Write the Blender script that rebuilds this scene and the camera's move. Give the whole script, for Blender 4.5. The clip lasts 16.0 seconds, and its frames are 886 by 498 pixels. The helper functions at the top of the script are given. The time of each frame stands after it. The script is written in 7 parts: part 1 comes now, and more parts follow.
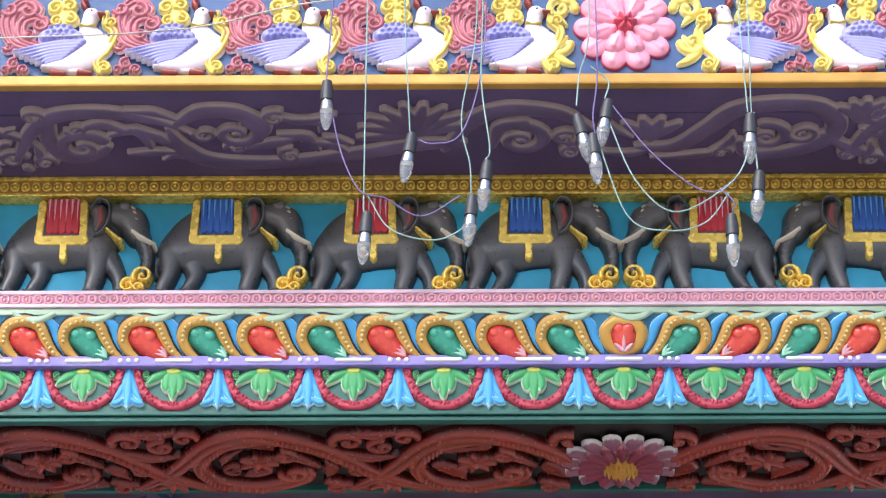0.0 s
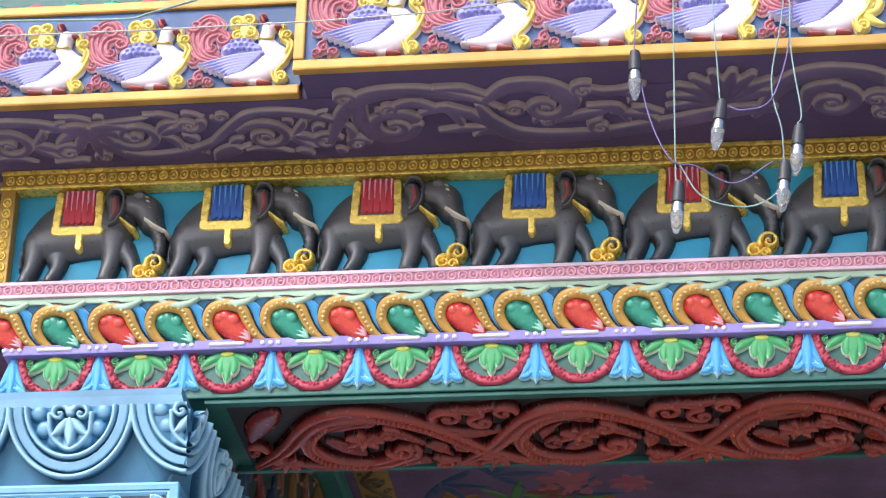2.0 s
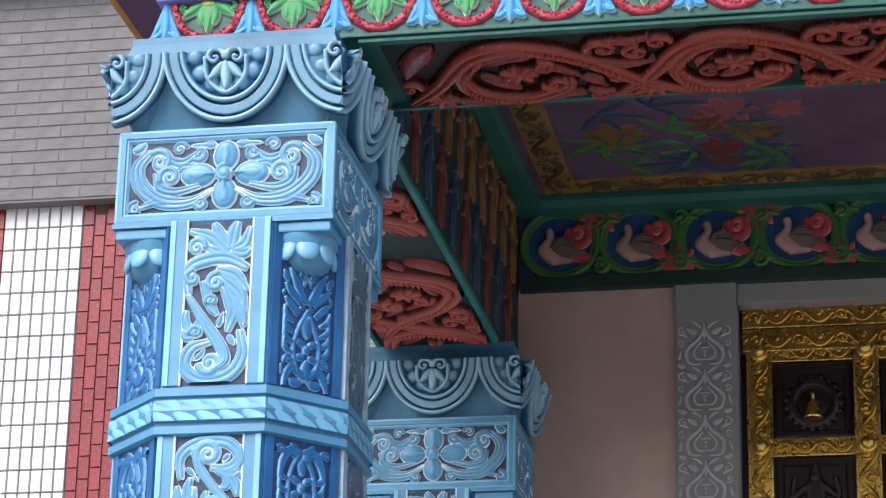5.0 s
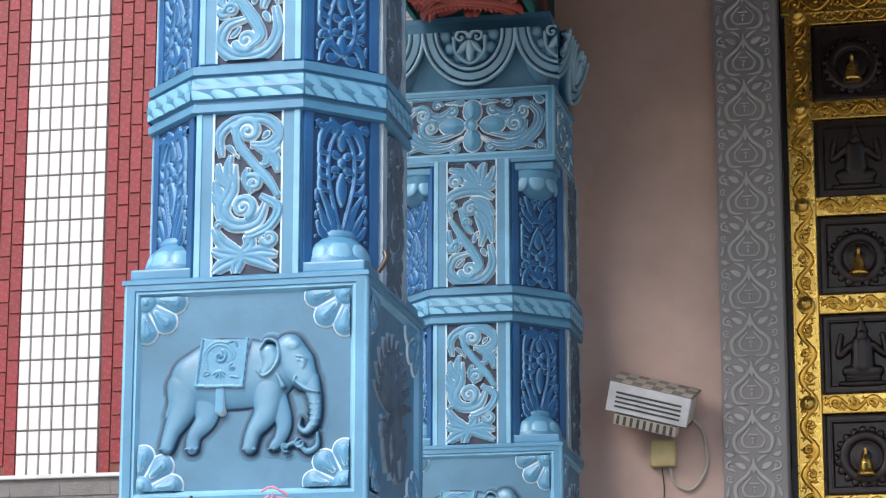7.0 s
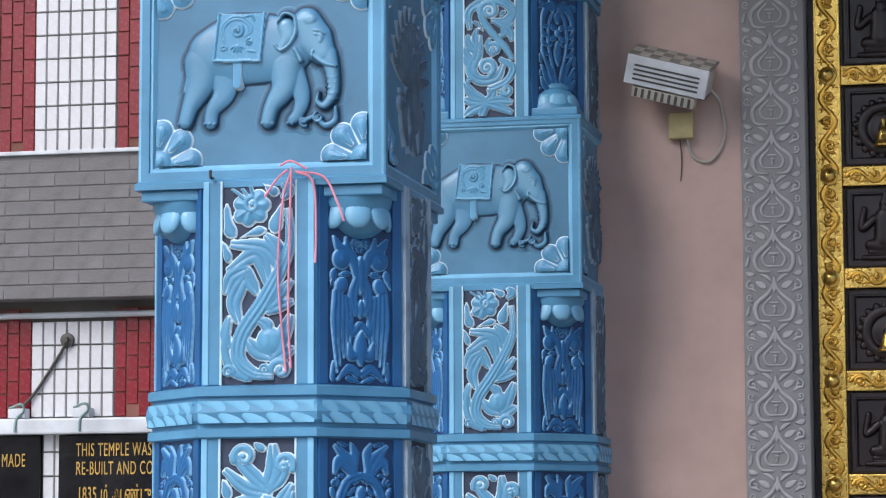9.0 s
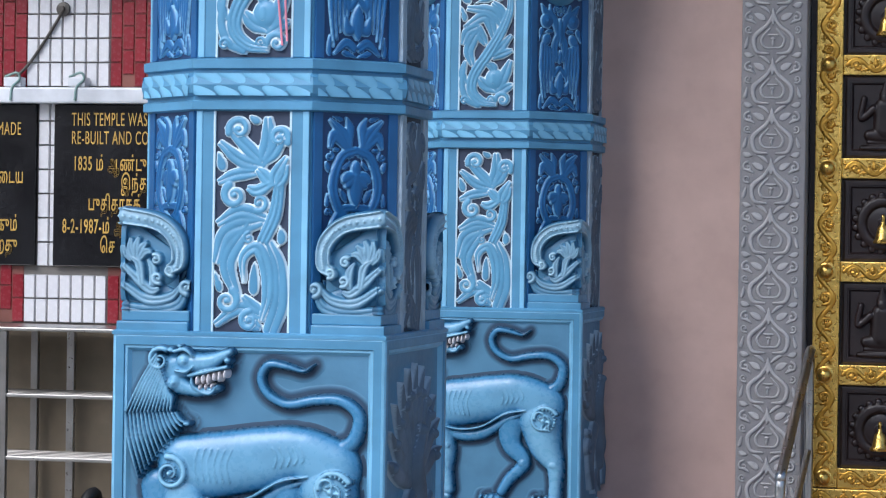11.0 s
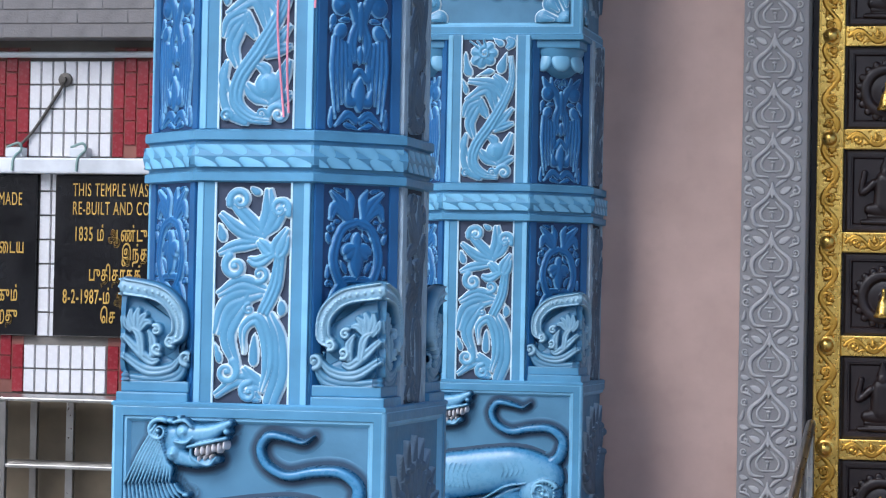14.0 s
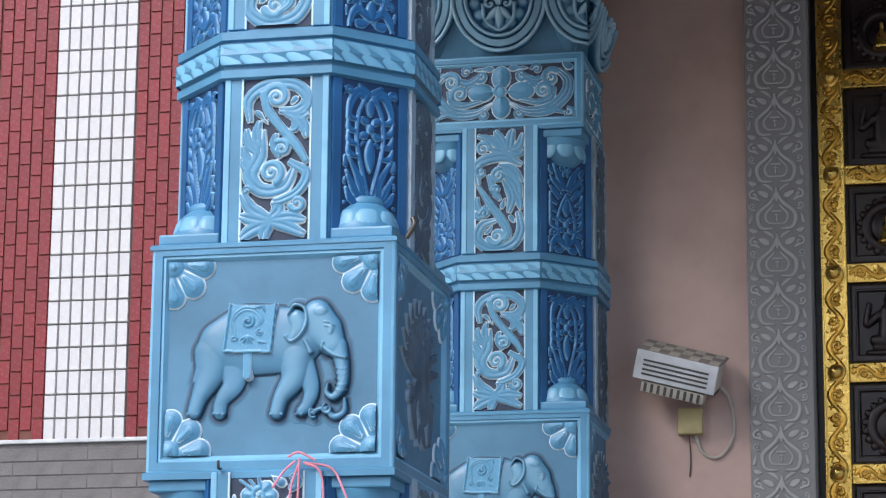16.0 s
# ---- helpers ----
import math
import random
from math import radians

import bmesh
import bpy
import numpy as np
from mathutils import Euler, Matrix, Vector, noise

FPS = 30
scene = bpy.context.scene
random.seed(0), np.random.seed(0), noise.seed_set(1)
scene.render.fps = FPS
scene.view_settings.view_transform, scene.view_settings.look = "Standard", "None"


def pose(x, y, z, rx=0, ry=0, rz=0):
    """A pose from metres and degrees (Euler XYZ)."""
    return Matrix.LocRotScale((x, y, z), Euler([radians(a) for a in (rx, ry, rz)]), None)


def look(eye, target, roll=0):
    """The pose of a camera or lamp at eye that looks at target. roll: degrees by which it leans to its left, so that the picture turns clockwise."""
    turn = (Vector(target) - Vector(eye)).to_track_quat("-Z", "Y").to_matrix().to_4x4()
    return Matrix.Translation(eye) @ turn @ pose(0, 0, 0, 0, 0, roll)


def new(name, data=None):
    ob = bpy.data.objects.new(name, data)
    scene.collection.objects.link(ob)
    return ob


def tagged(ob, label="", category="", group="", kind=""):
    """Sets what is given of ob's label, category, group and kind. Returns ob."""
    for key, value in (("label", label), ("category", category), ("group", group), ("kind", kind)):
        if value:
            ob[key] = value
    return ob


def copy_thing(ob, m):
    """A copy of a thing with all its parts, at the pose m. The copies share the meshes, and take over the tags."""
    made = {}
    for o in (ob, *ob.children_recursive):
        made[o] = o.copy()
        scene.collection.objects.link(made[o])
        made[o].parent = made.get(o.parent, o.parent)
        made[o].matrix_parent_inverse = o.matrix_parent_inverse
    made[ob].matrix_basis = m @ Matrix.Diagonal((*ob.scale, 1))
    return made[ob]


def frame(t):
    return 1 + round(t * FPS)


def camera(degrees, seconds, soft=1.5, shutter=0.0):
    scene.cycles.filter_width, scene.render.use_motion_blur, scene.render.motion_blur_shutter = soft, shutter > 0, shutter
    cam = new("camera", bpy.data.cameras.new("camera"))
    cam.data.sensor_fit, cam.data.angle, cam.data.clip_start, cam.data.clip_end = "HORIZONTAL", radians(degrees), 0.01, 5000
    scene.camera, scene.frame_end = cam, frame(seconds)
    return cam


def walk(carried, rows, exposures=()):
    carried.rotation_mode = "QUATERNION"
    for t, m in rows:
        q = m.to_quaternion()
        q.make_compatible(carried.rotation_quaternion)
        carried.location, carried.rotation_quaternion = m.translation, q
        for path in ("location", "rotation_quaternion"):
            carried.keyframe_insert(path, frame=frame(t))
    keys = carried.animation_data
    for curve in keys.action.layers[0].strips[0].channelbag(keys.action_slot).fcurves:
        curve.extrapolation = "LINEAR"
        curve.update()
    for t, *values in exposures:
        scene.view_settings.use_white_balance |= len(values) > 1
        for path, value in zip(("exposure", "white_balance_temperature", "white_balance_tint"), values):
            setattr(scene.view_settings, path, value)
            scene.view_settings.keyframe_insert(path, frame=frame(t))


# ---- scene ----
# A temple porch: carved blue columns under a painted cornice.  x runs along the front, y into the porch, z up.
cam = camera(18.5, 16.0, soft=1.2)
EYE = (1.917, -6.813, 1.600)
PATH = [(0.0, 0.61, 28.77, 0.06), (0.5, 2.42, 28.52, 0.55), (1.0, 4.37, 28.29, 0.95), (1.5, 6.18, 28.18, 1.35),
        (2.0, 8.1, 28.07, 1.74), (2.5, 9.53, 27.8, 1.99), (3.0, 10.61, 26.84, 2.1), (3.5, 11.17, 25.34, 1.97),
        (4.0, 11.35, 23.61, 1.73), (4.2, 11.34, 22.94, 1.61), (6.3, 11.89, 15.87, 0.54), (6.5, 11.96, 15.17, 0.32),
        (7.0, 12.18, 13.37, 0.04), (7.5, 12.36, 11.7, -0.15), (8.0, 12.5, 9.9, -0.26), (8.5, 12.56, 8.25, -0.27),
        (9.0, 12.57, 6.5, -0.2), (9.5, 12.56, 4.92, -0.09), (10.0, 12.54, 3.27, 0.12), (10.2, 12.53, 2.65, 0.36),
        (12.3, 12.34, -3.48, 1.12), (12.5, 12.34, -3.47, 1.2), (13.0, 12.36, -2.74, 1.23), (13.5, 12.41, -1.15, 1.21),
        (14.0, 12.48, 1.21, 1.14), (14.5, 12.56, 3.62, 1.01), (15.0, 12.64, 6.46, 0.83), (15.5, 12.71, 9.31, 0.64),
        (16.0, 12.78, 12.66, 0.48)]


def stance(yaw, pitch, roll):
    """A camera pose from degrees of yaw to the left, pitch upwards and roll."""
    return pose(*EYE, 0, 0, yaw) @ pose(0, 0, 0, 90 + pitch, 0, 0) @ pose(0, 0, 0, 0, 0, roll)


EXPOSURE = [(0.0, 1.12, 5900, 10), (3.0, 0.95, 5900, 10), (4.2, 0.80, 5900, 10), (6.3, 0.72, 6350, 10), (7.5, 0.5, 6300, 10), (9.0, 0.26, 5900, 10),
            (10.2, 0.2, 5800, 10), (12.4, 0.26, 5480, 10), (13.5, 0.32, 5500, 10), (14.5, 0.36, 5780, 10), (16.0, 0.35, 5950, 10)]
walk(cam, [(t, stance(y, p, r)) for t, y, p, r in PATH], EXPOSURE)

# ---- light ----
world = bpy.data.worlds.new("sky")
scene.world = world
world.use_nodes = True
nt = world.node_tree
sky = nt.nodes.new("ShaderNodeTexSky")
sky.sky_type = "NISHITA"
sky.sun_disc = False
sky.sun_elevation, sky.sun_rotation = radians(43), radians(208)
sky.air_density, sky.dust_density, sky.ozone_density = 1.0, 3.0, 1.0
nt.links.new(sky.outputs["Color"], nt.nodes["Background"].inputs["Color"])
nt.nodes["Background"].inputs["Strength"].default_value = 0.15
sun = new("sun", bpy.data.lights.new("sun", "SUN"))
sun.data.energy, sun.data.angle, sun.data.color = 1.55, radians(32), (1.0, 0.96, 0.91)
sun.matrix_world = look((-4.2, -7.8, 8.2), (0, 0, 0))

# ---- materials ----


def hexa(s):
    """A linear colour from a hex code."""
    v = [int(s[i:i + 2], 16) / 255 for i in (0, 2, 4)]
    return tuple(c / 12.92 if c <= 0.04045 else ((c + 0.055) / 1.055) ** 2.4 for c in v) + (1.0,)


def mix_node(nodes, links, fac, a, b, blend="MIX"):
    m = nodes.new("ShaderNodeMix")
    m.data_type, m.blend_type = "RGBA", blend
    for sock, val in ((m.inputs[0], fac), (m.inputs[6], a), (m.inputs[7], b)):
        if hasattr(val, "links"):
            links.new(val, sock)
        else:
            sock.default_value = val
    return m.outputs[2]


def ramp(nodes, links, src, lo, hi):
    r = nodes.new("ShaderNodeMapRange")
    r.inputs["From Min"].default_value, r.inputs["From Max"].default_value = lo, hi
    links.new(src, r.inputs["Value"])
    return r.outputs["Result"]


def noise_at(nodes, links, scale, detail=4.0, stretch=None):
    co = nodes.new("ShaderNodeTexCoord")
    n = nodes.new("ShaderNodeTexNoise")
    n.inputs["Scale"].default_value, n.inputs["Detail"].default_value = scale, detail
    src = co.outputs["Object"]
    if stretch:
        mp = nodes.new("ShaderNodeMapping")
        mp.inputs["Scale"].default_value = stretch
        links.new(src, mp.inputs["Vector"])
        src = mp.outputs["Vector"]
    links.new(src, n.inputs["Vector"])
    return n.outputs["Fac"]


def paint(name, colour, rough=0.5, metal=0.0, vary=0.18, grain=60.0, bump=0.15, rim=None, crest=None, dirt=0.25, spread=0.0, coat=0.0):
    """Brushed paint: tone drifts at two scales, dust lies in blotches; rim: an outline, pale paint or dark crease
    shade; crest: paler colour on the high relief, also used as painted highlight.
    """
    m = bpy.data.materials.new(name)
    m.use_nodes = True
    nodes, links = m.node_tree.nodes, m.node_tree.links
    b = nodes["Principled BSDF"]
    base = hexa(colour) if isinstance(colour, str) else colour
    big, fine = noise_at(nodes, links, 5.0), noise_at(nodes, links, grain, 6.0)
    dark = tuple(c * (1 - vary * 1.6) for c in base[:3]) + (1,)
    pale = tuple(min(1, c * (1 + vary) + 0.01) for c in base[:3]) + (1,)
    col = mix_node(nodes, links, ramp(nodes, links, big, 0.3, 0.7), dark, pale)
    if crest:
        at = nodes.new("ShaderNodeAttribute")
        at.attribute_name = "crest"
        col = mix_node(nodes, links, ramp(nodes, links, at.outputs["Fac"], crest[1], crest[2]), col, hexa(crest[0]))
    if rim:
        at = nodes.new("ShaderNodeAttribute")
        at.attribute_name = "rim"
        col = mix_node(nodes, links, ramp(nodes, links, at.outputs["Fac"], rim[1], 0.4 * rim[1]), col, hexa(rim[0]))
    if spread:
        oi = nodes.new("ShaderNodeObjectInfo")
        col = mix_node(nodes, links, ramp(nodes, links, oi.outputs["Random"], 0, 1), col, tuple(c * (1 - spread) for c in base[:3]) + (1,))
    grime = tuple(c * 0.45 + 0.012 for c in base[:3]) + (1,)
    spots = noise_at(nodes, links, 14.0, 8.0)
    if dirt:
        mul = nodes.new("ShaderNodeMath")
        mul.operation = "MULTIPLY"
        mul.inputs[1].default_value = dirt
        links.new(ramp(nodes, links, spots, 0.5, 0.75), mul.inputs[0])
        col = mix_node(nodes, links, mul.outputs[0], col, grime)
    links.new(col, b.inputs["Base Color"])
    rg = nodes.new("ShaderNodeMapRange")
    rg.inputs["To Min"].default_value, rg.inputs["To Max"].default_value = max(0.05, rough - 0.12), min(1, rough + 0.15)
    links.new(fine, rg.inputs["Value"])
    links.new(rg.outputs["Result"], b.inputs["Roughness"])
    b.inputs["Metallic"].default_value = metal
    if coat:
        b.inputs["Coat Weight"].default_value = coat
    bp = nodes.new("ShaderNodeBump")
    bp.inputs["Strength"].default_value, bp.inputs["Distance"].default_value = bump, 0.004
    links.new(fine, bp.inputs["Height"])
    links.new(bp.outputs["Normal"], b.inputs["Normal"])
    return m


M = {
    "blue": paint("blue_paint", "5590b4", 0.38, vary=0.1),
    "blue_flat": paint("slate_blue_paint", "4b7f9f", 0.45),
    "blue_deep": paint("deep_blue_paint", "1f5c92", 0.45),
    "navy": paint("navy_recess_paint", "2d3a52", 0.6),
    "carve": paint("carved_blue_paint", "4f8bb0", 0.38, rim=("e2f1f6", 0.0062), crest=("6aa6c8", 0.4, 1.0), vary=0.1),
    "carve_deep": paint("carved_deep_blue_paint", "1f639c", 0.42, rim=("84bade", 0.005), vary=0.1),
    "edge": paint("pale_blue_edge_paint", "82bcdc", 0.38, vary=0.08),
    "line": paint("white_line_paint", "c8e2ee", 0.45, vary=0.08),
    "plum": paint("plum_paint", "4c3a60", 0.6, vary=0.1),
    "plum_carve": paint("carved_plum_paint", "5a4868", 0.5, rim=("a08c88", 0.0085)),
    "gold": paint("gold_paint", "b08432", 0.42, 0.2),
    "gold_leaf": paint("bright_gold_paint", "ecc95c", 0.26, 0.35, vary=0.12, grain=45, bump=0.5),
    "brass": paint("polished_brass", "f0c668", 0.28, 1.0, bump=0.5, dirt=0.15),
    "teal": paint("turquoise_paint", "2f9fc4", 0.5),
    "pink": paint("pink_paint", "cf8fae", 0.5),
    "lilac": paint("lilac_paint", "8a7cc0", 0.5),
    "white": paint("white_paint", "e6e2e4", 0.5),
    "green": paint("dark_green_paint", "1e5a50", 0.5),
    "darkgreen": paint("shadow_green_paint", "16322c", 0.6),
    "wall": paint("beige_wall_paint", "c2a69a", 0.36, vary=0.06, grain=25, bump=0.08, dirt=0.12),
    "stone": paint("grey_carved_granite", "b8b6b6", 0.7, vary=0.12, grain=160, bump=0.4, rim=("8e8c8c", 0.0035)),
    "granite": paint("polished_red_granite", "8a5444", 0.22, vary=0.2, grain=220, bump=0.02),
    "granite_top": paint("worn_red_granite", "80605a", 0.35, vary=0.12, grain=220, bump=0.02),
    "slate": paint("grey_slate", "7b7878", 0.8, vary=0.2, grain=120, bump=0.6, spread=0.12, dirt=0.4),
    "white_tile": paint("white_glazed_tile", "d9d8da", 0.25, vary=0.04, bump=0.03, spread=0.06, dirt=0.1),
    "red_tile": paint("red_glazed_tile", "8c1d2a", 0.25, vary=0.1, bump=0.03, spread=0.25, dirt=0.1),
    "grout": paint("grey_grout", "6f6a64", 0.9),
    "paving": paint("pale_paving", "a19c92", 0.8, vary=0.1, grain=30),
    "wood": paint("dark_stained_wood", "1f0f0e", 0.35, vary=0.3, grain=30),
    "steel": paint("brushed_stainless_steel", "b4b2ae", 0.3, 1.0, dirt=0.1),
    "black": paint("black_polished_granite", "0d0d10", 0.15, bump=0.0),
    # blotched plaster, darkened in colour for the canopy's shade behind the rack
    "plaster": paint("stained_shaded_plaster", "7f725e", 0.85, vary=0.15, grain=20),
}
for key, args in {
    "white_pink": ("e2c3cf",), "pale_green": ("a9bfa4",), "ochre": ("cfa250", 0.42), "red_gloss": ("d1322e", 0.3), "green_gloss": ("1f8a6c", 0.3),
    "pink_pale": ("e3a9b4",), "mint": ("a9dcc6",), "sky": ("5aa9dc",), "leaf_bed": ("2f6f92",), "rose": ("b53b50",), "leaf_green": ("6cc47e",), "lime": ("c8cf5a",),
    "ear_red": ("9a4a48",), "ivory": ("d9cdb8",), "cloth_red": ("b3202e",), "cloth_blue": ("1f4f9c",), "bird_white": ("e0ced4",), "bird_lilac": ("8f88c4",),
    "bird_red": ("d68488",), "bird_gold": ("e3cf62",), "cobalt": ("1d4478",), "lotus_pink": ("d8527e",), "plum_white": ("c9b9ba",), "lotus_heart": ("c08a28",),
    "maroon": ("7c2622",), "steel_dark": ("57534e", 0.4, 0.6), "cable": ("7f9a94", 0.5), "cable_violet": ("6a5a8a", 0.5), "socket": ("2c2c30", 0.5),
    "cctv": ("b9b3a6", 0.5), "box_cream": ("b7a878", 0.6), "text_gold": ("c9a24a", 0.4, 0.2), "bar_dark": ("4b4a48", 0.5), "statue": ("d0a63a", 0.45), "string": ("e690a2", 0.6),
    # vine_green, duck_dusk, inner_gold, panel_purple, figure_*: porch shade mixed into the colours
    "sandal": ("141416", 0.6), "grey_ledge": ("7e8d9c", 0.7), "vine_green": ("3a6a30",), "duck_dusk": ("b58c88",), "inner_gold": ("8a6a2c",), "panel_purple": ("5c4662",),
    # steel_mid: rack steel with the canopy's shade mixed in
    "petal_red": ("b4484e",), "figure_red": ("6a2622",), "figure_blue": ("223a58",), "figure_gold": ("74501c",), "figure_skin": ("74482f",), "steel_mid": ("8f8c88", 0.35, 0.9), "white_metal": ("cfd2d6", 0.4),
}.items():
    M[key] = paint(key + "_paint", *args)
for key, colour, edge in (("leaf_green", "3f9a58", "d9f0d4"), ("sky", "4b9fd8", "bfe2f2"), ("bird_lilac", "8f8cc6", "e6e2f2"), ("bird_red", "a85a66", "f0d0d0"), ("bird_gold", "d4bc54", "f0e6a8"), ("lotus_pink", "e394a8", "b0305a"), ("plum_white", "8a5468", "e4dcd8"), ("petal_red", "a83c44", "d98c86")):
    M[key] = paint(key + "_edged_paint", colour, 0.45, rim=(edge, 0.0045), vary=0.1)
# crest and dark rim put highlight and edge shade into the elephant's colour
M["elephant_grey"] = paint("elephant_grey_paint", "45464a", 0.3, rim=("2c2826", 0.004), crest=("6a6462", 0.6, 1.1), vary=0.25)
# dark rims and bright crests paint crease shade and gloss onto the red foliage
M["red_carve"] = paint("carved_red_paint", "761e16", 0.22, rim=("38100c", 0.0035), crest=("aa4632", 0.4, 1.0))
M["brass_relief"] = paint("embossed_brass", "dcaa48", 0.3, 1.0, vary=0.2, rim=("7a5618", 0.003), dirt=0.25)
# dirt and side shade together, mixed into the colours of one column face
M["worn"] = paint("weathered_shaded_blue_paint", "566a7c", 0.6, vary=0.25, rim=("a2b6c4", 0.004), dirt=0.6)
M["worn_bed"] = paint("weathered_shaded_bed_paint", "343e4a", 0.75, vary=0.25, dirt=0.5)
M["block_bed"] = paint("dusty_blue_paint", "4f809f", 0.45, vary=0.1)
# beasts: outlines and tops carry painted shade and highlights in their colour
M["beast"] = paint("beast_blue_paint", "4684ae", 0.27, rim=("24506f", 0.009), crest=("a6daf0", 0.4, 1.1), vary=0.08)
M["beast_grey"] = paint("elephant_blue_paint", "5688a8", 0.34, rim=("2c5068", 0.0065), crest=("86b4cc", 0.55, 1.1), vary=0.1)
glass = bpy.data.materials.new("bulb_glass")
glass.use_nodes = True
gb = glass.node_tree.nodes["Principled BSDF"]
gb.inputs["Base Color"].default_value, gb.inputs["Roughness"].default_value = (0.9, 0.92, 0.94, 1), 0.08
gb.inputs["Transmission Weight"].default_value, gb.inputs["IOR"].default_value = 0.85, 1.3
M["glass"] = glass
M["lotus_wine"] = paint("wine_petal_paint", "82203a", 0.4, rim=("c48a90", 0.004))
# salmon foliage with the same painted crease shade and highlights
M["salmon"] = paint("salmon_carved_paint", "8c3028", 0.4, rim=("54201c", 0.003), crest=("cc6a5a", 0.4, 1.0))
M["bead_gold"] = paint("pale_gold_bead_paint", "e2c684", 0.35, rim=("a87a30", 0.003))
M["ochre"] = paint("ochre_leaf_paint", "cc9c48", 0.38, rim=("e6c888", 0.004))
M["red_gloss"] = paint("red_heart_paint", "c42a28", 0.24, rim=("8c1c20", 0.008), crest=("e2604e", 0.75, 1.05))
M["green_gloss"] = paint("green_heart_paint", "187058", 0.24, rim=("0f4a40", 0.008), crest=("58b498", 0.75, 1.05))
M["teal_green"] = paint("teal_edge_paint", "2a7a76", 0.5)
M["shield"] = paint("weathered_zinc", "8c857c", 0.55, 0.2, dirt=0.5)
# gold and wing tones of the inner porch, darkened by its shade
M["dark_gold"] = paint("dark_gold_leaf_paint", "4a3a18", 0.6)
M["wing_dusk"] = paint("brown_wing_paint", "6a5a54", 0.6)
M["wood_red"] = paint("red_brown_wood", "3f1c16", 0.35, vary=0.3, grain=30)
# dark outline colour that also carries the contact shade round the beasts
M["halo"] = paint("airbrushed_shade_outline", "22405a", 0.5, rim=("4f809f", 0.020), vary=0.1)
M["black_line"] = paint("dark_outline_paint", "16202a", 0.5)
M["frieze_line"] = paint("frieze_outline_paint", "14343f", 0.5, rim=("2a96b8", 0.004))
# near-black bed: the shade in the gaps of the foliage, given as colour
M["red_bed"] = paint("red_gap_shade_paint", "180c0b", 0.6)
# ceiling pink, dulled in colour for the shade of the porch
M["petal_dusk"] = paint("shaded_pink_paint", "8a4a52", 0.6)
# creases darkened and ridges lightened in the colour, as painted shading
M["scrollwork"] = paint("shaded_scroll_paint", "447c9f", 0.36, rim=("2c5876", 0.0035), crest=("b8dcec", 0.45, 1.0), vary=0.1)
M["petal_blue"] = paint("pale_petal_paint", "79b0cf", 0.36, vary=0.1)
# groove shade painted by the dark rim, ridge light by the crest
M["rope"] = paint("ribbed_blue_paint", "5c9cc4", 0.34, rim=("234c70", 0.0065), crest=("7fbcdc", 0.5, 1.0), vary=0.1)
M["sky_plain"] = paint("pale_streak_blue", "6aa6dc")

M["red_grout"] = paint("stained_red_grout", "7e5046", 0.9, vary=0.2)

# ---- mesh helpers ----


def part(name, bm, mat, parent=None, label="", smooth=None):
    me = bpy.data.meshes.new(name)
    bm.to_mesh(me)
    bm.free()
    for m in mat if isinstance(mat, (list, tuple)) else (mat,):
        me.materials.append(M[m] if isinstance(m, str) else m)
    if smooth is not None:
        me.shade_smooth()
        me.set_sharp_from_angle(angle=radians(smooth))
    ob = new(name, me)
    ob.parent = parent
    if label:
        tagged(ob, label)
    return ob


def thing(name, label, category, group="", kind="", at=(0, 0, 0)):
    ob = new(name)
    ob.matrix_world = Matrix.Translation(at)
    return tagged(ob, label, category, group, kind)


def add_box(bm, x0, x1, y0, y1, z0, z1, bevel=0.0):
    vs = [bm.verts.new((x, y, z)) for x in (x0, x1) for y in (y0, y1) for z in (z0, z1)]
    fs = [bm.faces.new([vs[i] for i in q]) for q in ((0, 1, 3, 2), (4, 6, 7, 5), (0, 4, 5, 1), (2, 3, 7, 6), (0, 2, 6, 4), (1, 5, 7, 3))]
    if bevel:
        bmesh.ops.bevel(bm, geom=list({e for f in fs for e in f.edges}), offset=bevel, segments=2, affect="EDGES", profile=0.6)


def box(x0, x1, y0, y1, z0, z1, bevel=0.0):
    bm = bmesh.new()
    add_box(bm, x0, x1, y0, y1, z0, z1, bevel)
    return bm


def rings(loops, close=True):
    """A skin through loops of points, bottom to top, capped."""
    bm = bmesh.new()
    vs = [[bm.verts.new(p) for p in lo] for lo in loops]
    n = len(vs[0])
    for a, b in zip(vs, vs[1:]):
        for i in range(n):
            bm.faces.new((a[i], a[(i + 1) % n], b[(i + 1) % n], b[i]))
    if close:
        bm.faces.new(list(reversed(vs[0])))
        bm.faces.new(vs[-1])
    return bm


def square(h, z):
    return [(-h, -h, z), (h, -h, z), (h, h, z), (-h, h, z)]


def octagon(w, o, z):
    return [(-o, -w, z), (o, -w, z), (w, -o, z), (w, o, z), (o, w, z), (-o, w, z), (-w, o, z), (-w, -o, z)]


def prism_x(profile, x0, x1):
    """A moulding along x with the outline (y, z)."""
    bm = bmesh.new()
    a, b = ([bm.verts.new((x, y, z)) for y, z in profile] for x in (x0, x1))
    n = len(profile)
    for i in range(n):
        bm.faces.new((a[i], a[(i + 1) % n], b[(i + 1) % n], b[i]))
    bm.faces.new(a), bm.faces.new(list(reversed(b)))
    bmesh.ops.recalc_face_normals(bm, faces=bm.faces)
    return bm


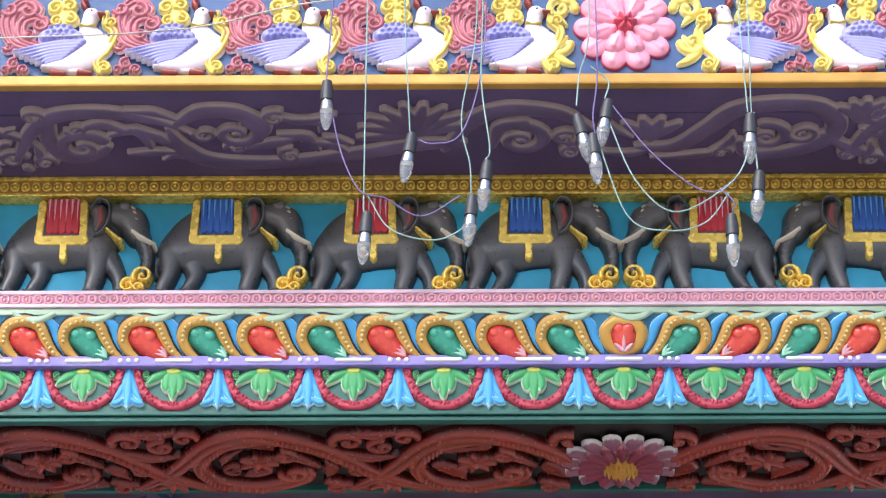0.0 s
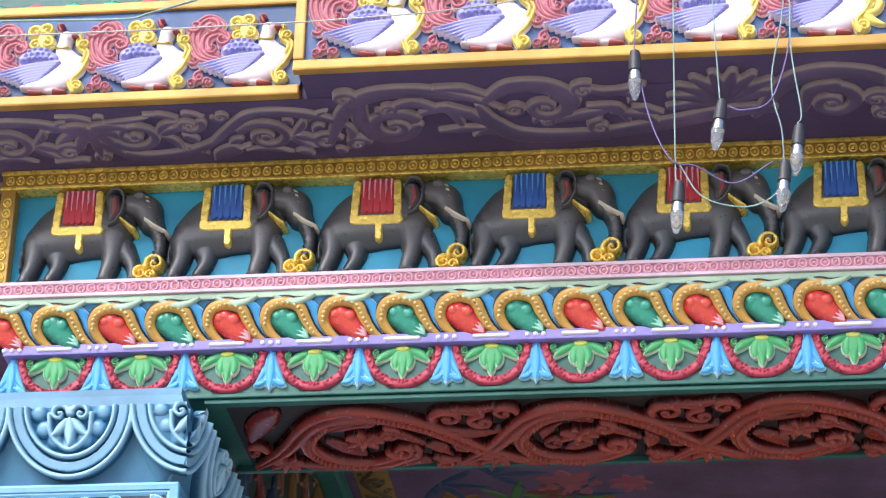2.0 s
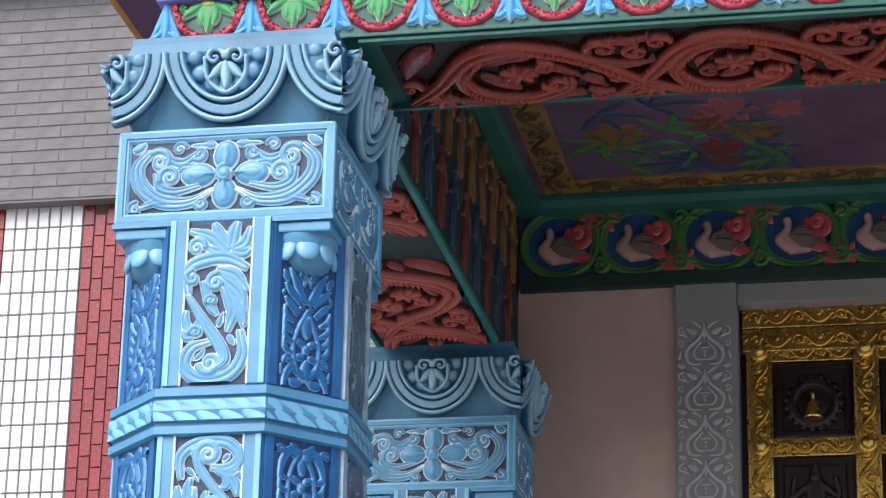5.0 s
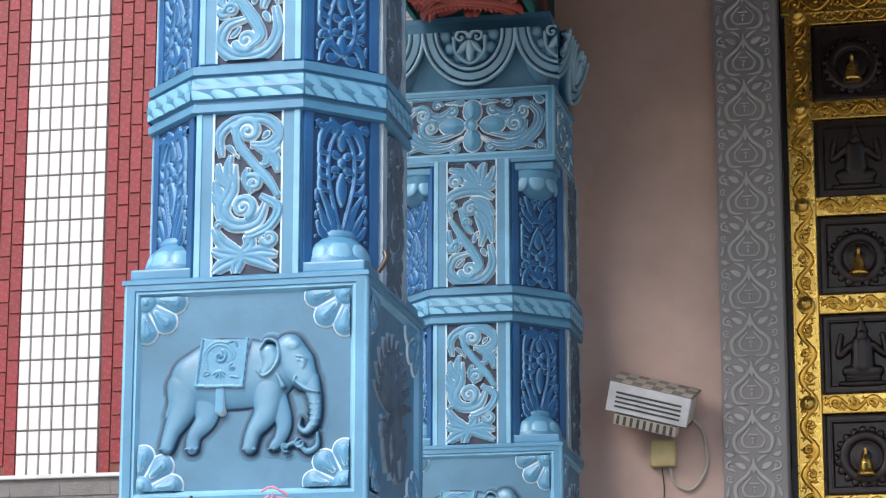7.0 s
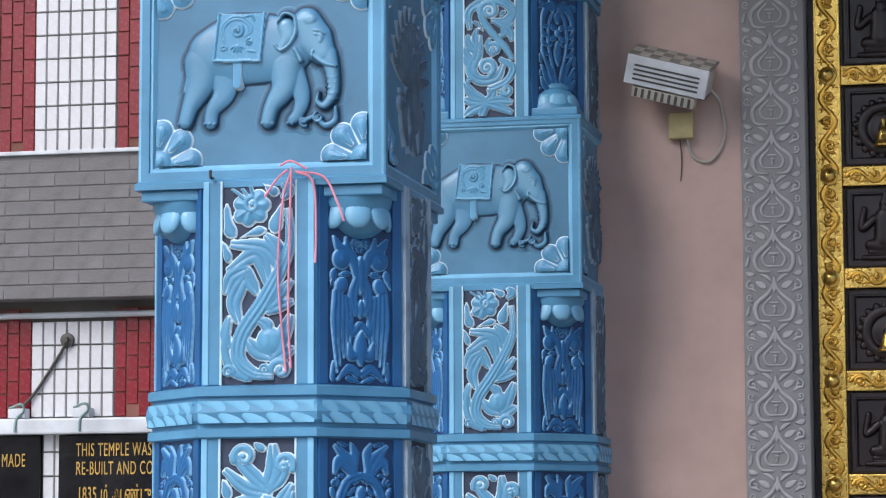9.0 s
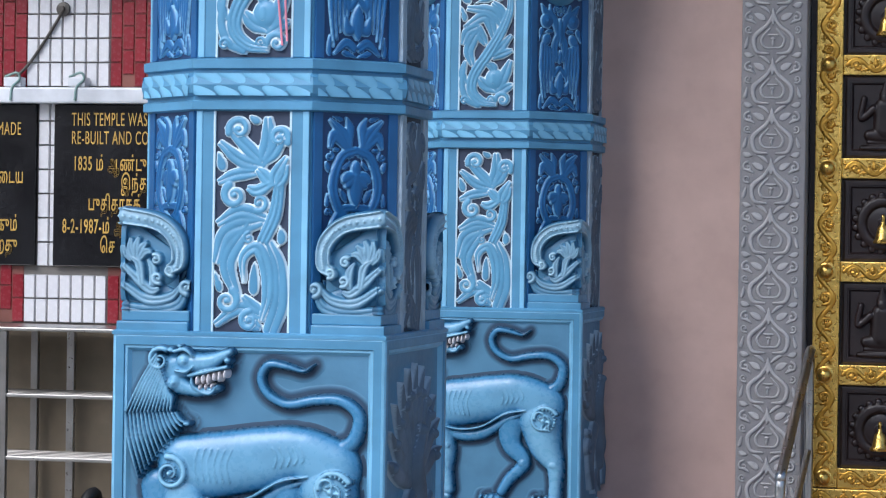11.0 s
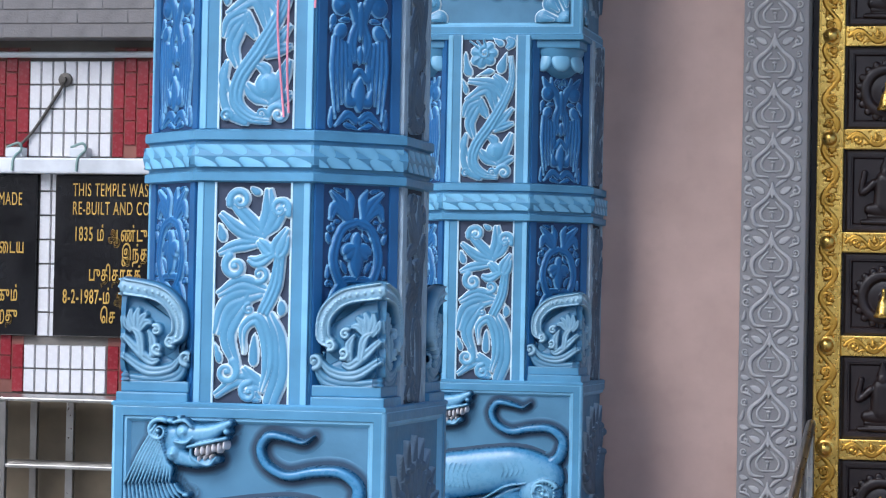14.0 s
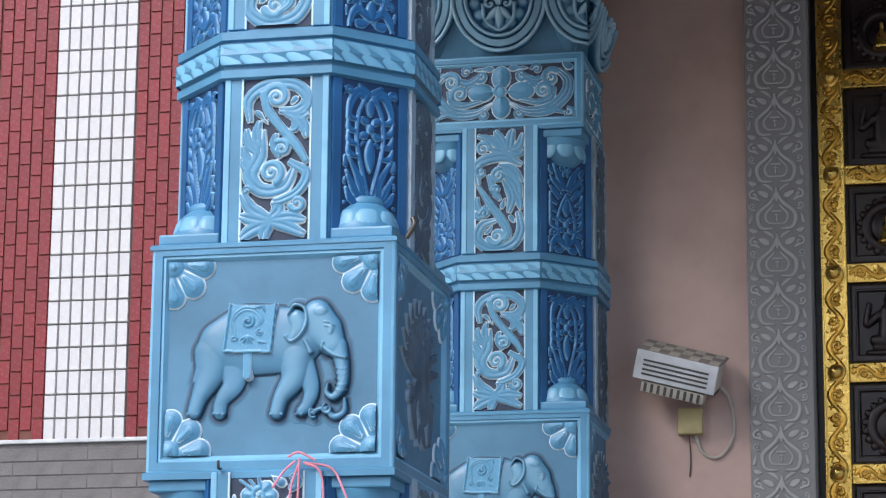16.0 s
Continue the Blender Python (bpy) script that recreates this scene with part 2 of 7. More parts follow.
# ---- relief carving ----
# A carving is a list of strokes: points (u, v), radii and a height.  Its skin is a fine grid that swells out of the wall towards -y.


def stroke(pts, r, h=None, flat=False):
    pts = np.array(pts, float)
    r = np.interp(np.linspace(0, 1, len(pts)), np.linspace(0, 1, len(np.atleast_1d(r))), np.atleast_1d(np.array(r, float)))
    return (pts, r, float(h if h is not None else r.max() * 0.7), flat)


def curve(pts, n=14):
    """A smooth line through the points (Catmull-Rom)."""
    p = np.array(pts, float)
    p = np.vstack([2 * p[0] - p[1], p, 2 * p[-1] - p[-2]])
    out = []
    for i in range(1, len(p) - 2):
        t = np.linspace(0, 1, n, endpoint=False)[:, None]
        a, b, c, d = p[i - 1], p[i], p[i + 1], p[i + 2]
        out.append(0.5 * (2 * b + (c - a) * t + (2 * a - 5 * b + 4 * c - d) * t**2 + (3 * b - a - 3 * c + d) * t**3))
    return np.vstack(out + [p[-2][None]])


def blob(x, z, rx, rz, turn=0.0, h=None):
    """An oval boss."""
    a = radians(turn)
    if rx >= rz:
        d, r = max(rx - rz, 1e-5), rz
        v = np.array([math.cos(a), math.sin(a)])
    else:
        d, r = max(rz - rx, 1e-5), rx
        v = np.array([-math.sin(a), math.cos(a)])
    t = np.linspace(-1, 1, 7)
    return stroke(np.array([x, z]) + np.outer(t * d, v), r * (1 - 0.28 * t**2), h)


def curl(x, z, R, turns=1.3, start=90.0, way=1, w=0.3, h=None, bead=True):
    """A volute that winds into (x, z) from the angle start."""
    t = np.linspace(0, 1, int(16 * turns) + 6)
    a = radians(start) + way * t * turns * 2 * np.pi
    rad = R * (1 - 0.78 * t)
    out = [stroke(np.stack([x + rad * np.cos(a), z + rad * np.sin(a)], 1), R * w * (1 - 0.55 * t), h)]
    if bead:
        out.append(blob(x, z, R * 0.24, R * 0.24, 0, (h or R * w * 0.7) * 1.15))
    return out


def leaf(x, z, turn, L, W, bend=0.0, h=None):
    """A pointed leaf from (x, z)."""
    t = np.linspace(0, 1, 12)
    a = radians(turn) + radians(bend) * t
    step = L / 11
    p = np.cumsum(np.stack([np.cos(a), np.sin(a)], 1) * step, 0) + (x, z)
    return stroke(p, W * np.maximum(0.08, np.sin(np.pi * (0.12 + 0.86 * t)) ** 0.8), h)


def rosette(x, z, R, n, h, turn=0.0, heart=0.25):
    """A flower with rounded petals."""
    out = []
    for i in range(n):
        a = radians(turn + 360 * i / n)
        out.append(blob(x + 0.62 * R * math.cos(a), z + 0.62 * R * math.sin(a), 0.37 * R, min(0.37 * R, 0.62 * R * math.pi / n * 1.08), turn + 360 * i / n, h))
        out.append(stroke([(x + 0.4 * R * math.cos(a), z + 0.4 * R * math.sin(a)), (x + 0.82 * R * math.cos(a), z + 0.82 * R * math.sin(a))], (0.05 * R, 0.10 * R), h * 1.12))
    return out + [blob(x, z, heart * R, heart * R, 0, h * 1.3)]


def palmette(x, z, turn, L, n=5, spread=120.0, W=None, bend=0.4, h=None):
    W = W or L * 0.14
    out = []
    for i in range(n):
        s = (i / (n - 1) - 0.5) if n > 1 else 0
        out.append(leaf(x, z, turn + s * spread, L * (1 - 0.5 * abs(s)), W, s * spread * bend, h))
    return out


def flower(x, z, R, n=6, h=None, turn=0.0, core=0.28):
    out = [leaf(x + 0.15 * R * math.cos(radians(turn + 360 * i / n)), z + 0.15 * R * math.sin(radians(turn + 360 * i / n)), turn + 360 * i / n, R * 0.88, R * 2.1 / n, 0, h) for i in range(n)]
    return out + [blob(x, z, R * core, R * core, 0, (h or R * 0.2) * 1.3)]


def moved(prims, dx=0.0, dz=0.0, sx=1.0, sz=1.0, turn=0.0, sh=1.0):
    c, s = math.cos(radians(turn)), math.sin(radians(turn))
    out = []
    for p, r, h, flat in prims:
        q = p * (sx, sz)
        out.append((np.stack([q[:, 0] * c - q[:, 1] * s + dx, q[:, 0] * s + q[:, 1] * c + dz], 1), r * math.sqrt(abs(sx * sz)), h * sh, flat))
    return out


def mirrored(prims, axis=0.0):
    return prims + [(np.stack([2 * axis - p[:, 0], p[:, 1]], 1), r, h, f) for p, r, h, f in prims]


def carve(name, prims, step, clip=None, depth=1.0):
    """The mesh of a carving, with its distance from each stroke's edge (rim) and its height (crest)."""
    lo = np.min([(p - r[:, None]).min(0) for p, r, _, _ in prims], 0) - 2 * step
    hi = np.max([(p + r[:, None]).max(0) for p, r, _, _ in prims], 0) + 2 * step
    if clip:
        lo, hi = np.maximum(lo, (clip[0], clip[2])), np.minimum(hi, (clip[1], clip[3]))
    nu, nv = (int(math.ceil((b - a) / step)) + 1 for a, b in zip(lo, hi))
    u, v = np.linspace(lo[0], hi[0], nu), np.linspace(lo[1], hi[1], nv)
    F, H, E = np.full((nu, nv), -1.0), np.zeros((nu, nv)), np.zeros((nu, nv))
    for p, r, h, flat in prims:
        m = r.max() + 2 * step
        i0, i1 = np.searchsorted(u, p[:, 0].min() - m), np.searchsorted(u, p[:, 0].max() + m)
        j0, j1 = np.searchsorted(v, p[:, 1].min() - m), np.searchsorted(v, p[:, 1].max() + m)
        if i1 <= i0 or j1 <= j0:
            continue
        U, V = np.meshgrid(u[i0:i1], v[j0:j1], indexing="ij")
        f, q = np.full(U.shape, -1.0), np.full(U.shape, 9.0)
        for a, b, ra, rb in zip(p[:-1], p[1:], r[:-1], r[1:]):
            ab = b - a
            t = np.clip(((U - a[0]) * ab[0] + (V - a[1]) * ab[1]) / max(ab @ ab, 1e-12), 0, 1)
            d = np.hypot(U - a[0] - t * ab[0], V - a[1] - t * ab[1])
            rr = ra + (rb - ra) * t
            np.maximum(f, rr - d, out=f)
            np.minimum(q, d / rr, out=q)
        k = np.clip(1 - q, 0, 1)
        g = h * (np.minimum(1, k * 4) if flat else np.sqrt(1 - (1 - k) ** 2.6))
        top = (g > H[i0:i1, j0:j1]) & (f > 0)
        H[i0:i1, j0:j1] = np.where(top, g, H[i0:i1, j0:j1])
        E[i0:i1, j0:j1] = np.where(top, f * max(1.0, 0.016 / r.max()), E[i0:i1, j0:j1])
        np.maximum(F[i0:i1, j0:j1], f, out=F[i0:i1, j0:j1])
    gu, gv = np.gradient(F, u[1] - u[0], v[1] - v[0])
    g2 = np.maximum(gu**2 + gv**2, 0.25)
    U, V = np.meshgrid(u, v, indexing="ij")
    out = F <= 0
    U, V = (np.where(out, a + np.clip(-F * g / g2, -step, step), a) for a, g in ((U, gu), (V, gv)))
    H = np.where(out, -0.002, H * depth)
    inside = ~out
    cell = inside[:-1, :-1] | inside[1:, :-1] | inside[:-1, 1:] | inside[1:, 1:]
    ci, cj = np.nonzero(cell)
    ids = np.stack([ci * nv + cj, (ci + 1) * nv + cj, (ci + 1) * nv + cj + 1, ci * nv + cj + 1], 1)
    used, inv = np.unique(ids, return_inverse=True)
    co = np.stack([U.ravel(), -H.ravel(), V.ravel()], 1)[used]
    me = bpy.data.meshes.new(name)
    me.from_pydata(co.tolist(), [], inv.reshape(-1, 4).tolist())
    top = max(H.max(), 1e-6)
    for key, val in (("rim", E.ravel()[used]), ("crest", (H.ravel() / top).clip(0, 1)[used])):
        me.attributes.new(key, "FLOAT", "POINT").data.foreach_set("value", val.astype(np.float32))
    me.shade_smooth()
    return me


def outline(name, prims, extra, step, h=0.004):
    """A thin painted line that runs round a carving."""
    return carve(name, [(p, r + extra, h, True) for p, r, _, _ in prims], step)


def lay(name, me, mat, parent, m, label=""):
    """An object on a shared mesh, at the pose m in its parent."""
    if mat and not me.materials:
        me.materials.append(M[mat])
    ob = new(name, me)
    ob.parent = parent
    ob.matrix_basis = m
    if label:
        tagged(ob, label)
    return ob


def clearance(p, r, U, V):
    d = np.full(U.shape, 9.0)
    for a, b, ra, rb in zip(p[:-1], p[1:], r[:-1], r[1:]):
        ab = b - a
        t = np.clip(((U - a[0]) * ab[0] + (V - a[1]) * ab[1]) / max(ab @ ab, 1e-12), 0, 1)
        np.minimum(d, np.hypot(U - a[0] - t * ab[0], V - a[1] - t * ab[1]) - ra - (rb - ra) * t, out=d)
    return d


def filled(prims, x0, x1, z0, z1, gap, least, h, seed=1, limit=90):
    """Fills what is left of a panel with leaves and small volutes, the widest gaps first."""
    rng = random.Random(seed)
    step = max(gap * 0.8, math.sqrt((x1 - x0) * (z1 - z0) / 16000))
    u, v = np.arange(x0, x1 + step / 2, step), np.arange(z0, z1 + step / 2, step)
    U, V = np.meshgrid(u, v, indexing="ij")
    C = np.minimum(np.minimum(U - x0, x1 - U), np.minimum(V - z0, z1 - V)) + gap
    for p, r, _, _ in prims:
        np.minimum(C, clearance(p, r, U, V), out=C)
    out = list(prims)

    def room(x, z):
        i, j = int(round((x - x0) / step)), int(round((z - z0) / step))
        return C[i, j] if 0 <= i < len(u) and 0 <= j < len(v) else -1.0
    for n in range(limit):
        i, j = np.unravel_index(np.argmax(C), C.shape)
        d = C[i, j] - gap
        if d < least:
            break
        d = min(d, 2.6 * least)
        x, z, best = u[i], v[j], (-1, 0)
        for a in range(0, 180, 15):
            dx, dz = math.cos(radians(a)), math.sin(radians(a))
            best = max(best, (sum(min(room(x + s * k * d * dx, z + s * k * d * dz), d) for s in (-1, 1) for k in (0.8, 1.5, 2.2)), a))
        a = best[1] + rng.choice((0, 180))
        dx, dz = math.cos(radians(a)), math.sin(radians(a))
        ends = []
        for s in (-1, 1):
            k = 0.0
            while k < 4.6 and room(x + s * (k + 0.3) * d * dx, z + s * (k + 0.3) * d * dz) > gap * 1.15:
                k += 0.2
            ends.append(k * d)
        bend = rng.uniform(-0.5, 0.5) * d
        t = np.linspace(-1, 1, 11)
        pos = np.where(t < 0, t * ends[0], t * ends[1])
        line = np.stack([x + pos * dx - bend * t**2 * dz, z + pos * dz + bend * t**2 * dx], 1)
        wide = np.array([min(max(room(px, pz) - gap * 0.6, 0.12 * d), d) for px, pz in line])
        wide = np.minimum(wide, d * np.maximum(0.15, np.sin(np.pi * (0.06 + 0.9 * (t + 1) / 2)) ** 0.7))
        new_p = [stroke(line, wide, h * rng.uniform(0.85, 1.1))]
        if d > 2.0 * least and rng.random() < 0.35:
            new_p = curl(x, z, d * 0.95, 1.2, rng.uniform(0, 360), rng.choice((1, -1)), 0.36, h)
        for p, r, _, _ in new_p:
            np.minimum(C, clearance(p, r, U, V), out=C)
        out += new_p
    return out


def scroll_band(length, h, n, fat=0.1, seed=1, flip=1, flowers=True, sprigs=6):
    """A running vine: a waving stem with a volute in every bend, filled up with small leaves.  Runs along u, centred on v = 0."""
    rng = random.Random(seed)
    out, pitch = [], length / n
    t = np.linspace(0, n, n * 18 + 1)
    for off in (0.0, 0.07):
        out.append(stroke(np.stack([t * pitch, flip * np.sin(t * np.pi + off) * h * (0.36 - off)], 1), h * fat * (0.8 if off else 1.0), h * fat * 0.75))
    for i in range(n):
        s = flip * (1 if i % 2 == 0 else -1)
        x = (i + 0.5) * pitch
        R = min(h * 0.34, pitch * 0.36)
        out += curl(x + pitch * 0.02, -s * h * 0.06, R, 1.5, 200 if s > 0 else 160, -s, 0.2, h * fat * 0.8, False)
        out += curl(x + pitch * 0.02, -s * h * 0.06, R * 0.86, 1.4, 200 if s > 0 else 160, -s, 0.11, h * fat * 1.1)
        if flowers:
            out += flower(x, -s * h * 0.06, R * 0.45, 6, h * fat * 0.9, rng.uniform(0, 60))
        for k in range(sprigs):
            a = rng.uniform(0, 360)
            px, pz = x + rng.uniform(-0.5, 0.5) * pitch, -s * h * rng.uniform(0.22, 0.40)
            out += curl(px, pz, h * rng.uniform(0.06, 0.1), 1.0, a, rng.choice((1, -1)), 0.42, h * fat * 0.7) if k % 2 else [leaf(px, pz, a, h * 0.2, h * 0.05, rng.uniform(-70, 70), h * fat * 0.6)]
        out += palmette(x - pitch * 0.5, s * h * 0.2, 90 * s + rng.uniform(-25, 25), h * 0.24, 3, 90, h * 0.045, 0.5, h * fat * 0.6)
    return out


def flute(pts, r, n, h, fine=8):
    """A band of n parallel ridges that follows a line."""
    c = curve(pts, fine)
    r = np.interp(np.linspace(0, 1, len(c)), np.linspace(0, 1, len(np.atleast_1d(r))), np.atleast_1d(np.array(r, float)))
    d = np.gradient(c, axis=0)
    d /= np.maximum(np.hypot(d[:, 0], d[:, 1]), 1e-9)[:, None]
    side = np.stack([-d[:, 1], d[:, 0]], 1)
    out = []
    for k in range(n):
        o = (2 * k + 1) / n - 1
        out.append(stroke(c + side * (o * r)[:, None], r / n * 1.12, h * (1 - 0.12 * abs(o))))
    return out


class Sheet:
    """A drawing board: strokes in board units, turned into metres about an origin."""

    def __init__(self, x0, z0, kx, kz, lean=0.0):
        self.x0, self.z0, self.kx, self.kz, self.lean, self.out = x0, z0, kx, kz, lean, []
        self.k = math.sqrt(kx * kz)

    def at(self, pts):
        return [((x - self.x0) * self.kx, (self.z0 - y - (x - self.x0) * self.lean) * self.kz) for x, y in pts]

    def line(self, pts, r, h):
        self.out.append(stroke(curve(self.at(pts), 7), np.array(np.atleast_1d(r)) * self.k, h))

    def band(self, pts, r, n, h):
        self.out += flute(self.at(pts), np.array(np.atleast_1d(r)) * self.k, n, h)

    def lobes(self, many, h):
        """Two-ridged leaves: each a line and its width."""
        for r, *pts in many:
            self.band(pts, (0.6 * r, r, 0.9 * r, 0.55 * r), 2, h)

    def oval(self, x, y, rx, ry, h, turn=0.0):
        self.out.append(blob(*self.at([(x, y)])[0], rx * self.k, ry * self.k, turn, h))

    def volute(self, x, y, R, start, way, h, w=0.36, turns=1.25):
        self.out += curl(*self.at([(x, y)])[0], R * self.k, turns, start, way, w, h)


def turned(prims):
    """Stands a band upright: u becomes v."""
    return [(np.stack([-p[:, 1], p[:, 0]], 1), r, h, f) for p, r, h, f in prims]


def elephant():
    """The strokes of a walking elephant of the frieze, facing +u, by part."""
    def board():
        return Sheet(934, 212, 0.00155, 0.00170)
    body, ear, inner, tusk, cloth, inset, collar, foot, eye, streak = (board() for _ in range(10))
    L = body.line
    L([(976, 126), (1020, 108), (1085, 108)], (40, 62, 54), 0.045)
    L([(958, 135), (956, 172), (944, 204)], (26, 17, 13), 0.043), L([(998, 145), (1002, 176), (986, 205)], (26, 15, 11), 0.032)
    L([(1102, 125), (1102, 168), (1093, 204)], (30, 18, 14), 0.048), L([(1122, 145), (1141, 178), (1144, 205)], (20, 13, 10), 0.034)
    L([(1132, 68), (1158, 76), (1170, 102)], (26, 29, 20), 0.052), body.oval(1148, 56, 18, 14, 0.055)
    L([(1174, 98), (1188, 130), (1191, 160), (1182, 184)], (17, 13, 10, 7), 0.044)
    for k in range(5):
        L([(1180, 128 + 11 * k), (1190, 130 + 11 * k), (1200, 128 + 11 * k)], (1, 1.6, 1), 0.0465)
    L([(946, 118), (934, 150), (934, 178)], (3, 3, 4), 0.026)
    for x in (936, 945, 954, 978, 987, 996, 1083, 1093, 1103, 1140, 1150):
        body.oval(x, 208, 4.5, 4, 0.047)
    ear.line([(1101, 64), (1106, 84), (1099, 102)], (17, 18, 8), 0.058), ear.line([(1088, 60), (1100, 46), (1118, 52), (1121, 80), (1110, 104), (1096, 112)], (2.5, 3.5, 3.5, 3.5, 3.5, 2.5), 0.063)
    inner.line([(1104, 66), (1107, 84), (1102, 98)], (10, 10, 4), 0.0615)
    tusk.line([(1164, 104), (1184, 118), (1206, 129)], (4.5, 5.5, 2.5), 0.062)
    for p, q, r in (((1001, 52), (997, 120), 9), ((1000, 119), (1078, 119), 11), ((1074, 52), (1077, 120), 9), ((1043, 124), (1043, 150), 8)):
        cloth.out.append(stroke(cloth.at([p, q]), r * cloth.k, 0.050, True))
    for k in range(5):
        inset.out.append(stroke(inset.at([(1016 + 11.5 * k, 50), (1015 + 12 * k, 103)]), 7 * inset.k, 0.052, True))
    for k in range(6):
        streak.line([(1014 + 10 * k, 46), (1014 + 10 * k, 62), (1014 + 10.2 * k, 84 + 5 * (k % 2))], (5, 3.6, 0.8), 0.0545)
    collar.line([(1118, 100), (1131, 111), (1143, 120)], (4.5, 5, 6), 0.060)
    foot.volute(1186, 182, 17, 200, -1, 0.046, 0.42), foot.volute(1160, 198, 13, 90, 1, 0.042, 0.45), foot.volute(1178, 203, 9, 0, 1, 0.044, 0.5)
    eye.oval(1166, 70, 5, 2.4, 0.061, -20), eye.oval(1163, 61, 6, 1.5, 0.059, -20), eye.oval(1170, 82, 4, 1.2, 0.059, -20)
    return dict(body=body.out, ear=ear.out, inner=inner.out, tusk=tusk.out, cloth=cloth.out, inset=inset.out, collar=collar.out, foot=foot.out, eye=eye.out, streak=streak.out)


# ---- large structure ----
XC = 2.335          # middle of the porch front
X_END = 3.6
T = Matrix.Translation


def turn_z(a):
    return Matrix.Rotation(radians(a), 4, "Z")


ground = part("ground", box(-400, 400, -400, 400, -0.3, 0.0), "paving")
tagged(ground, "grey stone paving in front of the temple", "ground", kind="structure")
steps = thing("entrance_steps", "polished red granite steps up to the temple door", "steps", kind="structure")
for y0, z0, z1 in ((2.02, 0.0, 0.145), (2.23, 0.145, 0.302), (2.50, 0.302, 0.448)):
    part("riser", box(-0.05, X_END, y0 + 0.025, 3.4, z0, z1 - 0.032), "granite", steps)
    part("tread", box(-0.07, X_END, y0, 3.4, z1 - 0.032, z1, 0.008), "granite_top", steps)
part("threshold", box(1.094, X_END, 2.84, 3.4, 0.448, 0.56, 0.004), "granite", steps)
part("threshold_top", box(1.094, X_END, 2.83, 3.4, 0.56, 0.6, 0.006), "granite_top", steps)
wall = part("wall_back", box(-0.12, 0.862, 2.86, 3.3, 0.448, 5.418), "wall")
tagged(wall, "smooth beige painted wall beside the temple door", "wall", kind="structure")
over = part("wall_over_door", box(0.862, X_END, 2.862, 3.3, 5.062, 5.418), "wall")
tagged(over, "beige painted wall over the temple door", "wall", kind="structure")

# added out of view: bounces light into the porch and fills reflections
opposite = part("wall_opposite", box(-30, 30, -25.5, -25.0, 0.0, 5.5), "wall")
tagged(opposite, "unseen plain wall added behind the camera for bounce light", "wall", kind="structure")
slab = thing("porch_roof", "painted concrete porch roof with a deep plum soffit", "roof", kind="structure")
part("slab", box(-0.59, X_END, -0.61, 3.3, 5.418, 5.72), "plum", slab)
part("slab_front", box(0.65, X_END, -0.73, -0.61, 5.42, 5.9), "plum", slab)
part("slab_side", box(-0.745, -0.59, 0.32, 3.0, 5.42, 5.9), "plum", slab)
part("upper_tier", box(-0.45, X_END, -0.50, 3.0, 5.72, 6.1), "green", slab)

front = thing("front_beam", "richly painted front beam with an elephant frieze", "beam", kind="structure")
prof = [(-0.205, 4.72), (-0.205, 4.853), (-0.216, 4.857), (-0.216, 4.885), (-0.236, 4.91), (-0.258, 4.95), (-0.272, 4.985), (-0.274, 5.017), (-0.274, 5.055), (-0.235, 5.055), (-0.235, 5.36), (-0.27, 5.36), (-0.27, 5.416), (0.26, 5.416), (0.26, 4.72)]
part("beam_core", prism_x(prof, -0.2, X_END), "green", front)
part("blue_ground", box(-0.244, X_END, -0.239, -0.2, 5.057, 5.36), "teal", front, "bright turquoise background panel")
side = thing("side_beam", "painted side beam running back to the wall", "beam", kind="structure")
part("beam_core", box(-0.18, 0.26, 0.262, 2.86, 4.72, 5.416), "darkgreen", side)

# ---- cornice: repeated ornaments of the front beam ----


def bar(name, x0, x1, y0, y1, z0, z1, mat, parent, bevel=0.004, label=""):
    return part(name, box(x0, x1, y0, y1, z0, z1, bevel), mat, parent, label)


bar("pink_rail", -0.287, X_END, -0.284, -0.2, 5.017, 5.057, "pink", front, 0.003)
bar("pale_lip", -0.289, X_END, -0.290, -0.2, 5.047, 5.058, "white_pink", front, 0.002)
bar("pale_lip", -0.289, X_END, -0.290, -0.2, 5.008, 5.018, "white_pink", front, 0.002)
bar("green_strip", -0.285, X_END, -0.282, -0.2, 4.988, 5.008, "pale_green", front, 0.004)
bar("lilac_rail", -0.242, X_END, -0.242, -0.18, 4.853, 4.883, "lilac", front, 0.004)
bar("gold_rail", -0.286, X_END, -0.284, -0.2, 5.358, 5.418, "gold", front, 0.003)
bar("gold_lip", -0.289, X_END, -0.291, -0.2, 5.405, 5.417, "gold_leaf", front, 0.003)
bar("gold_lip", -0.289, X_END, -0.290, -0.2, 5.356, 5.366, "gold_leaf", front, 0.003)
bar("gold_post", -0.286, -0.243, -0.284, -0.2, 5.058, 5.357, "gold", front, 0.003)
bar("green_fillet", -0.206, X_END, -0.212, -0.2, 4.72, 4.732, "green", front, 0.003)
stud = carve("stud", [stroke([(0.0108 * math.cos(a), 0.0125 * math.sin(a)) for a in np.linspace(0, 2 * math.pi, 15)], 0.0032, 0.006), blob(0, 0, 0.0055, 0.0055, 0, 0.008)], 0.0021)
stud_gold = stud.copy()
n = 0
while -0.262 + n * 0.0297 < 3.3:
    x = -0.262 + n * 0.0297
    lay("rosette", stud, "pink_pale", front, T((x, -0.284, 5.0325)))
    lay("gold_rosette", stud_gold, "gold_leaf", front, T((x, -0.284, 5.386)))
    n += 1
for i in range(8):
    lay("gold_rosette", stud_gold, "gold_leaf", front, T((-0.264, -0.284, 5.075 + i * 0.0345)))

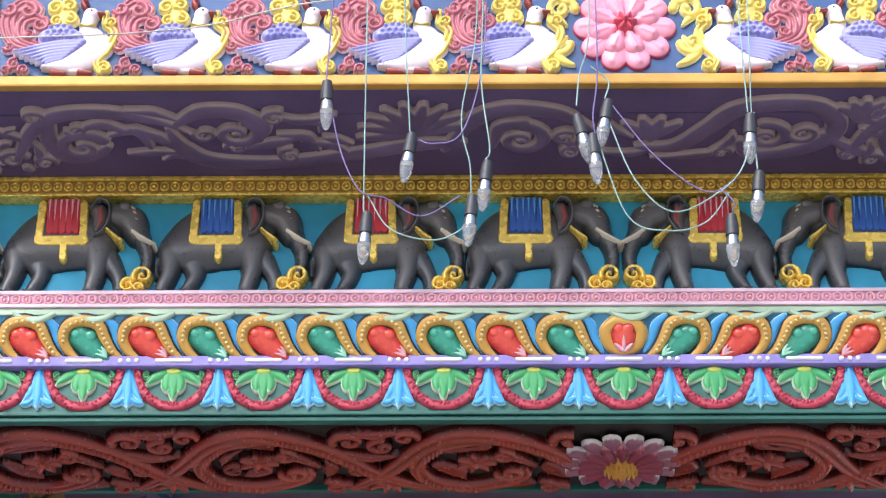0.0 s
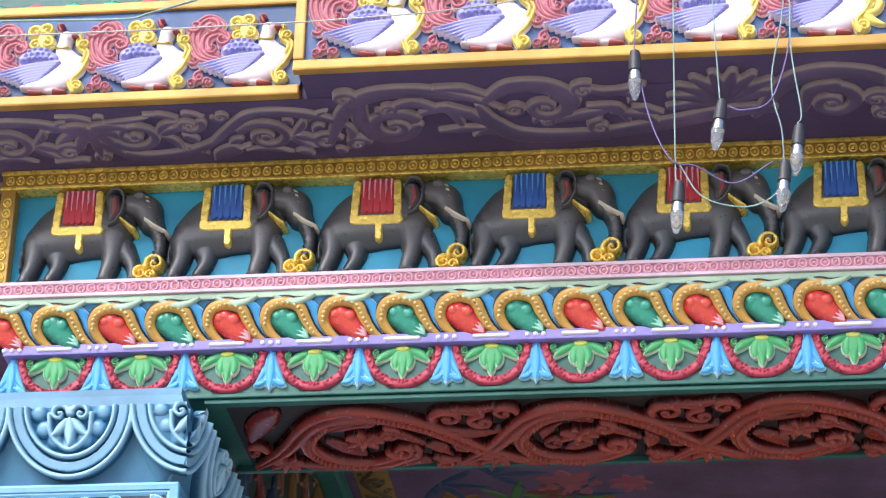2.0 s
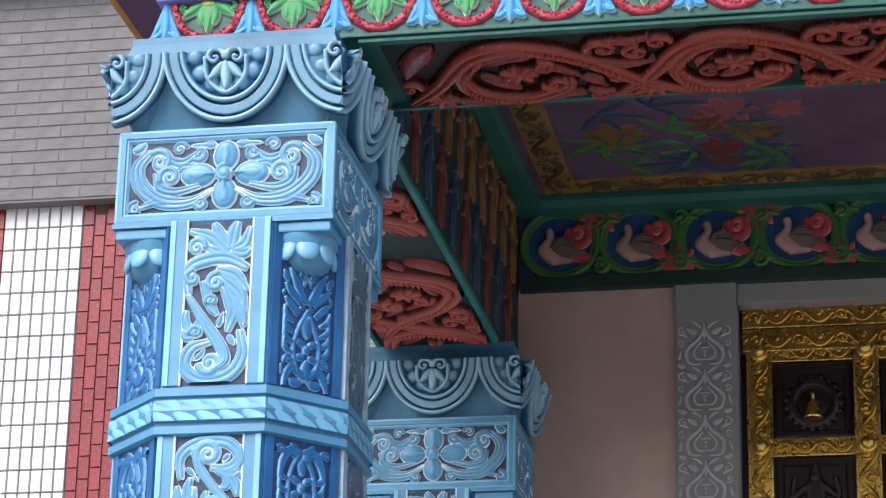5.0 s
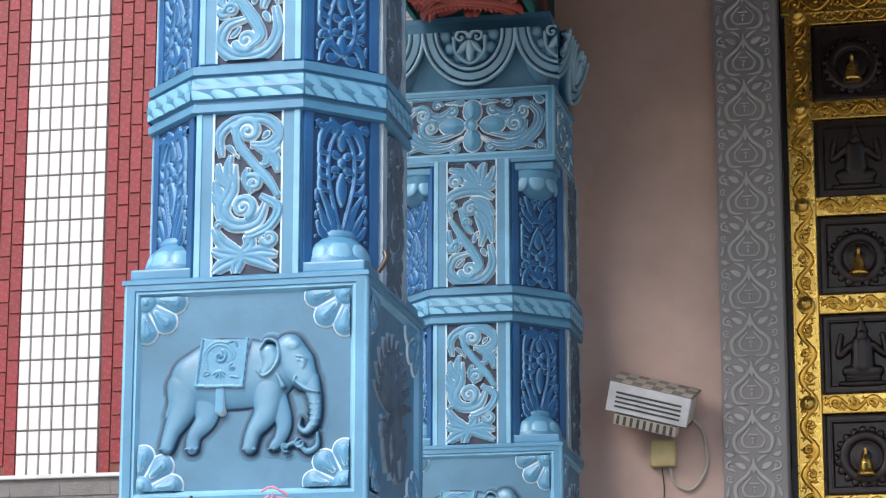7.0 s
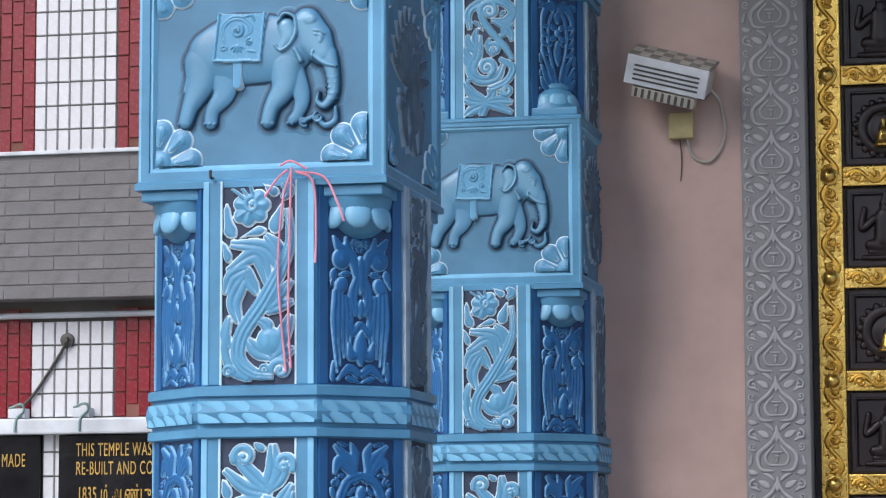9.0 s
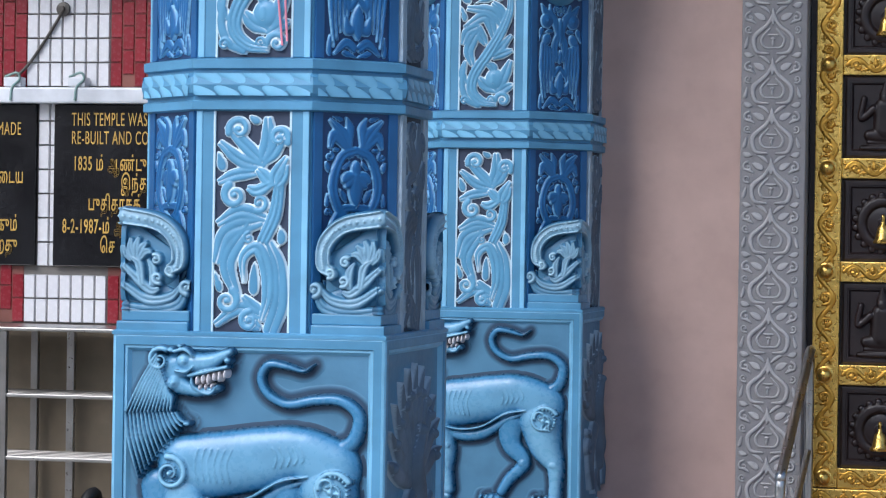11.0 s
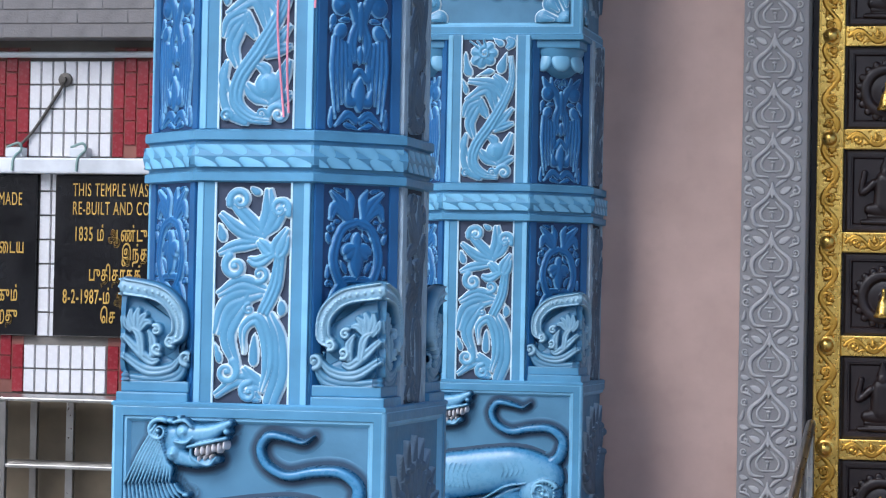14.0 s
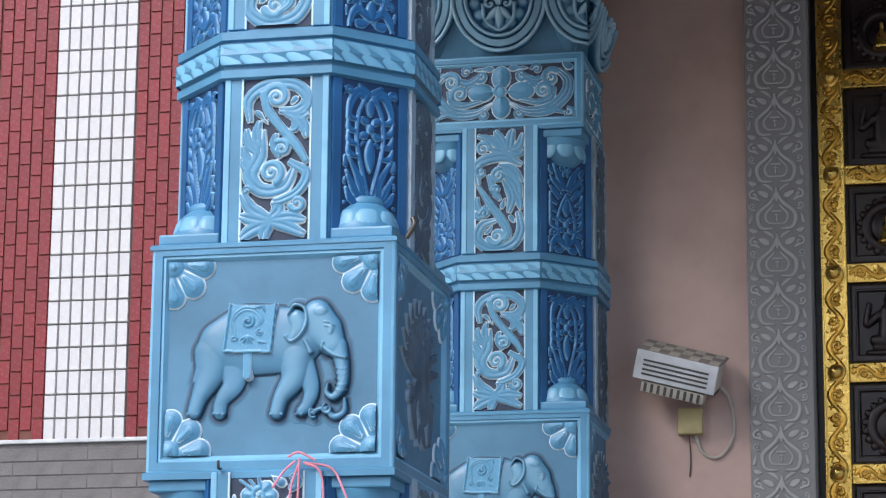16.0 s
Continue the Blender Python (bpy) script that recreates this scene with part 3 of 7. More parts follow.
# scalloped green lip over the leaves
scal = carve("scallop", [stroke(curve([(-0.055, 0.0), (-0.03, -0.012), (0, -0.018), (0.03, -0.012), (0.055, 0.0)], 6), (0.006, 0.012, 0.006), 0.008)], 0.003)
# bent leaves, mirrored about the middle
tilt = Matrix.Rotation(radians(-27), 4, "X")


def leaf_set(sym):
    k = 0.00073

    def q(pts):
        return [((x - 250) * k, (628 - y) * k * 0.87) for x, y in pts]
    if sym:
        rim = mirrored([stroke(curve(q([(250, 625), (205, 590), (185, 530), (215, 490), (250, 488)]), 6), np.array([12, 24, 28, 28, 26]) * k, 0.022)])
        core = [blob(0.0, 0.05, 0.04, 0.05, 0, 0.03), blob(-0.012, 0.07, 0.022, 0.025, 0, 0.03), blob(0.012, 0.07, 0.022, 0.025, 0, 0.03)]
        vein = palmette(0, 0.008, 90, 0.045, 3, 80, 0.008, 0.3, 0.036)
    else:
        rim = [stroke(curve(q([(225, 638), (185, 600), (165, 545), (185, 492), (240, 472), (295, 492), (318, 545), (345, 600), (385, 636)]), 6), np.array([10, 22, 26, 27, 27, 27, 26, 22, 9]) * k, 0.022)]
        core = [stroke(curve(q([(232, 548), (258, 572), (290, 606), (330, 634)]), 6), np.array([50, 52, 42, 16]) * k, 0.028), blob(*q([(268, 540)])[0], 32 * k, 30 * k, 0, 0.03), blob(*q([(215, 530)])[0], 28 * k, 26 * k, 0, 0.03)]
        vein = [leaf(*q([(330, 632)])[0], a, 0.034, 0.006, 25, 0.032) for a in (105, 125, 148)]
    beads = []
    line = curve(q([(166, 560), (178, 502), (238, 472), (296, 494), (320, 550), (350, 606)]), 6)
    if not sym:
        beads = [blob(*line[i], 0.0078, 0.0078, 0, 0.027) for i in range(0, len(line), 2)]
    blue = [stroke(curve(q([(318, 462), (352, 500), (368, 560), (392, 612)]), 6), np.array([14, 22, 18, 10]) * k, 0.014)] if not sym else []
    return rim, core, vein, beads, blue


MIRROR = Matrix.Diagonal((-1, 1, 1, 1))
rim, core, vein, beads, blue = leaf_set(False)
L_rim, L_core, L_vein, L_blue = carve("leaf_rim", rim, 0.003), carve("leaf_core", core, 0.003), carve("leaf_vein", vein, 0.002), carve("leaf_gap", blue, 0.003)
L_beads = carve("bead_row", beads, 0.0022)
L_core2, L_vein2 = L_core.copy(), L_vein.copy()
L_line = outline("dark_line", rim + core, 0.0045, 0.003, 0.014)
rim, core, vein, _, _ = leaf_set(True)
S_rim, S_core, S_vein = carve("leaf_rim", rim, 0.003), carve("leaf_core", core, 0.003), carve("leaf_vein", vein, 0.002)
bent = thing("leaf_moulding", "row of bent gold leaves with red and green hearts", "moulding", kind="structure")
part("moulding_bed", prism_x([(-0.224, 4.886), (-0.24, 4.91), (-0.262, 4.95), (-0.276, 4.988), (-0.2, 4.988), (-0.2, 4.886)], -0.284, X_END), "leaf_bed", bent)
for i in range(-16, 7):
    x = XC + i * 0.1615
    m = T((x, -0.222, 4.889)) @ Matrix.Rotation(radians(-27), 4, "X").inverted()
    if i == 0:
        lay("gold_leaf", S_rim, "ochre", bent, m), lay("heart", S_core, "red_gloss", bent, m), lay("vein", S_vein, "pink_pale", bent, m)
    else:
        if i > 0:
            m = m @ MIRROR
        red = i % 2 == 0
        lay("dark_line", L_line, "black_line", bent, m)
        lay("gold_leaf", L_rim, "ochre", bent, m), lay("bead_row", L_beads, "bead_gold", bent, m)
        lay("heart", L_core if red else L_core2, "red_gloss" if red else "green_gloss", bent, m)
        lay("vein", L_vein if red else L_vein2, "pink_pale" if red else "mint", bent, m)
        lay("blue_leaf", L_blue, "sky", bent, m)
    lay("scallop", scal, "pale_green", bent, T((x + 0.02, -0.281, 4.99)))

# lilac bead-and-bar strip
dash = carve("dash", [stroke([(-0.045, 0), (0.045, 0)], 0.0065, 0.006)], 0.0022)
dot = carve("dot", [blob(0, 0, 0.0075, 0.0075, 0, 0.006)], 0.002)
for i in range(-11, 5):
    x = XC + i * 0.243
    if x > -0.2:
        lay("bar", dash, "white", front, T((x, -0.242, 4.868)))
    for d in (-0.022, 0.0, 0.022):
        lay("bead", dot, "white", front, T((x + 0.1215 + d, -0.242, 4.868)))

# flower swags
arc = [(0.098 * math.cos(a), 0.118 + 0.106 * math.sin(a)) for a in np.linspace(math.pi, 2 * math.pi, 25)]
rng = random.Random(4)
swag = [stroke(arc, 0.0135, 0.014)]
for i in range(70):
    a = rng.uniform(math.pi, 2 * math.pi)
    rr = 0.098 + rng.uniform(-0.010, 0.010)
    swag.append(blob(rr * math.cos(a), 0.118 + 1.08 * rr * math.sin(a), 0.0045, 0.0045, 0, 0.021))
swag = carve("swag", swag, 0.0025, (-0.12, 0.12, 0.0, 0.1215))
five = []
for a, L, b in ((188, 0.082, -52), (-8, 0.082, 52), (225, 0.066, -70), (-45, 0.066, 70), (270, 0.085, 0), (252, 0.06, -45), (288, 0.06, 45)):
    five.append(leaf(0, 0.115, a, L, 0.0165, -b * 0.9, 0.018))
five += curl(-0.072, 0.102, 0.012, 0.9, 90, 1, 0.45, 0.016, False) + curl(0.072, 0.102, 0.012, 0.9, 90, -1, 0.45, 0.016, False)
five = carve("palm", five, 0.0022, (-0.12, 0.12, 0.0, 0.1205))
boss = carve("boss", [blob(0, 0.112, 0.026, 0.013, 0, 0.022)], 0.0022, (-0.1, 0.1, 0.0, 0.1205))
bell = [leaf(0, 0.125, 270, 0.112, 0.017, 0, 0.018), leaf(-0.006, 0.12, 266, 0.1, 0.012, -32, 0.014), leaf(0.006, 0.12, 274, 0.1, 0.012, 32, 0.014), stroke([(0, 0.12), (0, 0.03)], (0.012, 0.02), 0.014)]
bell += [leaf(0.01 * s, 0.035, 270 + s * 40, 0.038, 0.010, s * 50, 0.016) for s in (-1, 1)]
bell = carve("bell", bell, 0.0022, (-0.1, 0.1, 0.0, 0.121))
swags = thing("flower_band", "band of green palmettes in red flower swags", "frieze", kind="structure")
part("green_bed", box(-0.207, X_END, -0.208, -0.19, 4.733, 4.852), "green", swags)
for i in range(-10, 4):
    m = T((XC + i * 0.243, -0.207, 4.733))
    lay("swag", swag, "rose", swags, m), lay("palmette", five, "leaf_green", swags, m), lay("boss", boss, "lime", swags, m)
    lay("blue_lotus", bell, "sky", swags, T((XC + (i - 0.5) * 0.243, -0.207, 4.733)))

# elephants of the frieze
E = elephant()
parts_e = dict(body=("body", "elephant_grey"), ear=("ear", "elephant_grey"), inner=("inner_ear", "ear_red"), tusk=("tusk", "ivory"), cloth=("gold_cloth", "gold_leaf"), collar=("collar", "gold_leaf"), foot=("gold_scroll", "gold_leaf"), eye=("eye", "ivory"))
meshes = {key: carve(nm, E[key], 0.0022 if key != "body" else 0.003) for key, (nm, _) in parts_e.items()}
red_cloth = carve("saddle_cloth", E["inset"], 0.0022)
blue_cloth = red_cloth.copy()
S_red = carve("cloth_streak", E["streak"], 0.0018)
S_blue = S_red.copy()
E_line = outline("dark_outline", E["body"] + E["ear"], 0.0045, 0.003, 0.003)
for i in range(10):
    right = i < 6
    x = -0.214 + i * 0.4255 if right else 2 * XC - (-0.214 + (11 - i) * 0.4255)
    red = (i % 2 == 0) if right else (i % 2 == 0)
    el = thing("elephant_relief", "grey painted elephant with a %s gold-edged saddle cloth" % ("red" if red else "blue"), "elephant relief", "elephants of the frieze", at=(0, 0, 0))
    el.matrix_world = T((x, -0.238, 5.059)) if right else T((x, -0.238, 5.059)) @ Matrix.Rotation(math.pi, 4, "Z") @ Matrix.Diagonal((1, -1, 1, 1))
    for key, (nm, mat) in parts_e.items():
        lay(nm, meshes[key], mat, el, Matrix.Identity(4))
    lay("cloth_streak", S_red if red else S_blue, "pink_pale" if red else "sky_plain", el, Matrix.Identity(4))
    lay("dark_outline", E_line, "frieze_line", el, Matrix.Identity(4))
    lay("saddle_cloth", red_cloth if red else blue_cloth, "cloth_red" if red else "cloth_blue", el, Matrix.Identity(4))

# ---- columns ----


def vine(w, h, kind):
    """A tall leafy scroll for the broad faces; w, h: the panel.  Each of the four storeys has its own."""
    box4 = ((313, 515, 208, 803), (248, 396, 57, 472), (402, 578, 206, 668), (315, 490, -18, 402))[kind]
    b = Sheet((box4[0] + box4[1]) / 2, box4[3], w / (box4[1] - box4[0]), h / (box4[3] - box4[2]))
    H, D, G = 0.012, 0.0145, 0.0165
    if kind == 0:
        b.band([(470, 798), (492, 720), (489, 620), (465, 558)], (20, 24, 20, 12), 2, H)
        b.band([(447, 553), (478, 480), (490, 400)], (17, 18, 15), 3, D)
        b.lobes([(18, (440, 350), (380, 330), (326, 285)), (18, (445, 340), (395, 290), (345, 240)), (22, (440, 345), (458, 280), (456, 218)), (18, (450, 335), (478, 300), (502, 250)),
                 (17, (430, 365), (370, 372), (324, 392)), (20, (450, 490), (385, 472), (324, 505)), (24, (440, 500), (350, 530), (320, 612)), (22, (410, 510), (350, 610), (378, 705)),
                 (18, (455, 765), (385, 738), (320, 782)), (15, (450, 750), (420, 730), (396, 706)), (15, (440, 790), (420, 780), (398, 770))], H)
        b.band([(396, 668), (394, 600), (430, 572), (456, 620), (462, 700), (446, 770)], (6, 13, 17, 18, 16, 8), 2, D)
        b.lobes([(16, (470, 395), (430, 415), (405, 408)), (17, (470, 400), (450, 375), (432, 358)), (17, (478, 400), (480, 370), (508, 325)), (14, (482, 402), (500, 380), (510, 345))], G)
        for x, y, R, a, w_ in ((378, 246, 30, 200, -1), (488, 268, 28, 330, 1), (368, 428, 32, 120, 1), (437, 448, 22, 250, 1), (350, 718, 32, 60, -1), (412, 772, 26, 90, 1), (408, 545, 15, 90, 1)):
            b.volute(x, y, R, a, w_, D)
    elif kind == 1:
        b.band([(382, 110), (386, 180), (366, 240), (328, 310), (290, 370), (282, 420), (310, 452), (350, 460)], (7, 10, 13, 15, 15, 14, 12, 8), 3, D)
        b.line([(262, 345), (254, 400), (268, 445), (300, 464)], (6, 9, 10, 8), H)
        for x, y, t in ((272, 95, 170), (272, 140, 215), (298, 152, 258), (338, 138, 320), (352, 100, 0), (335, 70, 45)):
            b.oval((x + 310) / 2 - 3, (y + 100) / 2, 21, 14, H, t)
            b.oval((x + 310) / 2 - 3, (y + 100) / 2, 12, 5, D, t)
        b.volute(310, 100, 17, 90, 1, G)
        b.line([(304, 86), (288, 66)], 3, G), b.line([(300, 90), (268, 66)], 3, G), b.line([(311, 84), (306, 62)], 3, G)
        b.lobes([(15, (366, 235), (335, 192), (268, 182)), (13, (368, 225), (360, 190), (338, 166)), (16, (345, 270), (318, 206), (262, 238)), (14, (300, 235), (268, 250), (256, 285)), (15, (300, 245), (272, 300), (282, 345)),
                 (13, (318, 285), (305, 260), (300, 235)), (12, (345, 318), (362, 295), (388, 262)), (12, (340, 325), (368, 312), (390, 305)), (10, (264, 400), (254, 370), (262, 336)), (11, (372, 86), (384, 70), (372, 58)),
                 (15, (345, 420), (318, 405), (302, 386)), (15, (352, 420), (372, 375), (387, 336)), (13, (350, 430), (376, 412), (392, 405)), (12, (345, 365), (338, 352), (324, 345))], H)
        b.oval(345, 388, 23, 30, D), b.oval(340, 386, 10, 20, G)
        b.volute(368, 447, 20, 180, -1, D), b.volute(262, 450, 13, 0, 1, D), b.volute(334, 446, 10, 0, 1, G)
    elif kind == 2:
        b.band([(420, 318), (416, 255), (462, 216), (535, 216), (572, 258), (545, 292), (500, 292)], (9, 14, 15, 15, 15, 13, 9), 2, H)
        b.band([(456, 236), (468, 290), (508, 350), (545, 398), (572, 448)], (11, 12, 12, 12, 8), 3, G)
        b.volute(490, 250, 34, 180, -1, D, 0.34, 1.4)
        b.band([(455, 350), (448, 420), (424, 480), (455, 524), (515, 516), (545, 450)], (9, 18, 20, 18, 16, 8), 2, H)
        b.band([(528, 445), (572, 480), (552, 530), (510, 556), (488, 560)], (9, 13, 12, 11, 8), 2, D)
        b.lobes([(13, (450, 400), (438, 360), (446, 322)), (13, (445, 420), (418, 385), (412, 345)), (13, (432, 450), (410, 420), (404, 395)), (12, (424, 470), (408, 450), (402, 430)), (15, (515, 300), (552, 312), (572, 305)), (15, (530, 305), (560, 335), (570, 372)),
                 (11, (535, 320), (540, 345), (528, 350)), (12, (560, 300), (575, 270), (572, 230)), (12, (500, 430), (485, 390), (490, 362)),
                 (18, (480, 612), (430, 580), (404, 534)), (18, (478, 618), (430, 608), (402, 600)), (18, (474, 622), (430, 640), (406, 662)), (18, (478, 620), (466, 640), (462, 668)), (17, (482, 618), (520, 630), (566, 656)), (17, (482, 612), (530, 606), (566, 616)), (16, (480, 608), (500, 580), (486, 562))], H)
        b.volute(480, 474, 32, 300, 1, G, 0.34, 1.4), b.volute(506, 405, 22, 120, -1, G), b.volute(550, 567, 22, 200, 1, D), b.volute(416, 524, 12, 0, 1, D)
    else:
        b.band([(322, 165), (316, 110), (350, 84), (420, 76), (478, 104)], (10, 13, 17, 18, 10), 2, H)
        b.band([(324, 176), (368, 240), (412, 300), (432, 345), (402, 372)], (8, 13, 15, 13, 8), 3, G)
        b.band([(470, 272), (478, 335), (444, 384), (372, 396), (322, 360), (338, 312), (390, 296)], (10, 15, 16, 17, 16, 14, 8), 2, H)
        b.volute(392, 352, 30, 200, 1, D, 0.36, 1.3)
        b.lobes([(15, (420, 60), (380, 20), (322, 2)), (15, (430, 55), (400, 10), (386, -14)), (16, (436, 55), (440, 10), (450, -14)), (15, (440, 55), (470, 40), (486, 0)), (14, (440, 60), (470, 66), (486, 58)), (13, (420, 66), (400, 60), (372, 50)),
                 (17, (400, 110), (448, 125), (480, 165)), (17, (410, 130), (460, 170), (476, 218)), (16, (420, 160), (446, 215), (436, 268)), (14, (450, 190), (472, 230), (478, 258)), (13, (360, 140), (385, 200), (402, 225)),
                 (13, (330, 262), (316, 240), (320, 216)), (12, (335, 270), (350, 256), (360, 238)), (12, (340, 284), (322, 280), (314, 268))], H)
        b.volute(340, 46, 24, 0, 1, D), b.volute(398, 142, 24, 90, 1, G), b.volute(388, 190, 16, 200, -1, G), b.volute(350, 272, 17, 180, -1, G), b.volute(334, 128, 20, 100, 1, G)
    return filled([(p, r * 1.32, hh, f) for p, r, hh, f in b.out], -0.5 * w, 0.5 * w, 0.0, h, 0.004, 0.0085, 0.010, kind + 3, 5)


def lattice(w, h, kind):
    """A mirrored motif for the narrow slanting faces."""
    half, mid = [], []

    def st(pts, r, hh=0.010, n=1):
        p = [(x * w, z * h) for x, z in pts]
        return flute(p, np.array(r) * w, n, hh, 7) if n > 1 else [stroke(curve(p, 7), np.array(r) * w, hh)]
    if kind == 1:
        # a pair of parrots
        half += st([(-0.04, 0.70), (-0.14, 0.86), (-0.30, 0.92)], (0.05, 0.07, 0.05)) + [blob(-0.31 * w, 0.84 * h, 0.12 * w, 0.12 * w, 0, 0.012), blob(-0.31 * w, 0.84 * h, 0.05 * w, 0.05 * w, 0, 0.015)]
        half += st([(-0.36, 0.93), (-0.44, 0.99)], (0.06, 0.02)) + st([(-0.22, 0.92), (-0.24, 0.99)], (0.05, 0.02))
        half += [blob(-0.32 * w, 0.66 * h, 0.14 * w, 0.085 * w, 60, 0.013)]
        for i in range(5):
            half += st([(-0.42 + 0.06 * i, 0.62 - 0.012 * i), (-0.44 + 0.075 * i, 0.40), (-0.38 + 0.055 * i, 0.07 + 0.05 * i)], (0.03, 0.034, 0.014), 0.0115 - 0.0006 * i)
        half += st([(-0.05, 0.72), (-0.12, 0.60), (-0.08, 0.46)], (0.05, 0.07, 0.03), 0.011, 2) + st([(-0.02, 0.40), (-0.14, 0.34), (-0.18, 0.42)], (0.04, 0.05, 0.02))
        half += st([(-0.03, 0.06), (-0.18, 0.10), (-0.38, 0.02)], (0.05, 0.06, 0.02), 0.010, 2) + st([(-0.03, 0.20), (-0.15, 0.19), (-0.20, 0.27)], (0.05, 0.07, 0.03), 0.012)
        mid += [leaf(0, 0.88 * h, 270, 0.26 * h, 0.06 * w, 0, 0.012), leaf(0, 0.12 * h, 90, 0.22 * h, 0.09 * w, 0, 0.014), leaf(0, 0.44 * h, 90, 0.12 * h, 0.05 * w, 0, 0.012)]
    elif kind == 0:
        half += st([(-0.08, 0.80), (-0.20, 0.90), (-0.42, 0.98)], (0.05, 0.09, 0.03), 0.010, 2) + st([(-0.14, 0.84), (-0.34, 0.90), (-0.42, 0.84)], (0.05, 0.08, 0.03), 0.010, 2) + st([(-0.10, 0.86), (-0.10, 0.94), (-0.16, 0.99)], (0.04, 0.06, 0.02))
        half += st([(-0.0, 0.83), (-0.24, 0.79), (-0.36, 0.65), (-0.24, 0.52), (0.0, 0.46)], (0.05, 0.06, 0.065, 0.06, 0.05), 0.012, 2)
        half += st([(0.0, 0.54), (-0.20, 0.53), (-0.36, 0.44), (-0.34, 0.30), (-0.14, 0.27)], (0.04, 0.055, 0.06, 0.055, 0.04), 0.011, 2) + curl(-0.17 * w, 0.44 * h, 0.13 * w, 1.2, 90, 1, 0.36, 0.012)
        half += [leaf(-0.03 * w, 0.70 * h, 175, 0.20 * w, 0.07 * w, 60, 0.013), leaf(-0.02 * w, 0.70 * h, 235, 0.20 * w, 0.07 * w, -20, 0.013)]
        half += st([(-0.08, 0.28), (-0.22, 0.20), (-0.30, 0.05)], (0.05, 0.07, 0.03), 0.010, 2)
        mid += [leaf(0, 0.72 * h, 270, 0.16 * h, 0.10 * w, 0, 0.014), leaf(0, 0.70 * h, 90, 0.07 * h, 0.07 * w, 0, 0.013), leaf(0, 0.36 * h, 270, 0.16 * h, 0.05 * w, 0, 0.011)]
    elif kind == 2:
        half += st([(0.0, 0.05), (-0.10, 0.22), (-0.24, 0.50), (-0.22, 0.74), (-0.08, 0.90)], (0.022, 0.028, 0.03, 0.03, 0.03), 0.012)
        half += st([(-0.06, 0.88), (-0.22, 0.93), (-0.36, 0.84), (-0.42, 0.70)], (0.06, 0.075, 0.06, 0.03), 0.011, 2) + st([(-0.05, 0.93), (-0.2, 0.99)], (0.05, 0.03))
        half += curl(-0.40 * w, 0.93 * h, 0.08 * w, 1.1, 200, -1, 0.42, 0.011)
        for i in range(4):
            half += st([(-0.26, 0.40 + 0.10 * i), (-0.38, 0.42 + 0.10 * i), (-0.42, 0.49 + 0.10 * i)], (0.03, 0.05, 0.02), 0.010)
        half += st([(-0.12, 0.06), (-0.20, 0.22), (-0.40, 0.40)], (0.04, 0.06, 0.02), 0.011, 2) + st([(-0.17, 0.03), (-0.30, 0.14), (-0.44, 0.28)], (0.04, 0.06, 0.02), 0.011, 2) + st([(-0.22, 0.0), (-0.36, 0.06), (-0.45, 0.14)], (0.04, 0.06, 0.02), 0.011, 2)
        half += [blob(-0.11 * w, 0.70 * h, 0.10 * w, 0.055 * w, 150, 0.012), blob(-0.12 * w, 0.58 * h, 0.10 * w, 0.055 * w, 200, 0.012)]
        mid += [blob(0, 0.64 * h, 0.06 * w, 0.09 * w, 0, 0.015), leaf(0, 0.74 * h, 90, 0.13 * h, 0.07 * w, 0, 0.012), leaf(0, 0.56 * h, 270, 0.26 * h, 0.08 * w, 0, 0.012)]
    else:
        half += st([(0.0, 0.66), (-0.16, 0.50), (-0.25, 0.32), (-0.16, 0.14), (0.0, 0.08)], (0.022, 0.03, 0.032, 0.03, 0.03), 0.012)
        half += st([(-0.04, 0.72), (-0.20, 0.86), (-0.36, 0.99)], (0.05, 0.07, 0.02), 0.011, 2) + st([(-0.14, 0.72), (-0.32, 0.80), (-0.44, 0.86)], (0.05, 0.06, 0.02), 0.011, 2) + st([(-0.18, 0.62), (-0.34, 0.70), (-0.44, 0.74)], (0.05, 0.06, 0.02), 0.010, 2)
        for i in range(4):
            half += st([(-0.27, 0.28 + 0.09 * i), (-0.40, 0.32 + 0.09 * i), (-0.44, 0.40 + 0.09 * i)], (0.03, 0.05, 0.02), 0.010)
        half += st([(-0.05, 0.10), (-0.24, 0.16), (-0.36, 0.10), (-0.42, 0.0)], (0.05, 0.07, 0.06, 0.03), 0.011, 2) + curl(-0.34 * w, 0.22 * h, 0.08 * w, 1.1, 200, -1, 0.42, 0.011)
        half += [blob(-0.11 * w, 0.38 * h, 0.10 * w, 0.055 * w, 150, 0.012), blob(-0.12 * w, 0.26 * h, 0.10 * w, 0.055 * w, 200, 0.012)]
        mid += [blob(0, 0.33 * h, 0.06 * w, 0.09 * w, 0, 0.015), leaf(0, 0.42 * h, 90, 0.17 * h, 0.08 * w, 0, 0.012), leaf(0, 0.24 * h, 270, 0.16 * h, 0.08 * w, 0, 0.012)]
    out = [(p, r * 1.3, hh, f) for p, r, hh, f in mirrored(half) + mid]
    return out + mirrored(filled(out, -0.5 * w, 0.0, 0.0, h, 0.0035, 0.0055, 0.009, kind + 5, 16)[len(out):])


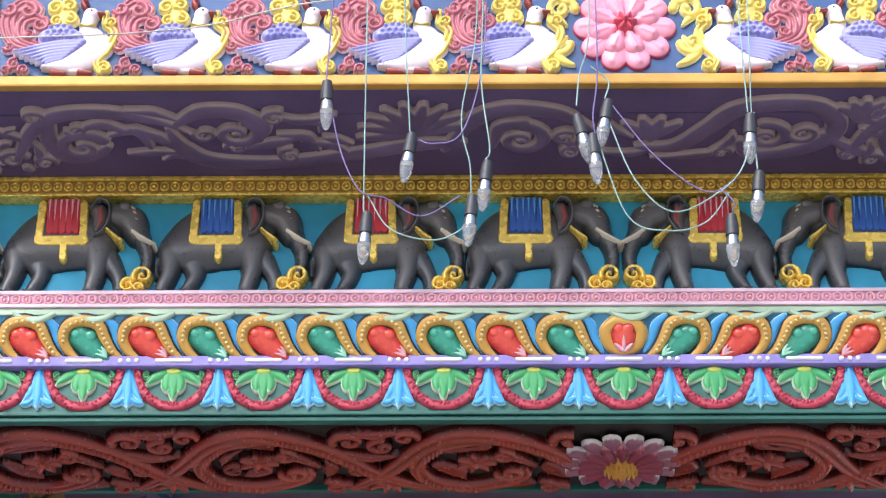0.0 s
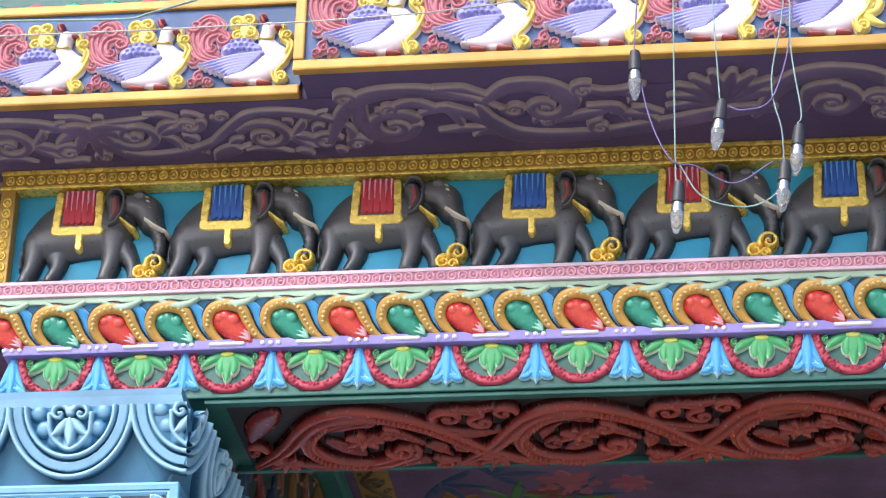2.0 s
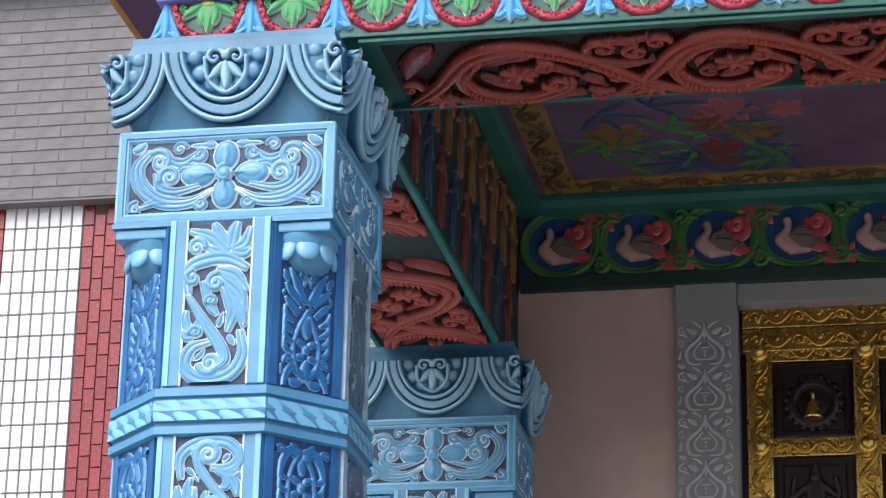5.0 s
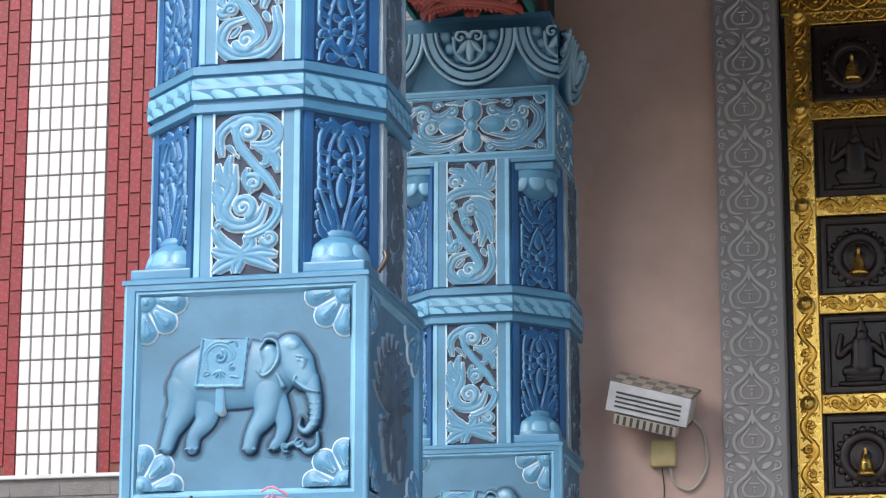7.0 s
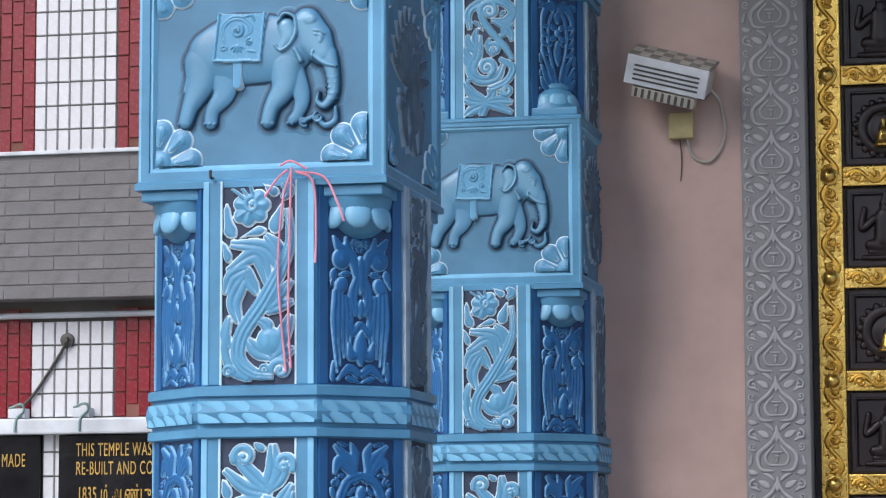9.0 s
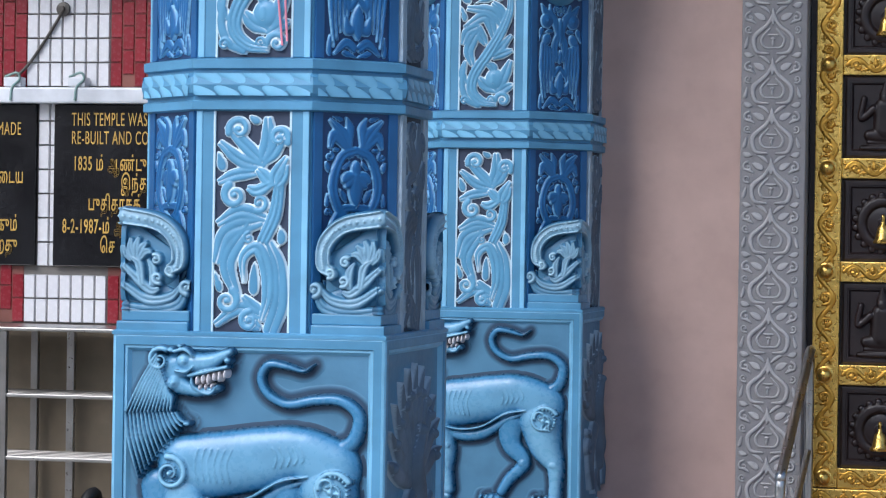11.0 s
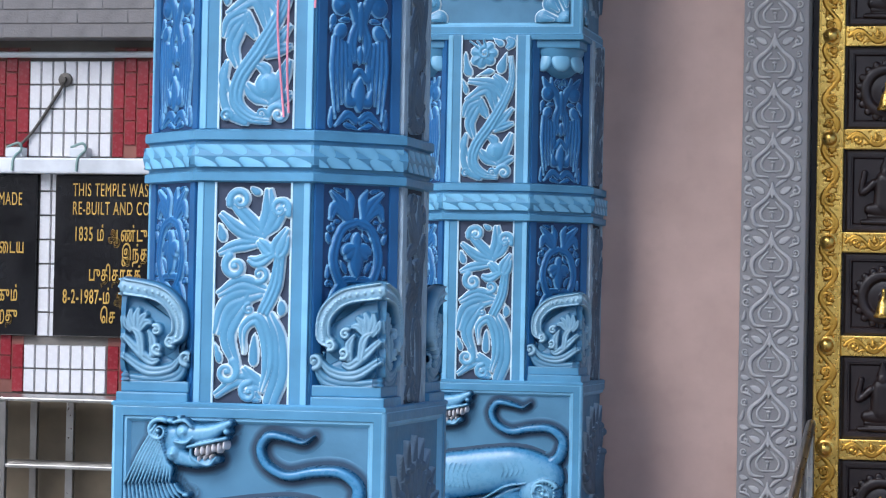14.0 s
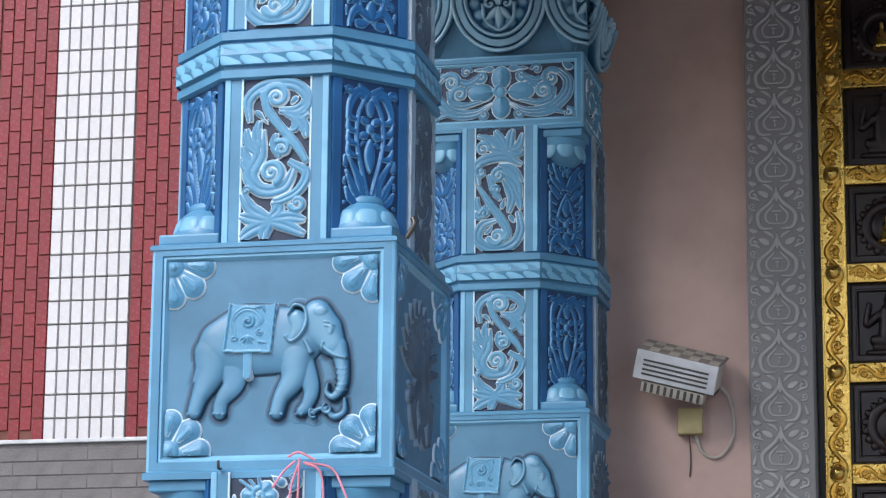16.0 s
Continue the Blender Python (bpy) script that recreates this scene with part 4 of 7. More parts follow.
def frame_mesh(name, hw, hh, bw, d):
    """A square picture frame with a bevelled lip, centred, facing -y."""
    bm = bmesh.new()
    loops = [(hw, hh, 0.0), (hw, hh, d * 0.8), (hw - 0.007, hh - 0.007, d), (hw - bw * 0.62, hh - bw * 0.62, d), (hw - bw * 0.66, hh - bw * 0.66, d * 0.72), (hw - bw * 0.8, hh - bw * 0.8, d * 0.72), (hw - bw, hh - bw, 0.0)]
    vs = [[bm.verts.new((sx * a, -y, sz * b)) for sx, sz in ((-1, -1), (1, -1), (1, 1), (-1, 1))] for a, b, y in loops]
    for p, q in zip(vs, vs[1:]):
        for i in range(4):
            bm.faces.new((p[i], p[(i + 1) % 4], q[(i + 1) % 4], q[i])).material_index = 1 if p in (vs[1], vs[4], vs[5]) else 0
    me = bpy.data.meshes.new(name)
    bm.to_mesh(me)
    bm.free()
    me.materials.append(M["blue"]), me.materials.append(M["edge"])
    return me


def lathe(name, prof, seg=18, lobes=0, amp=0.0):
    return [[(r * (1 + amp * (abs(math.cos(lobes * a / 2)) ** 0.45 - 0.75) * k) * math.cos(a), r * (1 + amp * (abs(math.cos(lobes * a / 2)) ** 0.45 - 0.75) * k) * math.sin(a), z) for a in np.linspace(0, 2 * math.pi, seg, endpoint=False)] for r, z, k in prof]


def lion(k):
    """A striding maned lion with an open jaw, and its teeth."""
    b = Sheet(390, 754, k * 0.98 / 1.41, k * 0.945 / 1.41)
    L = b.line
    L([(235, 370), (300, 372), (420, 352), (520, 335), (600, 372)], (74, 84, 80, 66, 78), 0.050)
    L([(238, 448), (320, 484), (400, 476), (480, 428), (545, 402)], (10, 22, 22, 15, 8), 0.036)
    L([(262, 452), (330, 462), (400, 450), (480, 405), (548, 392)], (4, 5, 5, 5, 4), 0.053)
    L([(168, 430), (166, 500), (112, 572), (96, 640), (94, 676)], (48, 40, 27, 19, 22), 0.036), b.oval(90, 678, 25, 30, 0.036)
    L([(235, 450), (268, 530), (274, 600), (286, 672)], (56, 45, 29, 23), 0.054), b.oval(252, 696, 54, 20, 0.048)
    L([(490, 440), (497, 512), (542, 572), (492, 632), (466, 675)], (48, 37, 26, 22, 20), 0.035), b.oval(440, 702, 45, 20, 0.036, -8)
    L([(595, 425), (612, 510), (646, 580), (650, 640), (648, 690)], (78, 60, 34, 26, 26), 0.056), b.oval(618, 714, 55, 20, 0.050)
    b.oval(644, 578, 30, 24, 0.060), b.oval(536, 574, 24, 18, 0.039, 40), b.oval(272, 520, 34, 22, 0.0575)
    L([(610, 330), (655, 300), (667, 240), (625, 203), (560, 202), (492, 214), (442, 190), (424, 150), (444, 116), (490, 120), (530, 130), (557, 114)], (24, 21, 18, 16, 15, 14, 14, 14, 13, 11, 8, 3), 0.032)
    b.oval(212, 132, 44, 52, 0.046), b.oval(236, 110, 27, 25, 0.060), b.oval(240, 112, 10, 10, 0.070)
    L([(214, 88), (240, 82), (262, 98)], (6, 8, 5), 0.066), L([(218, 136), (244, 138), (262, 126)], (5, 6, 4), 0.064)
    L([(246, 118), (300, 112), (352, 86)], (30, 26, 12), 0.054), L([(250, 148), (280, 140), (345, 124)], (6, 8, 7), 0.060), b.oval(346, 108, 13, 11, 0.060)
    L([(224, 172), (275, 188), (322, 178)], (28, 15, 11), 0.048), L([(256, 150), (262, 176), (300, 192), (322, 172)], (5, 6, 7, 5), 0.054)
    b.oval(212, 166, 25, 25, 0.056), b.oval(212, 166, 12, 12, 0.064)
    b.volute(176, 110, 30, 60, 1, 0.060), b.oval(205, 84, 14, 10, 0.062), b.oval(228, 74, 10, 6, 0.062)
    for i in range(13):
        L([(168 + 2.6 * i, 96 + 8 * i), (128 + 6.6 * i, 168 + 3 * i), (92 + 9.4 * i, 246 - 0.8 * i)], (5, 6.5, 4), 0.060 - 0.0009 * (i % 2) - 0.0005 * i)
    for i in range(14):
        L([(92 + 9.6 * i, 242), (100 + 10 * i, 312 - 4 * i), (126 + 9 * i, 408 - 11 * i)], (5, 7, 3.5), 0.056 - 0.0009 * (i % 2) - 0.0004 * i)
    b.oval(246, 268, 14, 9, 0.056)
    b.volute(208, 393, 42, 100, -1, 0.066, 0.32, 1.5)
    b.oval(612, 425, 52, 54, 0.058), b.volute(610, 425, 50, 30, 1, 0.068, 0.24, 1.3), b.volute(600, 412, 20, 200, -1, 0.070), b.volute(622, 446, 18, 60, 1, 0.070)
    for i in range(10):
        a = radians(-60 + 17 * i)
        b.oval(612 + 38 * math.cos(a), 425 - 38 * math.sin(a), 7, 5, 0.072, math.degrees(a))
    for i in range(5):
        L([(462 + 17 * i, 322 - i), (473 + 17 * i, 345), (466 + 17 * i, 374 - 4 * i)], (3.5, 5, 3), 0.0535)
    for i in range(6):
        L([(276 + 17 * i, 330), (268 + 16 * i, 370), (276 + 16 * i, 412)], (2.5, 3.6, 2.5), 0.0525)
    for x in (216, 236, 256, 402, 422, 442, 582, 602, 624, 78, 94):
        b.line([(x - 4, 692 if x > 100 else 690), (x - 14, 712 if x > 100 else 708)], (8, 4), 0.056 if 120 < x < 400 or x > 500 else 0.042)
    teeth = [leaf(*b.at([(272 + 14 * i, 148 - i * 3.4)])[0], 266, (20 + 5 * (i in (2, 4))) * b.k, 6 * b.k, 0, 0.058) for i in range(6)]
    teeth += [leaf(*b.at([(278 + 15 * i, 184 - i * 2)])[0], 95, 13 * b.k, 4.5 * b.k, 0, 0.056) for i in range(3)]
    return b.out, teeth


def block_elephant():
    """A walking elephant for the column's block, about the block's middle: body, then its saddle cloth."""
    b = Sheet(415, 430, 0.00085, 0.00081, 0.03)
    L = b.line
    L([(262, 392), (340, 380), (430, 378), (492, 372)], (80, 114, 108, 92), 0.036)
    L([(232, 420), (226, 490), (196, 560), (182, 608)], (62, 48, 30, 26), 0.034)
    L([(300, 470), (300, 520), (266, 570), (259, 610)], (50, 38, 26, 25), 0.025)
    L([(490, 430), (486, 500), (450, 560), (437, 608)], (58, 43, 28, 26), 0.038)
    L([(510, 450), (540, 530), (530, 580), (512, 604)], (42, 29, 23, 20), 0.026)
    L([(555, 300), (575, 350), (602, 392)], (50, 62, 44), 0.042), b.oval(566, 292, 38, 30, 0.046), b.oval(600, 350, 18, 28, 0.046)
    L([(620, 400), (634, 460), (636, 520), (612, 560), (590, 548), (594, 520)], (32, 25, 20, 15, 11, 6), 0.038)
    for i in range(5):
        L([(612, 470 + 17 * i), (634, 474 + 17 * i), (652, 470 + 17 * i)], (1.5, 2.5, 1.5), 0.0405)
    L([(492, 312), (500, 340), (482, 378)], (32, 34, 14), 0.046)
    L([(470, 300), (490, 272), (520, 284), (526, 330), (508, 368), (480, 388), (462, 372)], (5, 6, 6, 6, 6, 6, 5), 0.0525)
    L([(576, 402), (610, 428), (648, 440)], (9, 10, 5), 0.050), L([(578, 392), (574, 414)], (6, 3), 0.054)
    L([(522, 384), (532, 402), (540, 420)], (8, 9, 11), 0.050), L([(585, 338), (598, 342), (606, 350)], (4, 4, 3), 0.050), L([(580, 326), (598, 328), (612, 338)], (3, 4, 2), 0.0495)
    L([(540, 612), (580, 596), (612, 622), (642, 606), (644, 566)], (9, 9, 12, 11, 7), 0.030), b.volute(592, 598, 17, 120, 1, 0.034), b.volute(548, 610, 15, 300, -1, 0.034)
    L([(206, 400), (188, 460), (178, 512)], (5, 5, 7), 0.020)
    for x in (162, 178, 194, 242, 258, 274, 420, 437, 454, 498, 514):
        b.oval(x, 616 + (x - 415) * 0.0, 8, 6, 0.039 if x > 400 else 0.034)
    body, b.out = b.out, []
    for i in range(13):
        b.out.append(stroke(b.at([(296 + 10.6 * i, 276), (279 + 11.2 * i, 414)]), 8.5 * b.k, 0.041, True))
    for p, q in (((290, 268), (272, 420)), ((272, 420), (416, 420)), ((416, 420), (430, 268))):
        b.out.append(stroke(b.at([p, q]), 5 * b.k, 0.047, True))
    b.out.append(stroke(b.at([(346, 424), (346, 494)]), 17 * b.k, 0.0395, True))
    b.band([(308, 366), (300, 318), (330, 286), (368, 290), (388, 318), (372, 342)], (4, 7, 9, 9, 8, 5), 2, 0.048)
    b.volute(346, 326, 20, 60, -1, 0.050), b.volute(384, 360, 11, 100, 1, 0.049), b.volute(304, 382, 10, 0, 1, 0.049)
    for i in range(5):
        b.out.append(leaf(*b.at([(346, 368)])[0], 210 + 30 * i, 26 * b.k, 5 * b.k, 0, 0.048))
    b.line([(366, 282), (390, 276), (398, 292)], (4, 5, 3), 0.048), b.line([(380, 388), (400, 392)], (4, 3), 0.048)
    return body, b.out


def peacock(w, h):
    out = [leaf(0, 0.45 * h, 90 + a, 0.5 * h, 0.05 * h, 0, 0.018) for a in range(-75, 76, 15)]
    out += [blob(0.42 * h * math.cos(radians(90 + a)), (0.45 + 0.42 * math.sin(radians(90 + a))) * h, 0.03 * h, 0.03 * h, 0, 0.028) for a in range(-75, 76, 15)]
    out += [stroke(curve([(0, 0.18 * h), (0.02 * w, 0.4 * h), (-0.04 * w, 0.55 * h), (0.02 * w, 0.68 * h)], 6), np.array([0.05, 0.1, 0.06, 0.03]) * h, 0.04), blob(0.02 * w, 0.7 * h, 0.04 * h, 0.035 * h, 0, 0.045)]
    for s in (-1, 1):
        out += [stroke(curve([(s * 0.1 * w, 0.4 * h), (s * 0.28 * w, 0.25 * h), (s * 0.22 * w, 0.05 * h)], 6), np.array([0.05, 0.045, 0.02]) * h, 0.03), leaf(0, 0.2 * h, 270 + 25 * s, 0.2 * h, 0.03 * h, 0, 0.025)]
        out += curl(s * 0.34 * w, 0.32 * h, 0.07 * h, 1.2, 90, s, 0.35, 0.024)
    return out


SECTIONS = ((1.342, 1.90, 0.325, 0.147, 0), (2.03, 2.544, 0.322, 0.146, 1), (3.134, 3.57, 0.305, 0.141, 2), (3.705, 4.169, 0.301, 0.139, 3))
FACE, SLANT = {}, {}
for z0, z1, w, o, kind in SECTIONS:
    pw = 2 * o - 0.104
    FACE[kind] = carve("vine", vine(pw, z1 - z0 - 0.02, kind), 0.0028, (-pw / 2 - 0.004, pw / 2 + 0.004, 0.0, z1 - z0 - 0.012))
    FACE[kind + 10] = FACE[kind].copy()
    c = (w - o) * math.sqrt(2) - 0.072
    lo, hi = ((0.05, 0.01), (0.005, 0.14), (0.10, 0.01), (0.005, 0.13))[kind]
    SLANT[kind] = (lo, carve("lattice", lattice(c, z1 - z0 - lo - hi, kind), 0.0028, (-c / 2, c / 2, 0.0, z1 - z0)))
rope_bits = [stroke(curve([(-0.258 + i * 0.062, 0.062), (-0.226 + i * 0.062, 0.044), (-0.198 + i * 0.062, 0.014), (-0.170 + i * 0.062, -0.006)], 5), 0.0222, 0.0085) for i in range(8)]
ROPE = {k: carve("rope", rope_bits, 0.0025, (-hw, hw, 0.0, 0.055)) for k, hw in (("front", 0.15), ("slant", 0.122))}
L_body, L_teeth = lion(0.698 / 472)
LION, TEETH = carve("lion", L_body, 0.0028, None, 0.85), carve("teeth", L_teeth, 0.002, None, 0.87)
# thin dark sheet round the relief: outline and contact shade in one
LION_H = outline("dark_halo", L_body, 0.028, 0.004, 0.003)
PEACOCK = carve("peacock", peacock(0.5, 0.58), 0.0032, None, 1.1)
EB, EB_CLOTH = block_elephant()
# the same shade sheet, cut round the elephant
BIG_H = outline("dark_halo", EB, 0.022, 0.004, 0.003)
BIG, CLOTH = carve("elephant", EB, 0.0024, None, 0.6), carve("saddle_cloth", EB_CLOTH, 0.0022, None, 0.62)
quarter = []
for a in (8, 45, 82):
    c, d = math.cos(radians(a)), math.sin(radians(a))
    quarter += [stroke([(0.05 * c, 0.05 * d), (0.09 * c, 0.09 * d)], (0.018, 0.034), 0.012), stroke([(0.055 * c, 0.055 * d), (0.092 * c, 0.092 * d)], (0.009, 0.021), 0.0165), stroke([(0.06 * c, 0.06 * d), (0.09 * c, 0.09 * d)], (0.002, 0.0035), 0.019)]
QUARTER = carve("corner_flower", quarter + [blob(0.010, 0.010, 0.034, 0.034, 0, 0.018), blob(0.012, 0.012, 0.016, 0.016, 0, 0.024)], 0.0024, (0, 0.2, 0, 0.2))
pan = Sheet(498, 362, 0.00122, 0.00122)
pan.band([(470, 398), (420, 424), (355, 420), (306, 380), (298, 335), (325, 303)], (6, 13, 17, 18, 15, 10), 3, 0.012)
pan.band([(440, 388), (385, 398), (350, 385), (340, 355)], (6, 10, 11, 8), 2, 0.014)
pan.volute(348, 326, 27, 130, -1, 0.0155), pan.volute(372, 364, 24, 200, -1, 0.0165), pan.volute(296, 436, 17, 90, 1, 0.0135), pan.volute(446, 428, 15, 200, 1, 0.0135), pan.volute(438, 312, 17, 220, 1, 0.0135)
pan.lobes([(11, (360, 318), (400, 330), (440, 305)), (9, (310, 432), (345, 420), (370, 426)), (9, (392, 350), (402, 340), (424, 340))], 0.012)
petal4 = Sheet(498, 362, 0.00122, 0.00122)
for x, y, t in ((437, 362, 0), (559, 362, 0), (498, 318, 90), (498, 408, 90)):
    petal4.oval(x, y, 46 if t == 0 else 42, 27, 0.015, t), petal4.oval(x, y, 28, 15, 0.018, t), petal4.oval((x + 498) / 2, (y + 362) / 2, 18, 4, 0.020, t)
petal4.oval(498, 362, 15, 15, 0.026), petal4.volute(498, 362, 20, 90, 1, 0.022)
extra = filled(pan.out + petal4.out, -0.262, 0.0, -0.10, 0.10, 0.005, 0.0085, 0.010, 8, 12)[len(pan.out + petal4.out):]
CAP_PANEL = carve("scroll_panel", [(p, r * 1.15, h, f) for p, r, h, f in moved(mirrored(pan.out + extra) + petal4.out, 0, 0.1125)], 0.0025, (-0.27, 0.27, 0.01, 0.225))
lobes = []
U = np.linspace(math.pi, 2 * math.pi, 26)
for cx, R in ((0.0, 0.170), (-0.335, 0.165), (0.335, 0.165)):
    def arc_at(rr, a):
        return cx + rr * math.cos(a), 0.215 + 1.13 * rr * math.sin(a)
    for rr, w in ((R, 0.010), (R - 0.048, 0.009)):
        lobes.append(stroke([arc_at(rr, a) for a in U], w, 0.066))
    for a in np.linspace(math.pi * 1.02, 2 * math.pi * 0.99, 19):
        lobes.append(stroke([arc_at(R - 0.024, a - 0.06), arc_at(R - 0.024, a + 0.06)], 0.0165, 0.052, True))
    lobes.append(stroke([(cx - 0.05, 0.2), (cx, 0.12), (cx + 0.05, 0.2)], 0.07, 0.020))
    lobes += [blob(*arc_at(0.090, a), 0.030, 0.027, math.degrees(a), 0.050) for a in np.linspace(math.pi * 1.05, 2 * math.pi * 0.975, 7)]
    lobes += moved(curl(-0.03, 0.010, 0.026, 1.1, 0, 1, 0.42, 0.070) + curl(0.03, 0.010, 0.026, 1.1, 180, -1, 0.42, 0.070) + [leaf(0, 0.0, 270, 0.075, 0.02, 0, 0.070), leaf(-0.008, -0.004, 240, 0.055, 0.017, -20, 0.066), leaf(0.008, -0.004, 300, 0.055, 0.017, 20, 0.066), stroke(curve([(-0.058, 0.008), (-0.050, -0.05), (0, -0.088), (0.050, -0.05), (0.058, 0.008)], 5), 0.009, 0.064), blob(0, 0.018, 0.018, 0.014, 0, 0.072)], cx, 0.185)
LOBES = carve("capital_lobe", lobes, 0.0028, (-0.322, 0.322, 0.0, 0.215), 0.6)
petals = []
for i in range(7):
    x = -0.42 + i * 0.14
    petals += [blob(x, 0.050, 0.066, 0.048, 0, 0.016), stroke(curve([(x - 0.036, 0.085), (x - 0.038, 0.05), (x, 0.026), (x + 0.038, 0.05), (x + 0.036, 0.085)], 5), 0.0045, 0.0205), blob(x, 0.062, 0.026, 0.022, 0, 0.0225), blob(x + 0.07, 0.03, 0.03, 0.03, 0, 0.010)]
PETALS = carve("lotus_petals", petals, 0.003, (-0.405, 0.405, 0.0, 0.085))
acro = Sheet(797, 755, 0.00079, 0.00097)
acro.band([(650, 655), (612, 632), (622, 575), (680, 530), (797, 512)], (9, 13, 17, 17, 17), 1, 0.030)
acro.line([(638, 660), (598, 636), (606, 568), (672, 516), (797, 494)], 4, 0.036), acro.line([(650, 640), (634, 625), (642, 582), (694, 546), (797, 532)], 4, 0.036)
for p in curve([(618, 640), (614, 605), (632, 566), (682, 531), (797, 513)], 5):
    acro.oval(p[0], p[1], 6, 5, 0.036)
acro.volute(640, 652, 15, 250, 1, 0.036)
acro.band([(590, 700), (620, 742), (700, 756), (797, 748)], (8, 14, 15, 13), 2, 0.022)
acro.band([(604, 690), (645, 722), (720, 728), (797, 690)], (6, 12, 14, 10), 2, 0.026)
acro.band([(680, 700), (705, 705), (745, 680), (797, 640)], (6, 12, 13, 8), 2, 0.028)
acro.band([(700, 690), (700, 650), (716, 625)], (9, 12, 3), 2, 0.030), acro.band([(735, 690), (745, 640), (770, 620)], (9, 12, 3), 2, 0.030)
acro.volute(588, 694, 20, 270, 1, 0.030), acro.volute(682, 672, 16, 250, 1, 0.034), acro.volute(688, 624, 15, 60, 1, 0.034)
acro.lobes([(10, (745, 625), (725, 605), (706, 605)), (10, (748, 622), (738, 595), (722, 582)), (10, (754, 622), (756, 590), (748, 570)), (10, (764, 625), (776, 595), (774, 572)), (9, (772, 628), (790, 610), (797, 590))], 0.028)
acro.line([(680, 640), (797, 600)], (60, 80), 0.010), acro.line([(640, 720), (797, 690)], (24, 50), 0.010)
ACRO = carve("corner_scroll", [(p, r * (1.5 if 0.0037 < r.max() < 0.03 else 1.0), h, f) for p, r, h, f in acro.out], 0.0025, (-0.175, 0.012, 0.0, 0.26))
ACRO_B = ACRO.copy()
FR_LION, FR_EL, FR_CAP = frame_mesh("border", 0.349, 0.361, 0.045, 0.018), frame_mesh("border", 0.32, 0.295, 0.045, 0.018), frame_mesh("border", 0.30, 0.1335, 0.034, 0.016)


def petal_ring(n, R, z, wide, tall, deep):
    """A ring of plump petals standing out of a cup."""
    bm = bmesh.new()
    for i in range(n):
        a = 2 * math.pi * (i + 0.5) / n
        turn = Matrix.Rotation(a, 4, "Z") @ T((R, 0, z)) @ Matrix.Rotation(radians(-14), 4, "Y") @ Matrix.Diagonal((deep, wide, tall, 1))
        bmesh.ops.create_uvsphere(bm, u_segments=12, v_segments=8, radius=1.0, matrix=turn)
    for v in bm.verts:
        v.co.z = min(max(v.co.z, z - tall * 0.92), z + tall * 0.8)
    me = bpy.data.meshes.new("bud_petals")
    bm.to_mesh(me)
    bm.free()
    me.shade_smooth()
    return me


BUD_PETALS = petal_ring(8, 0.080, -0.071, 0.0345, 0.042, 0.014)
BELL_PETALS = petal_ring(8, 0.078, 0.054, 0.0345, 0.040, 0.013)


